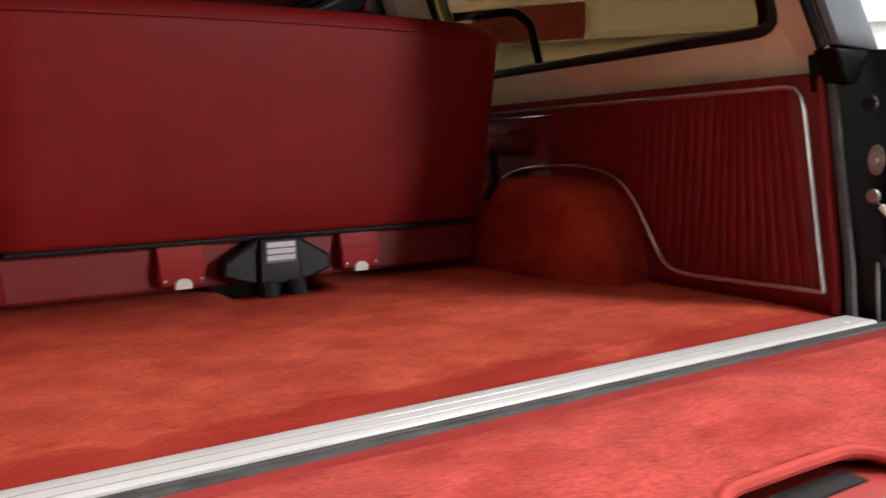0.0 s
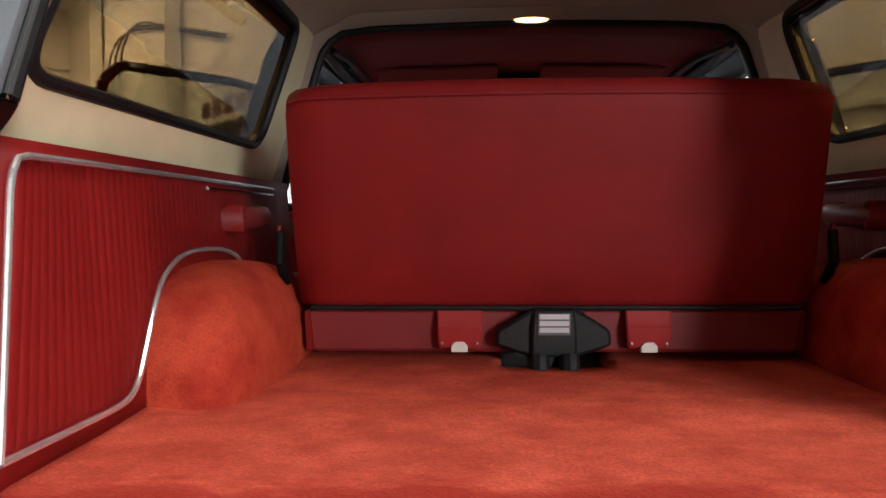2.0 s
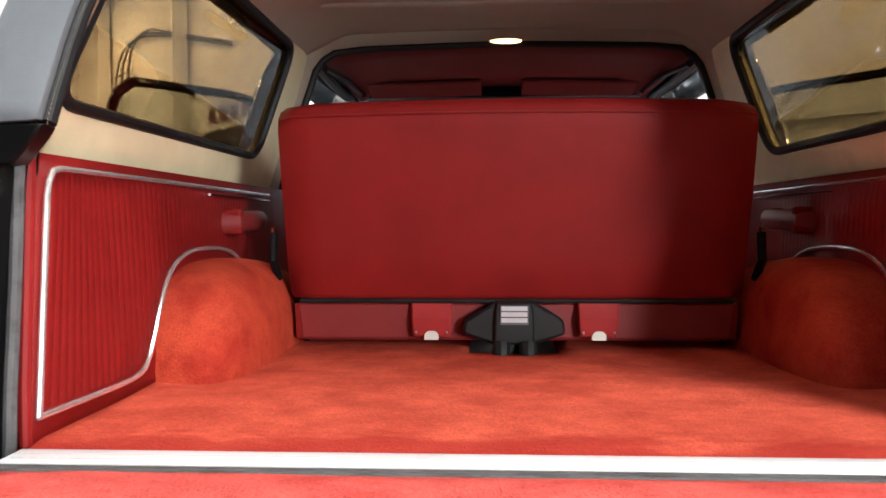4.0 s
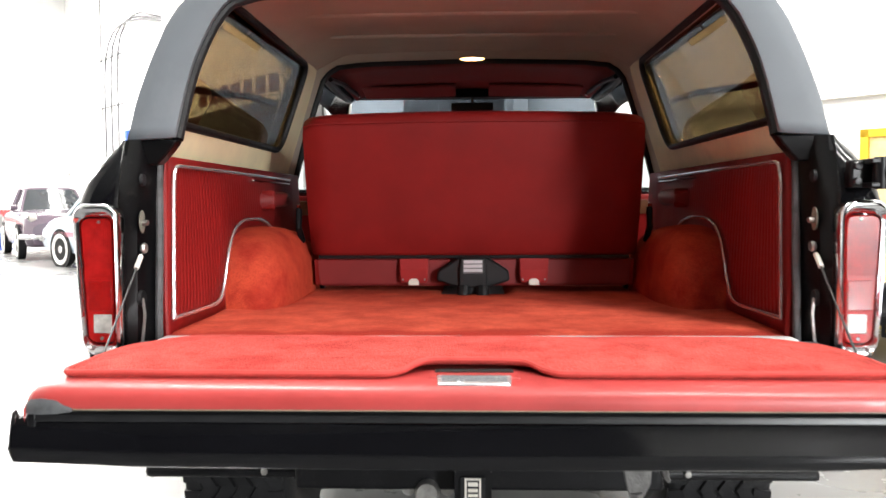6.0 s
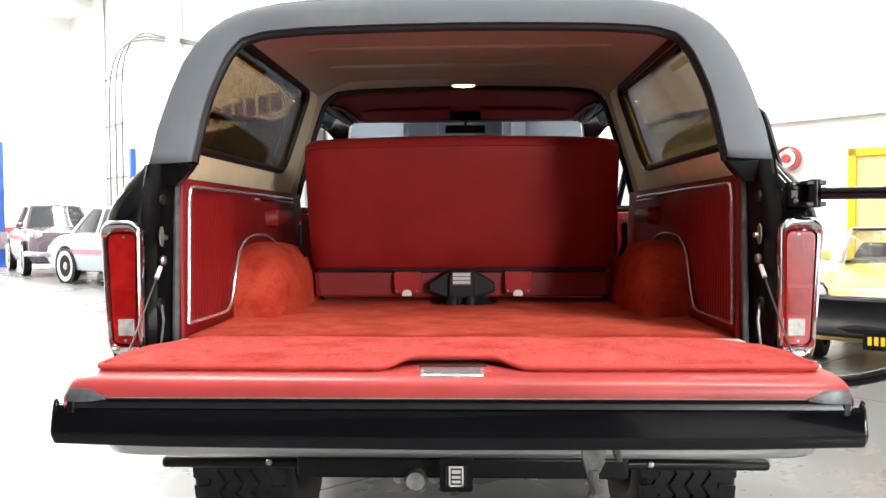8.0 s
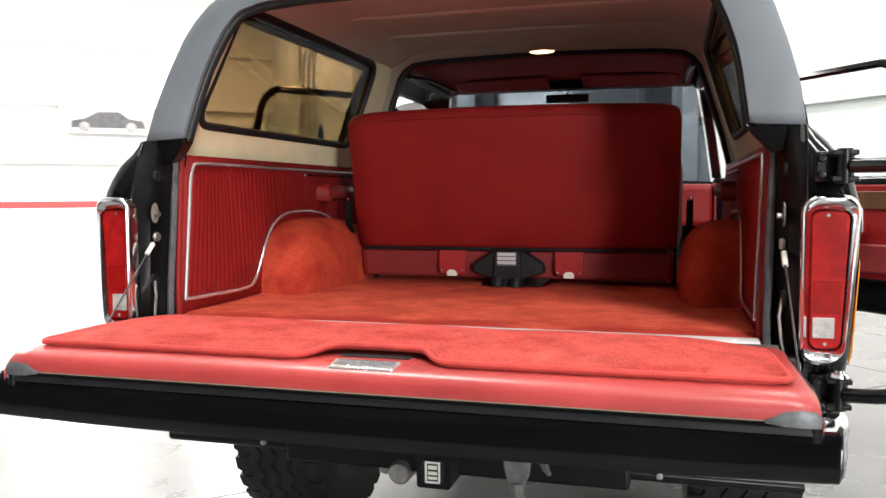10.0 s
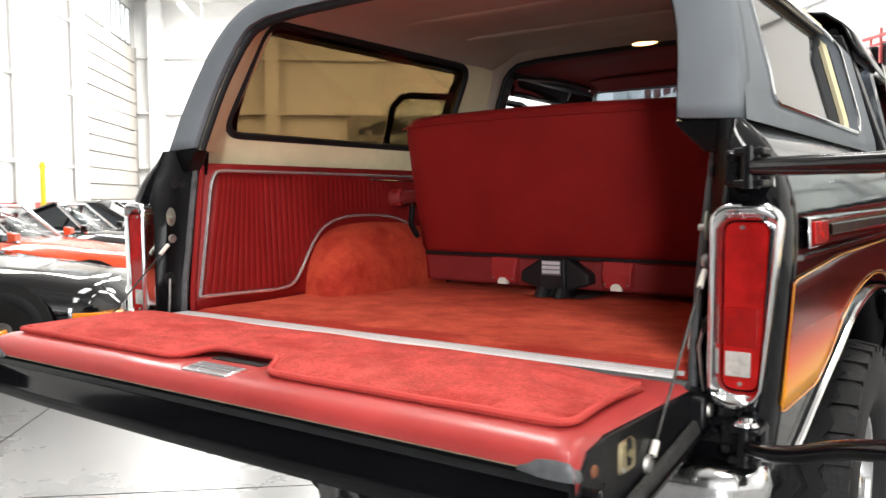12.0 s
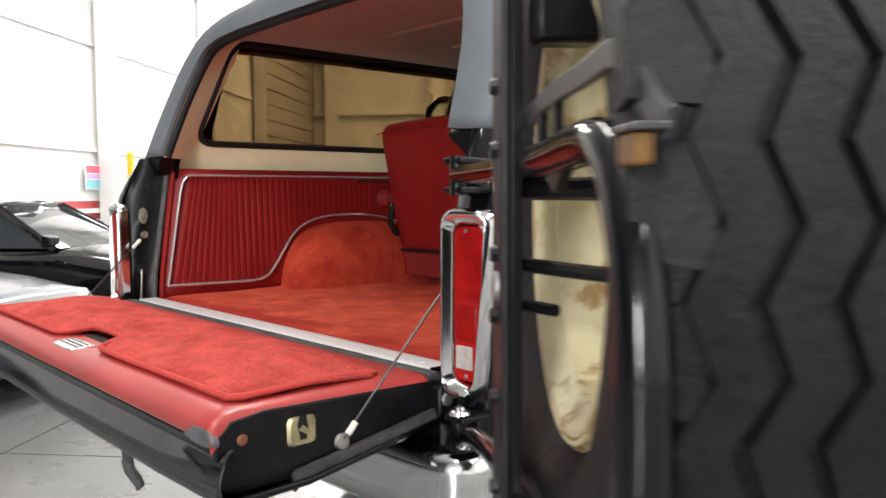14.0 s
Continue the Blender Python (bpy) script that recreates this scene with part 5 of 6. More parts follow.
# black outer skin and ends
GOUT = [(-0.472, 0.903), (-0.480, 0.901), (-0.488, 0.885), (-0.496, 0.855), (-0.498, 0.838), (-0.492, 0.826), (-0.47, 0.820), (-0.33, 0.823), (-0.15, 0.852), (-0.01, 0.876)]
bm = bmesh.new()
surface(bm, [[V(x, y, z + dz) for y, z in GOUT] for x, dz in ((-0.842, 0.012), (-0.836, 0.0), (-0.6, -0.006), (0, -0.010), (0.6, -0.006), (0.836, 0.0), (0.842, 0.012))])
part("gate_outer_skin", bm, BLACK, gate, "glossy black outer skin", solid=0.005)
part("gate_ledge", loft([[V(-0.812, y, z), V(0.812, y, z), V(0.812, y, z - 0.003), V(-0.812, y, z - 0.003)] for y, z in ((-0.476, 0.9135), (-0.486, 0.9105), (-0.4895, 0.9015))]), mat("dark_grey_ledge", (0.018, 0.018, 0.019), 0.30, var=0.2, scale=25, spec=0.4), gate, "dark grey ledge under the lip")
# black sheet behind the lip paints the shade of the open gap
part("gate_gap_shade", loft([[V(-0.80, y, z), V(0.80, y, z), V(0.80, y + 0.003, z), V(-0.80, y + 0.003, z)] for y, z in ((-0.478, 0.932), (-0.472, 0.906))]), DARK, gate, "black strip standing for the shaded gap under the red lip")
part("gate_hem", tubem([(-0.80, -0.4945, 0.9225), (0, -0.4945, 0.9225), (0.80, -0.4945, 0.9225)], 0.0022, 6), SEAM, gate, "tan seam sealer")
for s in (-1, 1):
    prof = [(0.0, 0.945), (-0.05, 0.950), (-0.40, 0.958), (-0.46, 0.950), (-0.488, 0.925), (-0.49, 0.90), (-0.485, 0.84), (-0.46, 0.828), (-0.33, 0.828), (-0.15, 0.857), (0.0, 0.881)]
    part("gate_end", prism(prof, "x", s * 0.795, s * 0.812), BLACKSAT, gate, "black painted gate end", bevel=0.004)
    part("gate_flange", loft([[V(s * (0.817 + a), y, z + b) for a, b in ((0, -0.004), (0.010, -0.006), (0.015, 0.004), (0.008, 0.022), (0, 0.024))] for y, z in ((-0.352, 0.816), (-0.345, 0.822), (-0.25, 0.837), (-0.15, 0.853), (-0.07, 0.866), (0.0, 0.878))]), mat("scuffed_black_edge", (0.035, 0.034, 0.033), 0.5, var=0.6, scale=40, bump=0.2, bscale=120), gate, "scuffed lower flange")
    lp = part("gate_latch", loft([[V(s * 0.812, -0.328 + a, 0.910 + b) for a, b in rounded(-0.029, 0.029, -0.026, 0.026, 0.010, 3)], [V(s * 0.818, -0.328 + a * 0.85, 0.910 + b * 0.85) for a, b in rounded(-0.029, 0.029, -0.026, 0.026, 0.010, 3)]]), ZINC, gate, "zinc plated gate latch")
    # black patch on the face stands for the shade inside the slot
    part("latch_slot_patch", prism([(-0.340, 0.925), (-0.334, 0.938), (-0.322, 0.938), (-0.318, 0.915), (-0.322, 0.896), (-0.334, 0.896)], "x", s * 0.8165, s * 0.8190), DARK, lp)
    part("latch_pawl", prism([(-0.338, 0.914), (-0.330, 0.922), (-0.312, 0.908), (-0.316, 0.900)], "x", s * 0.8185, s * 0.8215), ZINC, lp)
    part("latch_screw", lathe([(0.0, 0.003), (0.004, 0.002), (0.005, 0.0)], pose(s * 0.8175, -0.349, 0.893, 0, 0, 0 if s > 0 else 180), 8), STEEL, lp)
    part("gate_plug", lathe([(0.0, 0.004), (0.008, 0.003), (0.010, 0.0)], pose(s * 0.812, -0.441, 0.917, 0, 0, 0 if s > 0 else 180), 10), mat("rust_brown", (0.2, 0.07, 0.03), 0.7), gate)
    cap = []
    for xa, top, low in ((0.722, 0.9165, 0.9135), (0.738, 0.922, 0.909), (0.752, 0.931, 0.907), (0.780, 0.934, 0.906), (0.800, 0.932, 0.906), (0.811, 0.922, 0.906), (0.8145, 0.914, 0.908)):
        e = 0.0 if xa < 0.79 else 0.30 * (xa - 0.79)
        cap.append([V(s * xa, -0.502 + e, top + 0.003), V(s * xa, -0.499 + e, top + 0.009), V(s * xa, -0.490 + e, top + 0.008), V(s * xa, -0.490 + e, low + 0.008), V(s * xa, -0.5005 + e, low + 0.008)])
    part("corner_cap", loft(cap), SEALER, gate, "grey smeared corner sealer", sharp=50)
    # hinge block and stay cable
    part("gate_hinge", boxm(min(s * 0.80, s * 0.84), max(s * 0.80, s * 0.84), -0.03, 0.03, 0.865, 0.94), BLACKSAT, truck, bevel=0.008)
    part("hinge_bolt", lathe([(0.0, 0.006), (0.012, 0.005), (0.014, 0.0)], pose(s * 0.84, -0.012, 0.915, 0, 0, 0 if s > 0 else 180), 10), STEEL, truck)
    cb = part("stay_cable", tubem([(s * 0.812, 0.046, 1.172), (s * 0.816, -0.10, 1.026), (s * 0.82, -0.246, 0.880)], 0.0026, 6), CABLE, truck, "steel tailgate stay cable")
    part("cable_sleeve", tubem([(s * 0.8125, 0.038, 1.164), (s * 0.8132, 0.010, 1.136)], 0.0065, 8), WHITE, cb, "white cable sleeve")
    part("cable_sleeve", tubem([(s * 0.8188, -0.218, 0.905), (s * 0.8195, -0.236, 0.886)], 0.0065, 8), WHITE, cb, "white cable sleeve")
    part("cable_eye", lathe([(0.0, 0.006), (0.011, 0.006), (0.014, 0.0), (0.011, -0.006), (0.0, -0.006)], pose(s * 0.810, 0.052, 1.182), 14), STEEL, cb)
    part("cable_eye", lathe([(0.0, 0.008), (0.013, 0.007), (0.016, 0.0)], pose(s * 0.814, -0.246, 0.874, 0, 0, 0 if s > 0 else 180), 14), STEEL, cb)
# carpet on the gate, cut out round the handle
oc = [(-0.735, -0.110), (-0.752, -0.122), (-0.772, -0.415), (-0.760, -0.437), (-0.16, -0.440), (-0.135, -0.425), (-0.105, -0.378), (-0.085, -0.366), (0.085, -0.366), (0.105, -0.378), (0.135, -0.425), (0.16, -0.440), (0.760, -0.437), (0.772, -0.415), (0.752, -0.122), (0.735, -0.110)]


def carpet_z(x, y):
    """Height of the padded, crowned gate carpet."""
    tt = min(1.0, max(0.0, (-y - 0.110) / 0.330))
    side = math.sin(math.pi / 2 * min(1.0, max(0.0, (0.772 - abs(x)) / 0.20)))
    crown_ = 0.0265 + 0.004 * min(1.0, max(0.0, (-0.15 - x) / 0.25)) + 0.003 * noise.noise(V(x * 5, 1.7, 0.3))
    return 0.9740 + 0.0080 * min(1.0, (-y - 0.11) / 0.15) + crown_ * side * math.sin(math.pi * tt ** 0.58) + 0.002 * noise.noise(V(x * 7, y * 7, 3))


NX = 61
bm = bmesh.new()
rows = []
for j in range(NX):
    x = -0.768 + 1.536 * j / (NX - 1)
    ax = abs(x)
    yb = -0.440 if ax > 0.16 else interp([(0.0, -0.366), (0.085, -0.366), (0.105, -0.378), (0.135, -0.425), (0.16, -0.440)], ax)
    yb += 0.022 * max(0, (ax - 0.755) / 0.013)
    yf = -0.110 - 0.03 * max(0, (ax - 0.74) / 0.028)
    row = []
    for i in range(19):
        y = yf + (yb - yf) * i / 18
        row.append(V(x, y, carpet_z(x, y) - (0.008 if i in (0, 18) else 0.0)))
    rows.append(row)
surface(bm, rows)
part("gate_carpet", bm, GATECARPET, gate, "red suede-like carpet on the gate", solid=0.010, offset=-1)
edge = [V(p.x, p.y - 0.001, carpet_z(p.x, p.y) - 0.0045) for p in along([(a, b, 0) for a, b in oc], 140)]
part("carpet_binding", tubem(edge, 0.0065, 8), BINDING, gate, "red vinyl edge binding")
part("handle_recess", boxm(-0.085, 0.085, -0.440, -0.38, 0.9665, 0.9700), REDPAINT, gate, bevel=0.001)
hp = part("gate_handle", loft([[V(-0.066, -0.476, z1), V(0.066, -0.476, z1), V(0.070, -0.424, z2), V(-0.070, -0.424, z2)] for z1, z2 in ((0.960, 0.964), (0.9675, 0.9725))]), mat("satin_handle_metal", (0.74, 0.74, 0.75), 0.26, 0.75, var=0.08, scale=40), gate, "chrome gate release handle", bevel=0.003)
for yy in (-0.458, -0.446, -0.434):
    zg = 0.9690 + 0.0050 * (yy + 0.476) / 0.052
    part("handle_groove", boxm(-0.06, 0.06, yy - 0.0015, yy + 0.0015, zg - 0.002, zg), GROOVE, hp)
# black strip paints the shade under the carpet's cut-out edge
part("handle_shade_strip", boxm(-0.074, 0.074, -0.396, -0.370, 0.9702, 0.9722), DARK, gate, "black strip standing for the shade behind the handle")

# ---------------------------------------------------------------- bumper, tow gear and running gear
bp = [V(0.915, 0.045, 0), V(0.940, 0.02, 0), V(0.942, -0.02, 0), V(0.925, -0.055, 0), V(0.87, -0.08, 0), V(0.75, -0.088, 0), V(0.4, -0.094, 0), V(0, -0.096, 0)]
bp = curve2(bp, 24, 2)
bp = bp + [V(-p.x, p.y, 0) for p in reversed(bp[:-1])]
bprof = [(-0.06, 0.822), (-0.012, 0.825), (0.0, 0.818), (0.006, 0.79), (0.002, 0.765), (0.004, 0.74), (0.0, 0.700), (-0.012, 0.678), (-0.05, 0.668)]
rows = []
for i, p in enumerate(bp):
    a, b = bp[max(0, i - 1)], bp[min(len(bp) - 1, i + 1)]
    d = (b - a).normalized()
    nrm = V(-d.y, d.x, 0)
    if nrm.dot(p - V(0, 0.5, 0)) < 0:
        nrm = -nrm
    rows.append([V(p.x + nrm.x * o, p.y + nrm.y * o, z) for o, z in bprof])
bm = bmesh.new()
surface(bm, rows)
part("rear_bumper", bm, CHROME, truck, "chrome rear bumper", solid=0.004, sharp=50)
part("bumper_bar", boxm(-0.87, 0.89, 0.16, 0.22, 0.568, 0.60), BLACKSAT, truck, bevel=0.012)
part("frame_crossmember", boxm(-0.46, 0.48, 0.115, 0.21, 0.556, 0.62), BLACKSAT, truck, bevel=0.01)
for s in (-1, 1):
    part("frame_rail", boxm(min(s * 0.42, s * 0.50), max(s * 0.42, s * 0.50), 0.24, 4.2, 0.56, 0.70), BLACKSAT, truck, bevel=0.01)
    part("bumper_bolt", lathe([(0.0, 0.006), (0.008, 0.005), (0.010, 0)], pose(s * 0.55, 0.158, 0.588, 0, 0, -90), 10), STEEL, truck)
hr = part("hitch_receiver", loft([[V(-0.003 + a, y, 0.594 + b) for a, b in rounded(-0.045, 0.045, -0.045, 0.045, 0.008, 3)] for y in (0.03, 0.25)]), BLACKSAT, truck, "black square tow hitch receiver")
part("hitch_plug", loft([[V(-0.003 + a, y, 0.594 + b) for a, b in rounded(-0.03, 0.03, -0.03, 0.03, 0.006, 3)] for y in (0.022, 0.05)]), RUBBER, hr)
for x0, x1, z0, z1 in ((-0.02, 0.02, 0.023, 0.028), (-0.02, -0.015, -0.028, 0.023), (0.015, 0.02, -0.028, 0.023), (-0.02, 0.02, -0.028, -0.023), (-0.012, 0.012, 0.008, 0.018), (-0.012, 0.012, -0.006, 0.002), (-0.012, 0.012, -0.018, -0.011)):
    part("plug_mark", boxm(-0.003 + x0, -0.003 + x1, 0.0195, 0.0225, 0.594 + z0, 0.594 + z1), WHITE, hr)
tp = part("trailer_plug", lathe([(0.0, -0.03), (0.026, -0.03), (0.032, -0.02), (0.032, 0.03)], pose(-0.119, 0.12, 0.556, 0, 0, 90), 16), STEEL, truck, "grey trailer wiring socket")
for dx in (-0.05, 0.05):
    part("plug_ear", lathe([(0.0, -0.006), (0.016, -0.006), (0.018, 0.0)], pose(-0.119 + dx, 0.13, 0.556, 0, 0, 90), 12), STEEL, tp)
HANGER = mat("weathered_grey_steel", (0.16, 0.155, 0.15), 0.5, 0.5, var=0.4, scale=30, bump=0.2, bscale=90)
hk = part("hanging_bracket", loft([[V(0.270, y, 0.815), V(0.326, y, 0.818), V(0.322, y, 0.775), V(0.312, y, 0.752), V(0.284, y, 0.750), V(0.276, y, 0.778)] for y in (-0.445, -0.436)]), HANGER, gate, "weathered steel bracket hanging under the gate", bevel=0.002)
part("bracket_hook", tubem([(0.297, -0.440, 0.760), (0.299, -0.436, 0.735), (0.305, -0.425, 0.715), (0.300, -0.415, 0.698), (0.292, -0.418, 0.688)], [0.013, 0.012, 0.012, 0.010, 0.006], 8), HANGER, hk)
part("bracket_tab", tubem([(0.345, -0.44, 0.812), (0.350, -0.436, 0.79), (0.358, -0.43, 0.775)], [0.010, 0.008, 0.004], 6), HANGER, hk)
part("axle", tubem([(-0.75, WY, WR), (0.75, WY, WR)], 0.05, 12), BLACKSAT, truck)
part("front_axle", tubem([(-0.75, 3.70, WR), (0.75, 3.70, WR)], 0.05, 12), BLACKSAT, truck)
part("fuel_tank", boxm(-0.4, 0.4, 0.35, 0.8, 0.58, 0.72), BLACKSAT, truck, bevel=0.03)


# unseen underbody parts, added to block light and reflections on the floor below
part("transfer_case", loft([[V(x * w, y, z) for x, z in ((-1, 0.46), (1, 0.46), (1.05, 0.74), (-1.05, 0.74))] for y, w in ((2.0, 0.12), (2.1, 0.30), (2.6, 0.34), (2.7, 0.22), (3.3, 0.26), (3.4, 0.15))]), BLACKSAT, truck, bevel=0.02)
part("skid_plate", loft([[V(x, y, z + d) for x, y, z in ((-0.48, 3.25, 0.44), (0.48, 3.25, 0.44), (0.50, 4.38, 0.56), (-0.50, 4.38, 0.56))] for d in (0.0, 0.012)]), BLACKSAT, truck)
part("differential", lathe([(0.0, -0.16), (0.06, -0.15), (0.13, -0.08), (0.15, 0.0), (0.13, 0.08), (0.06, 0.16), (0.0, 0.17)], pose(0.02, WY, WR, 0, 0, 0), 18), BLACKSAT, truck)
part("prop_shaft", tubem([(0.02, WY + 0.12, WR + 0.02), (0.04, 2.02, 0.58)], 0.035, 10), BLACKSAT, truck)
part("exhaust_pipe", tubem([(0.62, 0.35, 0.55), (0.60, 0.6, 0.60), (0.36, 0.95, 0.66), (0.34, 1.9, 0.56), (0.32, 3.0, 0.56)], 0.028, 10), STEEL, truck, "dull steel exhaust pipe")
for s in (-1, 1):
    part("leaf_spring", loft([[V(s * 0.50 + dx, y, z + dz) for dx, dz in ((-0.03, -0.02), (0.03, -0.02), (0.03, 0.02), (-0.03, 0.02))] for y, z in ((0.42, 0.58), (0.75, 0.50), (WY, 0.47), (1.5, 0.50), (1.85, 0.58))]), BLACKSAT, truck)
    part("shock_absorber", tubem([(s * 0.40, WY - 0.12, 0.40), (s * 0.36, 0.85, 0.74)], 0.026, 10), BLACKSAT, truck)


def wheel(parent, m, R=WR, W=0.30, rim=0.195, tread=True, rimmat=None, back_open=False, name="wheel", nlug=44):
    """A tyre on a rim; the outside face looks along +x of m."""
    w = new(name)
    w.parent = parent
    w.matrix_local = m
    h = W / 2
    I = Matrix.Identity(4)
    base = R - 0.012 if tread else R
    prof = [(rim, -h * 0.62), (rim + 0.02, -h * 0.80), (rim + 0.06, -h * 0.96), (R - 0.10, -h), (R - 0.04, -h * 0.97), (base - 0.008, -h * 0.90), (base, -h * 0.78), (base, 0), (base, h * 0.78), (base - 0.008, h * 0.90), (R - 0.04, h * 0.97), (R - 0.10, h), (rim + 0.06, h * 0.96), (rim + 0.02, h * 0.80), (rim, h * 0.62)]
    if back_open:
        prof = [(rim, -h * 0.64), (rim + 0.012, -h * 0.68), (rim + 0.04, -h * 0.82), (R - 0.10, -h * 0.87), (R - 0.04, -h * 0.93)] + prof[5:]
    ty = part("tyre", lathe(prof, I, 48), TYRE, w, "black all-terrain tyre", sharp=50)
    if tread:
        # zigzag ribs between open shoulder blocks
        zig = max(20, int(2 * math.pi * R / 0.085))
        bm = bmesh.new()
        for k2 in range(4):
            c0 = -0.66 + 0.335 * k2
            rows = []
            for i in range(zig * 2):
                a = math.pi * i / zig
                z0 = 0.075 * (1 if i % 2 else -1)
                rows.append([V((c0 + dx + z0) * h, rr * math.cos(a), rr * math.sin(a)) for dx, rr in ((0.0, base - 0.014), (0.012, R), (0.265, R), (0.277, base - 0.014))])
            rows.append(rows[0])
            surface(bm, rows)
        for i in range(zig):
            a0, da = 2 * math.pi * i / zig, 2 * math.pi / zig
            for sd2 in (-1, 1):
                xs = (sd2 * 0.945, sd2 * 0.60)
                pts = []
                for rr in (base - 0.014, R):
                    for xx, aa in ((xs[0], 0.12), (xs[1], -0.06), (xs[1], 0.80), (xs[0], 0.72)):
                        r2 = rr - (0.012 if abs(xx) > 0.9 else 0.0016)
                        pts.append(V(xx * h, r2 * math.cos(a0 + aa * da), r2 * math.sin(a0 + aa * da)))
                vs = [bm.verts.new(p) for p in pts]
                for f in ((4, 5, 6, 7), (0, 1, 5, 4), (1, 2, 6, 5), (2, 3, 7, 6), (3, 0, 4, 7)):
                    bm.faces.new([vs[q] for q in f])
        part("tread_block", bm, TYRE, ty, "chunky tread blocks", sharp=30)["kind"] = "stuff"
    rm = rimmat or CHROME
    if back_open:
        prof = [(rim + 0.012, -h * 0.66), (rim + 0.006, -h * 0.72), (rim - 0.002, -h * 0.70), (rim - 0.008, -h * 0.62), (rim - 0.020, -h * 0.53), (rim - 0.024, -h * 0.1), (rim - 0.026, h * 0.34), (rim - 0.036, h * 0.42), (0.160, h * 0.47), (0.120, h * 0.46), (0.104, h * 0.40), (0.088, h * 0.28), (0.066, h * 0.25), (0.050, h * 0.30), (0.046, h * 0.6)]
        bm = lathe(prof, I, 40)
        slots = []
        for f in bm.faces:
            c = f.calc_center_median()
            rr, aa = math.hypot(c.y, c.z), math.degrees(math.atan2(c.z, c.y)) % 45
            if 0.122 < rr < 0.158 and 8 < aa < 28:
                slots.append(f)
        bmesh.ops.delete(bm, geom=slots, context="FACES")
        part("rim_edge", lathe([(rim - 0.012, -h * 0.60), (rim - 0.006, -h * 0.70), (rim + 0.002, -h * 0.745), (rim + 0.010, -h * 0.735), (rim + 0.014, -h * 0.68)], I, 48), RUSTRIM, w, "rust-edged rim flange")
        rb = part("rim", bm, rm, w, "cream steel rim with rust streaks", sharp=40, solid=0.004, offset=1)
        # black discs stand for the shade in the lug holes
        for i in range(5):
            part("lug_hole_patch", lathe([(0.0, h * 0.262), (0.009, h * 0.258)], Matrix.Rotation(2 * math.pi * i / 5, 4, "X") @ pose(-0.004, 0.078, 0), 10), DARK, rb)
    else:
        prof = [(rim + 0.012, h * 0.80), (rim, h * 0.78), (rim - 0.015, h * 0.55), (rim - 0.03, h * 0.2), (0.15, h * 0.1), (0.10, h * 0.32), (0.06, h * 0.40), (0.055, h * 0.75), (0.04, h * 0.82), (0.0, h * 0.84)]
        rb = part("rim", lathe(prof, I, 40), rm, w, "polished slotted rim", sharp=40)
        # black discs stand for the shade in the rim slots
        for i in range(8):
            a = 2 * math.pi * i / 8
            bm = lathe([(0.0, h * 0.26), (0.02, h * 0.255)], Matrix.Rotation(a, 4, "X") @ pose(0, 0.135, 0), 10)
            part("rim_slot_patch", bm, DARK, rb)
        part("rim_back", lathe([(rim, -h * 0.6), (rim - 0.02, 0), (0.0, h * 0.05)], I, 24), BLACKSAT, w)
    return w


for wx, wy, tr in ((0.800, WY, 0), (-0.800, WY, 180), (0.800, 3.70, 0), (-0.800, 3.70, 180)):
    wheel(truck, pose(wx, wy, WR, 0, 0, tr), W=0.35, rim=0.215)

# ---------------------------------------------------------------- swing-away spare wheel carrier
ca = new("spare_wheel_carrier")
ca.parent = truck
ca["label"] = "black tubular spare wheel carrier, swung open"
HX, HY = 0.905, -0.045
AD = V(1.457 - HX, -0.472 - HY, 0).normalized()
AN = V(-AD.y, AD.x, 0)
if AN.y > 0:
    AN = -AN
ang = math.degrees(math.atan2(AD.y, AD.x))


def arm(d, n, z):
    return V(HX, HY, z) + AD * d + AN * n


for zz, tag in ((1.352, "u"), (0.872, "l")):
    hg = part("carrier_hinge", boxm(0.862, 0.94, -0.022, 0.012, zz - 0.032, zz + 0.032), BLACKSAT, truck, "black carrier hinge plate", bevel=0.006)
    for bx in (0.876,):
        for bz in (-0.018, 0.018):
            part("hinge_bolt", lathe([(0.0, -0.008), (0.008, -0.007), (0.010, 0)], pose(bx, -0.023, zz + bz, 0, 0, 90), 8), BLACKSAT, hg)
    part("hinge_knuckle", tubem([(HX + 0.01, HY - 0.005, zz - 0.036), (HX + 0.01, HY - 0.005, zz + 0.036)], 0.016, 12), BLACKSAT, hg)
    if tag == "l":
        part("hinge_cap", lathe([(0.0, 0.014), (0.010, 0.014), (0.012, 0.008), (0.018, 0.006), (0.022, 0.0)], pose(HX + 0.01, HY - 0.005, zz + 0.036, 0, -90, 0), 14), CHROME, hg)
    for bz in (-0.027, 0.027):
        part("hinge_fork", boxm(0.889, 0.940, -0.064, -0.015, zz + bz - 0.006, zz + bz + 0.006), BLACKSAT, hg, bevel=0.003)
PD = 0.718
up = [arm(0.03, 0, 1.352), arm(0.3, 0, 1.349), arm(PD, 0, 1.345), arm(0.86, 0, 1.347), arm(0.96, 0.002, 1.352), arm(1.02, 0.003, 1.350), arm(1.056, 0.003, 1.325), arm(1.080, 0.003, 1.285), arm(1.092, 0.003, 1.23), arm(1.090, 0.003, 1.15), arm(1.08, 0.003, 1.09), arm(1.04, 0.003, 1.048), arm(0.95, 0.003, 1.034), arm(PD, 0, 1.03), arm(0.45, 0, 0.985), arm(0.25, 0, 0.94), arm(0.12, 0, 0.885), arm(0.03, 0, 0.872)]
part("carrier_tube", tubem(curve2(up, 120, 3), 0.0155, 14), TUBEBLACK, ca, "black painted steel tube")
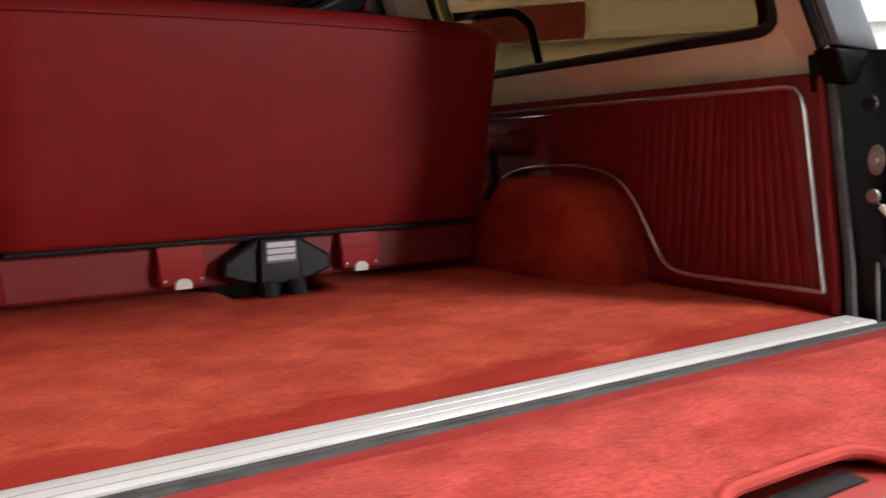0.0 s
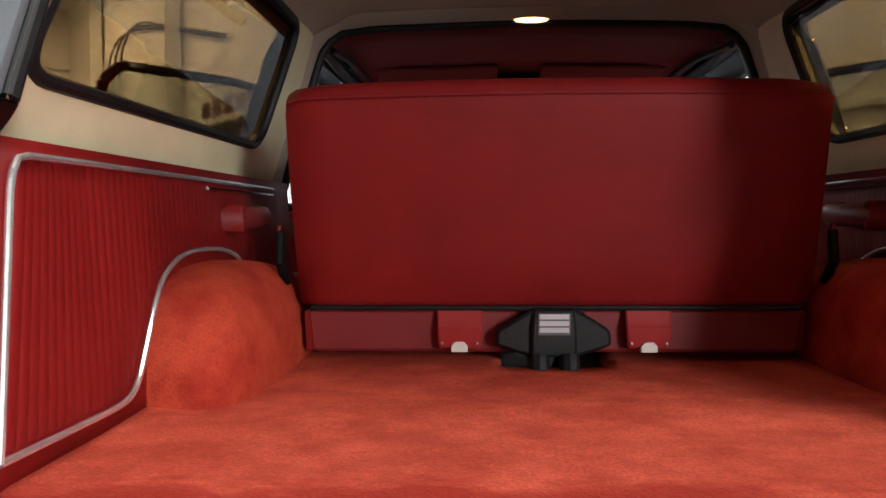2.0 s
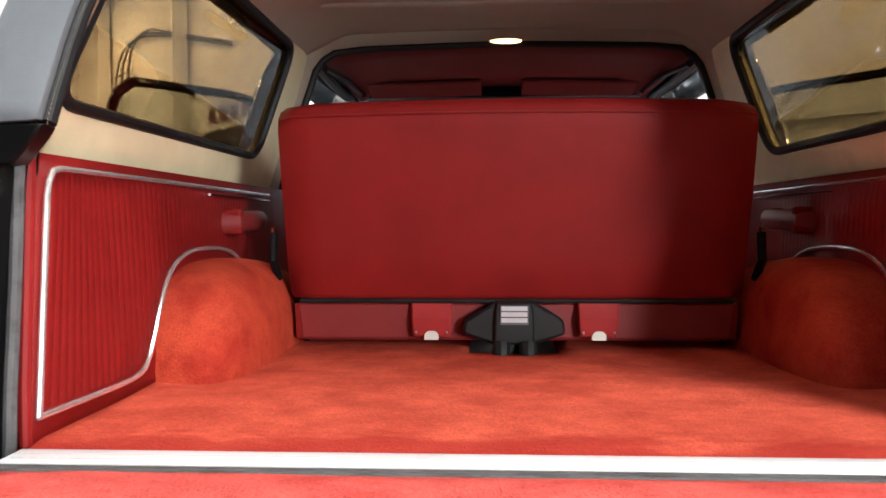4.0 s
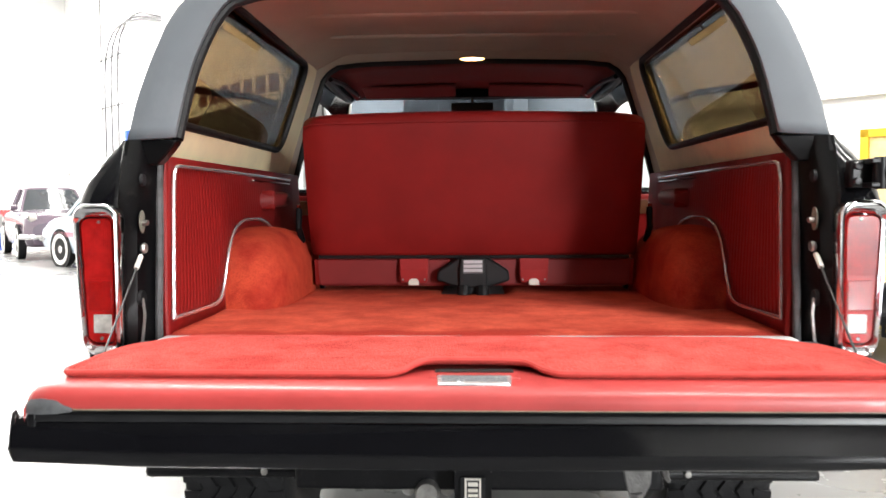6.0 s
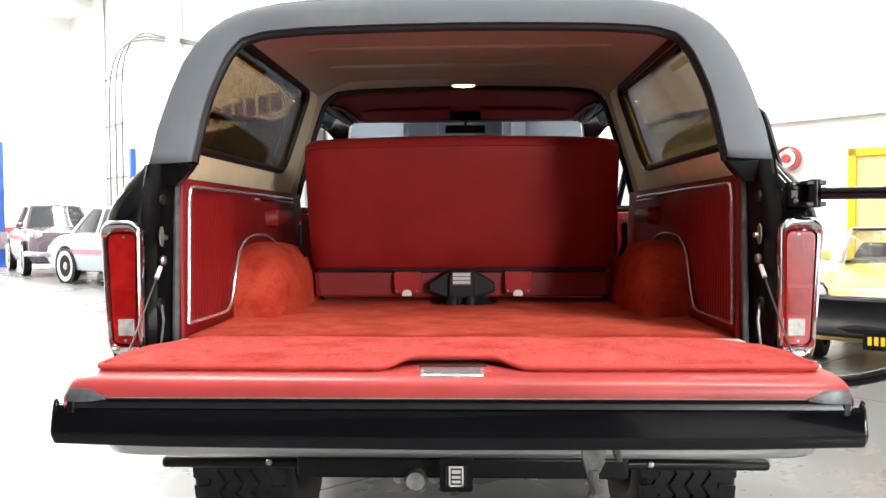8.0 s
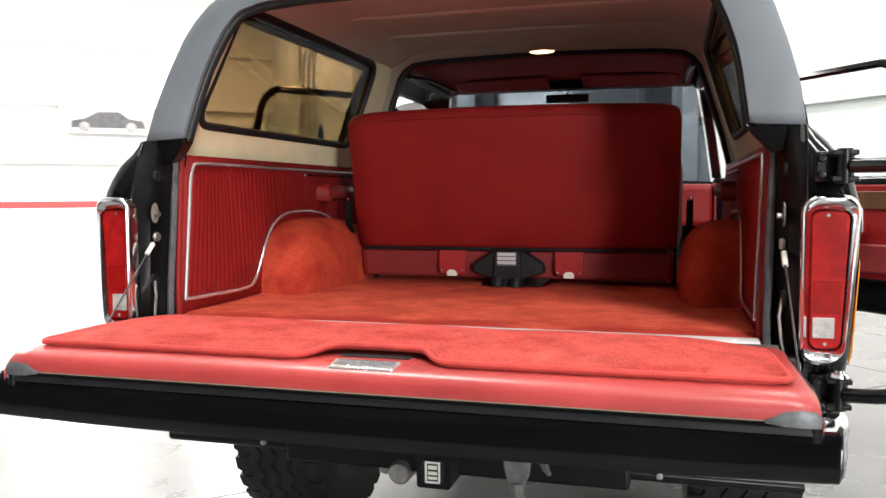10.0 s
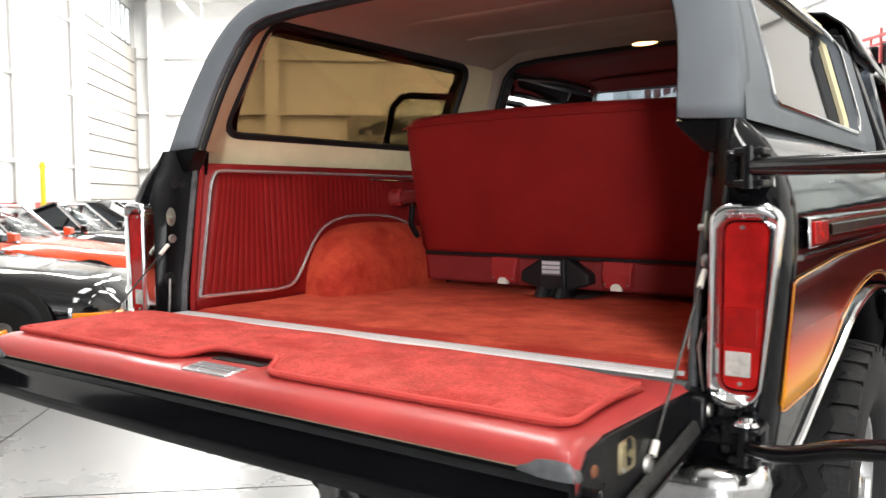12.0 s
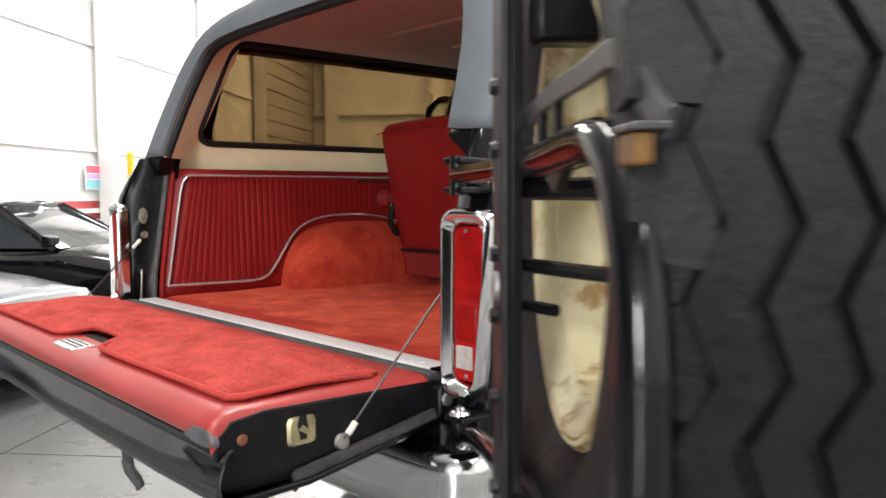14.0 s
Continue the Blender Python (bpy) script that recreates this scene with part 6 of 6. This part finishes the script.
pm = Matrix.Translation(arm(PD, 0, 0)) @ pose(0, 0, 0, 0, 0, ang)
sg = 1.0 if (pm.to_3x3() @ V(0, -1, 0)).dot(AN) > 0 else -1.0
POSTBLACK = mat("satin_dark_steel", (0.016, 0.016, 0.017), 0.45, var=0.4, scale=18, bump=0.1, bscale=60, spec=0.4)
post = part("carrier_post", boxm(-0.033, 0.033, -0.022 * sg - 0.004, -0.022 * sg + 0.004, 0.70, 1.85, pm), POSTBLACK, ca, "black upright channel", bevel=0.003)
for x0 in (-0.033, 0.027):
    part("post_flange", boxm(x0, x0 + 0.006, min(-0.018 * sg, -0.006 * sg), max(-0.018 * sg, -0.006 * sg), 0.70, 1.85, pm), BLACKSAT, post, bevel=0.002)
for zz in (1.60, 1.42, 1.36, 1.26, 1.20, 1.12, 1.03):
    part("post_bolt", lathe([(0.0, 0.008), (0.007, 0.007), (0.009, 0.0)], pm @ pose(0.0, -0.026 * sg, zz, 0, 0, -90 * sg), 8), BLACKSAT, post)
part("post_reflector", lathe([(0.0, 0.006), (0.014, 0.004), (0.016, 0.0)], pm @ pose(0.0, -0.026 * sg, 1.228, 0, 0, -90 * sg), 14), STEEL, post)
for zz, ln, hh in ((1.322, 0.17, 0.010), (1.250, 0.17, 0.007), (1.211, 0.05, 0.006)):
    part("carrier_strap", tubem([pm @ V(0.01, 0.0, zz), pm @ V(ln, 0.42 * ln, zz)], hh, 8, flat=1.0), BLACKSAT, ca, "black flat strap")
part("strap_end", tubem([pm @ V(0.15, 0.063, 1.324), pm @ V(0.168, 0.071, 1.320), pm @ V(0.175, 0.074, 1.305), pm @ V(0.175, 0.074, 1.268), pm @ V(0.168, 0.071, 1.252), pm @ V(0.15, 0.063, 1.249)], 0.010, 8), BLACKSAT, ca)
STRAPGREY = mat("dark_grey_strap_paint", (0.045, 0.046, 0.05), 0.35, var=0.3, scale=25, bump=0.06, bscale=70)
brace = [arm(0.74, 0.0, 1.385), arm(0.80, 0, 1.394), arm(0.88, 0, 1.398), arm(0.97, 0, 1.398), arm(1.025, 0, 1.402), arm(1.058, 0, 1.388), arm(1.088, 0, 1.364), arm(1.118, 0, 1.351)]
bp2 = curve2(brace, 40, 3)
rows = []
for i, p in enumerate(bp2):
    d = (bp2[min(i + 1, 39)] - bp2[max(i - 1, 0)]).normalized()
    q = d.cross(AN).normalized()
    rows.append([p + q * a + AN * b for a, b in ((0.009, -0.003), (0.009, 0.003), (-0.009, 0.003), (-0.009, -0.003))])
part("carrier_brace", loft(rows), STRAPGREY, ca, "dark grey flat steel brace", bevel=0.0015)
for d0 in (0.805, 0.865):
    part("brace_clip", loft([[arm(d0 + dx, n2, z) for dx, n2 in ((-0.007, -0.004), (0.007, -0.004), (0.007, 0.003), (-0.007, 0.003))] for z in (1.355, 1.392)]), BLACKSAT, ca, bevel=0.001)
part("tube_gusset", loft([[arm(dd, n2, z) for dd, z in ((0.83, 1.338), (0.905, 1.338), (0.875, 1.318))] for n2 in (-0.005, 0.004)]), BLACKSAT, ca)
part("wheel_clamp", loft([[arm(dd, n2, z) for dd, z in ((0.742, 1.452), (0.780, 1.452), (0.780, 1.50), (0.742, 1.50))] for n2 in (-0.06, 0.0)]), BLACKSAT, ca, "black wheel clamp block", bevel=0.006)
part("side_reflector", loft([[arm(1.098 + dx, 0.010 + dn, z) for dx, dn in ((0, 0), (0.028, 0), (0.028, 0.010), (0, 0.010))] for z in (1.331, 1.347)]), mat("dull_amber", (0.20, 0.095, 0.02), 0.4, var=0.3, scale=60), ca, "amber reflector", bevel=0.002)
part("reflector_tab", loft([[arm(1.092 + dx, 0.004 + dn, z) for dx, dn in ((0, 0), (0.040, 0), (0.040, 0.018), (0, 0.018))] for z in (1.347, 1.351)]), STRAPGREY, ca, bevel=0.001)
SC = V(1.566, -0.394, 1.303)
spin = 49.1
wheel(truck, Matrix.Translation(SC) @ pose(0, 0, 0, 0, 0, spin), R=0.368, W=0.25, rim=0.212, rimmat=RIMCREAM, back_open=True, name="spare_wheel")


# ---------------------------------------------------------------- parked cars
WWALL = mat("whitewall_rubber", (0.7, 0.7, 0.68), 0.6)
CARGLASS = mat("dark_car_glass", (0.03, 0.035, 0.04), 0.05, var=0.1, coat=0.6)


def paint(name, c, rough=0.18):
    return mat(name, c, rough, var=0.06, scale=2, coat=0.25)


def ring(x, w, zb, zt, sq=0.5):
    """One cross-section of a car body, closed."""
    half = [(0.0, zt + 0.012), (0.55 * w, zt + 0.004), (0.84 * w, zt - 0.03), (0.96 * w, zt - 0.10), (w, zb + (zt - zb) * sq), (0.985 * w, zb + (zt - zb) * 0.25), (0.93 * w, zb + 0.03), (0.82 * w, zb), (0.0, zb)]
    return [V(x, y, z) for y, z in half] + [V(x, -y, z) for y, z in reversed(half[1:-1])]


def parked_car(label, at, body, sections, house, axles, wr=0.31, tw=0.19, roof=True, roofmat=None, bumper=CHROME, whitewall=False, signal=None, lamps="round", stripe=None, plate=None, group="parked cars", rubber_nose=False):
    c = thing("parked_car", label, "car", at, group)
    rows = []
    for a, b in zip(sections, sections[1:]):
        for i in range(4):
            f = i / 4
            f2 = f * f * (3 - 2 * f) * 0.5 + f * 0.5
            rows.append(ring(*[p + (q - p) * (f if k2 == 0 else f2) for k2, (p, q) in enumerate(zip(a, b))]))
    rows.append(ring(*sections[-1]))
    part("body", loft(rows), body, c, sharp=45)
    W = max(q[1] for q in sections)
    # glasshouse: windscreen base, roof front, roof rear, backlight base
    (xa, za), (xb1, zb1), (xc, zc), (xd, zd), wb, wt = house
    if roof:
        low = [V(xa, 0, za), V(xa - 0.12, wb * 0.93, za), V((xa + xd) / 2, wb, (za + zd) / 2), V(xd + 0.12, wb * 0.9, zd), V(xd, 0, zd)]
        top = [V(xb1, 0, zb1), V(xb1 - 0.08, wt * 0.9, zb1 - 0.01), V((xb1 + xc) / 2, wt, zb1 - 0.01), V(xc + 0.06, wt * 0.9, zc - 0.01), V(xc, 0, zc)]
        full = lambda h: h + [V(p.x, -p.y, p.z) for p in reversed(h[1:-1])]
        part("glasshouse", loft([full(low), full(top)]), CARGLASS, c, "dark glass", sharp=30)
        up_ = [V(p.x * 0.97 + 0.03 * (xb1 + xc) / 2, p.y * 0.8, p.z + 0.045) for p in top]
        part("roof", loft([full([p + V(0, 0, -0.02) for p in top]), full([V(p.x, p.y * 1.01, p.z + 0.01) for p in top]), full(up_)]), roofmat or body, c, sharp=50)
        for s in (-1, 1):
            for i, r in ((1, 0.035), (2, 0.03), (3, 0.05)):
                p, q = low[i], top[i]
                part("pillar", tubem([V(p.x, s * p.y, p.z - 0.02), V(q.x, s * q.y, q.z)], r, 6), roofmat or body, c)
    else:
        for s in (-1, 1):
            part("screen_pillar", tubem([V(xa - 0.1, s * wb * 0.9, za), V(xb1, s * wt * 0.95, zb1)], 0.022, 6), CHROME, c)
        part("screen_frame", tubem([V(xb1, -wt * 0.95, zb1), V(xb1 + 0.05, 0, zb1 + 0.01), V(xb1, wt * 0.95, zb1)], 0.02, 6), CHROME, c)
        bm = bmesh.new()
        surface(bm, [[V(xa - 0.1, s * wb * 0.9, za) for s in (-1, 1)], [V(xb1, s * wt * 0.95, zb1) for s in (-1, 1)]])
        part("windscreen", bm, CLEAR, c, solid=0.005).visible_shadow = False
        for s in (-1, 1):
            part("car_seat", loft([[V(xb1 - 0.55 + dx, s * 0.36 + sy * w, z) for dx, sy in ((0, -1), (0, 1), (-0.14, 1), (-0.14, -1))] for z, w in ((za - 0.12, 0.22), (za + 0.05, 0.23), (za + 0.18, 0.15))]), BLACKSAT, c, bevel=0.03)
        part("cockpit", loft([[V(x, y, z) for x, y in ((xa - 0.15, -wb * 0.85), (xa - 0.15, wb * 0.85), (xd, wb * 0.8), (xd, -wb * 0.8))] for z in (za - 0.05, za + 0.028)]), BLACKSAT, c, bevel=0.02)
    for xw in axles:
        for s in (-1, 1):
            # flat black disc paints the shade of the wheel arch on the body side
            part("arch_shade_disc", lathe([(0.0, 0.0), (wr + 0.055, 0.0), (wr + 0.05, -0.02)], pose(xw, s * (W + 0.001), wr + 0.01, 0, 0, 90 * s), 24), DARK, c)
            w = new("wheel")
            w.parent = c
            w.matrix_local = pose(xw, s * (W - tw / 2 + 0.012), wr, 0, 0, 90 * s)
            h = tw / 2
            ty = part("tyre", lathe([(wr * 0.62, -h * 0.8), (wr * 0.8, -h), (wr * 0.96, -h * 0.9), (wr, -h * 0.6), (wr, h * 0.6), (wr * 0.96, h * 0.9), (wr * 0.8, h), (wr * 0.62, h * 0.8)], Matrix.Identity(4), 28), TYRE, w)
            if whitewall:
                part("whitewall", lathe([(wr * 0.64, h * 0.9), (wr * 0.70, h * 1.02), (wr * 0.88, h * 1.02), (wr * 0.9, h * 0.9)], Matrix.Identity(4), 28), WWALL, w)
            part("rim", lathe([(wr * 0.64, h * 0.86), (wr * 0.58, h * 0.5), (wr * 0.3, h * 0.45), (wr * 0.22, h * 0.9), (0.0, h * 0.95)], Matrix.Identity(4), 20), STEEL if not whitewall else CHROME, w)
    xn = sections[0][0]
    wn2, zb2, zt2 = sections[1][1], sections[0][2], sections[0][3]
    zm = (zb2 + zt2) / 2
    bpth = [(xn - 0.35, -W * 0.97, zm - 0.06), (xn - 0.08, -wn2 * 0.92, zm - 0.06), (xn + 0.05, -wn2 * 0.5, zm - 0.06), (xn + 0.06, 0, zm - 0.06), (xn + 0.05, wn2 * 0.5, zm - 0.06), (xn - 0.08, wn2 * 0.92, zm - 0.06), (xn - 0.35, W * 0.97, zm - 0.06)]
    part("front_bumper", tubem(curve2(bpth, 24, 2), 0.07, 8, flat=1.0), bumper, c)
    if rubber_nose:
        part("nose_bumper", loft([[V(x, y, z) for x, y in ((xn - 0.30, -W * 1.0), (xn + 0.02, -W * 0.88), (xn + 0.10, -W * 0.5), (xn + 0.12, 0), (xn + 0.10, W * 0.5), (xn + 0.02, W * 0.88), (xn - 0.30, W * 1.0))] for z in (0.30, 0.33, 0.60, 0.64)]), BLACKSAT, c, "black rubber nose bumper", bevel=0.03)
    xt = sections[-1][0]
    part("rear_bumper", tubem(curve2([(xt + 0.35, -W * 0.95, zm), (xt - 0.02, -W * 0.75, zm), (xt - 0.05, 0, zm), (xt - 0.02, W * 0.75, zm), (xt + 0.35, W * 0.95, zm)], 20, 2), 0.06, 8), bumper, c)
    for s in (-1, 1):
        if lamps == "round":
            hx, hy, hz2 = sections[1][0] + 0.06, s * wn2 * 0.80, sections[1][3] - 0.07
            hl = part("headlamp", lathe([(0.0, 0.06), (0.06, 0.05), (0.085, 0.03), (0.095, 0.0), (0.095, -0.12)], pose(hx, hy, hz2), 16), CLEARLENS, c, "round headlamp")
            part("lamp_ring", lathe([(0.085, 0.035), (0.10, 0.03), (0.105, 0.0)], pose(hx, hy, hz2), 16), CHROME, hl)
        if signal:
            part("signal_lamp", boxm(xn - 0.30, xn + 0.02, min(s * wn2 * 0.70, s * wn2 * 1.02), max(s * wn2 * 0.70, s * wn2 * 1.02), zm + 0.015, zm + 0.06), signal, c, "amber signal lamp", bevel=0.01)
        if stripe:
            part("side_stripe", boxm(-1.6, 1.9, min(s * (W + 0.001), s * (W - 0.03)), max(s * (W + 0.004), s * (W - 0.03)), 0.62, 0.72), stripe, c)
        part("side_mirror", loft([[V(xa - 0.12 + dx, s * (wb + 0.02 + dy), za + 0.02 + dz) for dx, dz in ((0, 0), (0.08, 0.02), (0.08, 0.09), (0, 0.11))] for dy in (0.0, 0.16)]), body, c, bevel=0.01)
    part("grille", boxm(xn - 0.05, xn + 0.02, -wn2 * 0.45, wn2 * 0.45, zm + 0.03, zm + 0.10), BLACKSAT, c, bevel=0.01)
    if plate:
        pl = part("number_plate", boxm(xn + 0.125, xn + 0.137, -0.17, 0.17, zm - 0.22, zm - 0.07), plate[0], c, "dark number plate with yellow bars", bevel=0.004)
        for i in range(6):
            part("plate_bar", boxm(xn + 0.136, xn + 0.1395, -0.135 + 0.047 * i, -0.105 + 0.047 * i, zm - 0.18, zm - 0.11), plate[1], pl)
    return c


COUPE = [(2.10, 0.60, 0.22, 0.52), (1.92, 0.78, 0.19, 0.66), (1.30, 0.84, 0.17, 0.76), (0.62, 0.86, 0.17, 0.86), (-0.7, 0.87, 0.17, 0.88), (-1.55, 0.84, 0.19, 0.86), (-2.02, 0.72, 0.26, 0.78), (-2.12, 0.6, 0.33, 0.62)]
COUPEH = ((0.72, 0.86), (0.02, 1.235), (-0.75, 1.23), (-1.75, 0.86), 0.74, 0.56)
RAGH = ((0.66, 0.84), (0.16, 1.22), (-0.7, 1.2), (-1.2, 0.84), 0.72, 0.58)
SEDAN = [(2.45, 0.72, 0.32, 0.80), (2.25, 0.86, 0.28, 0.98), (1.4, 0.92, 0.26, 1.06), (0.8, 0.93, 0.26, 1.08), (-0.9, 0.94, 0.26, 1.08), (-1.9, 0.90, 0.28, 1.02), (-2.45, 0.78, 0.34, 0.85), (-2.55, 0.7, 0.4, 0.7)]
SEDANH = ((0.95, 1.06), (0.35, 1.56), (-0.95, 1.56), (-1.55, 1.05), 0.80, 0.62)
ROAD = [(1.95, 0.58, 0.28, 0.60), (1.80, 0.70, 0.24, 0.72), (1.2, 0.75, 0.2, 0.80), (0.5, 0.76, 0.18, 0.84), (-0.8, 0.76, 0.18, 0.84), (-1.5, 0.74, 0.22, 0.82), (-1.9, 0.66, 0.3, 0.72)]
ROADH = ((0.62, 0.84), (0.25, 1.17), (-0.6, 1.15), (-1.0, 0.84), 0.66, 0.56)


def nose(u, v, turn):
    """Pose from the place of the nose in the hall and the heading."""
    return ROOM @ pose(u, v, 0, 0, 0, turn) @ pose(-2.1, 0, 0)


BLK, ORG, WHT, GRA = paint("car_black", (0.004, 0.004, 0.005), 0.08), paint("car_orange_red", (0.65, 0.07, 0.02)), paint("car_white", (0.75, 0.75, 0.74)), paint("car_silver_grey", (0.22, 0.23, 0.25))
parked_car("black wedge-nosed sports coupe with amber signal lamps", nose(-1.85, 5.25, 0), BLK, COUPE, COUPEH, (1.33, -1.15), signal=AMBER, lamps="", bumper=BLACKSAT)
parked_car("orange-red open sports car with chrome round headlamps", nose(-1.9, 7.5, 0), ORG, COUPE, RAGH, (1.33, -1.15), roof=False, bumper=ORG)
parked_car("black open sports car with amber signal lamps", nose(-1.9, 9.75, 0), BLK, COUPE, RAGH, (1.33, -1.15), roof=False, signal=AMBER, bumper=BLACKSAT)
parked_car("black sports coupe with amber signal lamps", nose(-1.9, 12.1, 0), BLK, COUPE, COUPEH, (1.33, -1.15), signal=AMBER, bumper=BLACKSAT)
parked_car("white sports coupe in the parked row", nose(-1.9, 14.5, 0), WHT, COUPE, COUPEH, (1.33, -1.15))
parked_car("white open sports car in the parked row", nose(-1.9, 16.9, 0), WHT, COUPE, RAGH, (1.33, -1.15), roof=False, signal=AMBER)
parked_car("dark grey low sports coupe with orange corner lamps", nose(-2.35, 2.95, 0), GRA, COUPE, COUPEH, (1.33, -1.15), signal=AMBER, lamps="", bumper=BLACKSAT)
parked_car("dark plum nineteen-fifties sedan with whitewall tyres and chrome bumper", ROOM @ pose(4.35, 21.1, 0, 0, 0, -96) @ Matrix.Scale(1.07, 4, V(0, 0, 1)), paint("car_plum", (0.10, 0.075, 0.10)), SEDAN, SEDANH, (1.55, -1.35), wr=0.36, whitewall=True, group="fifties cars")
parked_car("pale blue nineteen-fifties car with pink side stripe and whitewalls", ROOM @ pose(4.55, 15.26, 0, 0, 0, -78), paint("car_pale_blue", (0.5, 0.58, 0.66)), SEDAN, SEDANH, (1.55, -1.35), wr=0.36, whitewall=True, roofmat=paint("car_pale_roof", (0.6, 0.7, 0.75)), stripe=mat("pink_stripe", (0.55, 0.22, 0.28), 0.3), group="fifties cars")
parked_car("yellow open roadster with black rubber bumper and dark number plate", ROOM @ pose(7.42, 1.57, 0, 0, 0, -165), paint("car_yellow", (0.75, 0.52, 0.12)), ROAD, ROADH, (1.2, -1.1), wr=0.29, roof=False, bumper=BLACKSAT, plate=(BLACKSAT, YEL), rubber_nose=True)

# ---------------------------------------------------------------- floor slabs
pitch = 6.46
k2 = 0
for iu in range(-4, 3):
    for iv in range(-3, 7):
        u0, u1 = -1.91 + pitch * iu, -1.91 + pitch * (iu + 1)
        v0, v1 = 1.69 + pitch * iv, 1.69 + pitch * (iv + 1)
        u0, u1, v0, v1 = max(u0, RUX), min(u1, RU1), max(v0, RV0), min(v1, RV1)
        if u1 - u0 < 0.2 or v1 - v0 < 0.2:
            continue
        g = 0.006
        part("floor_slab", boxm(u0 + g, u1 - g, v0 + g, v1 - g, -0.0065, 0.0), CONCRETE, floor)
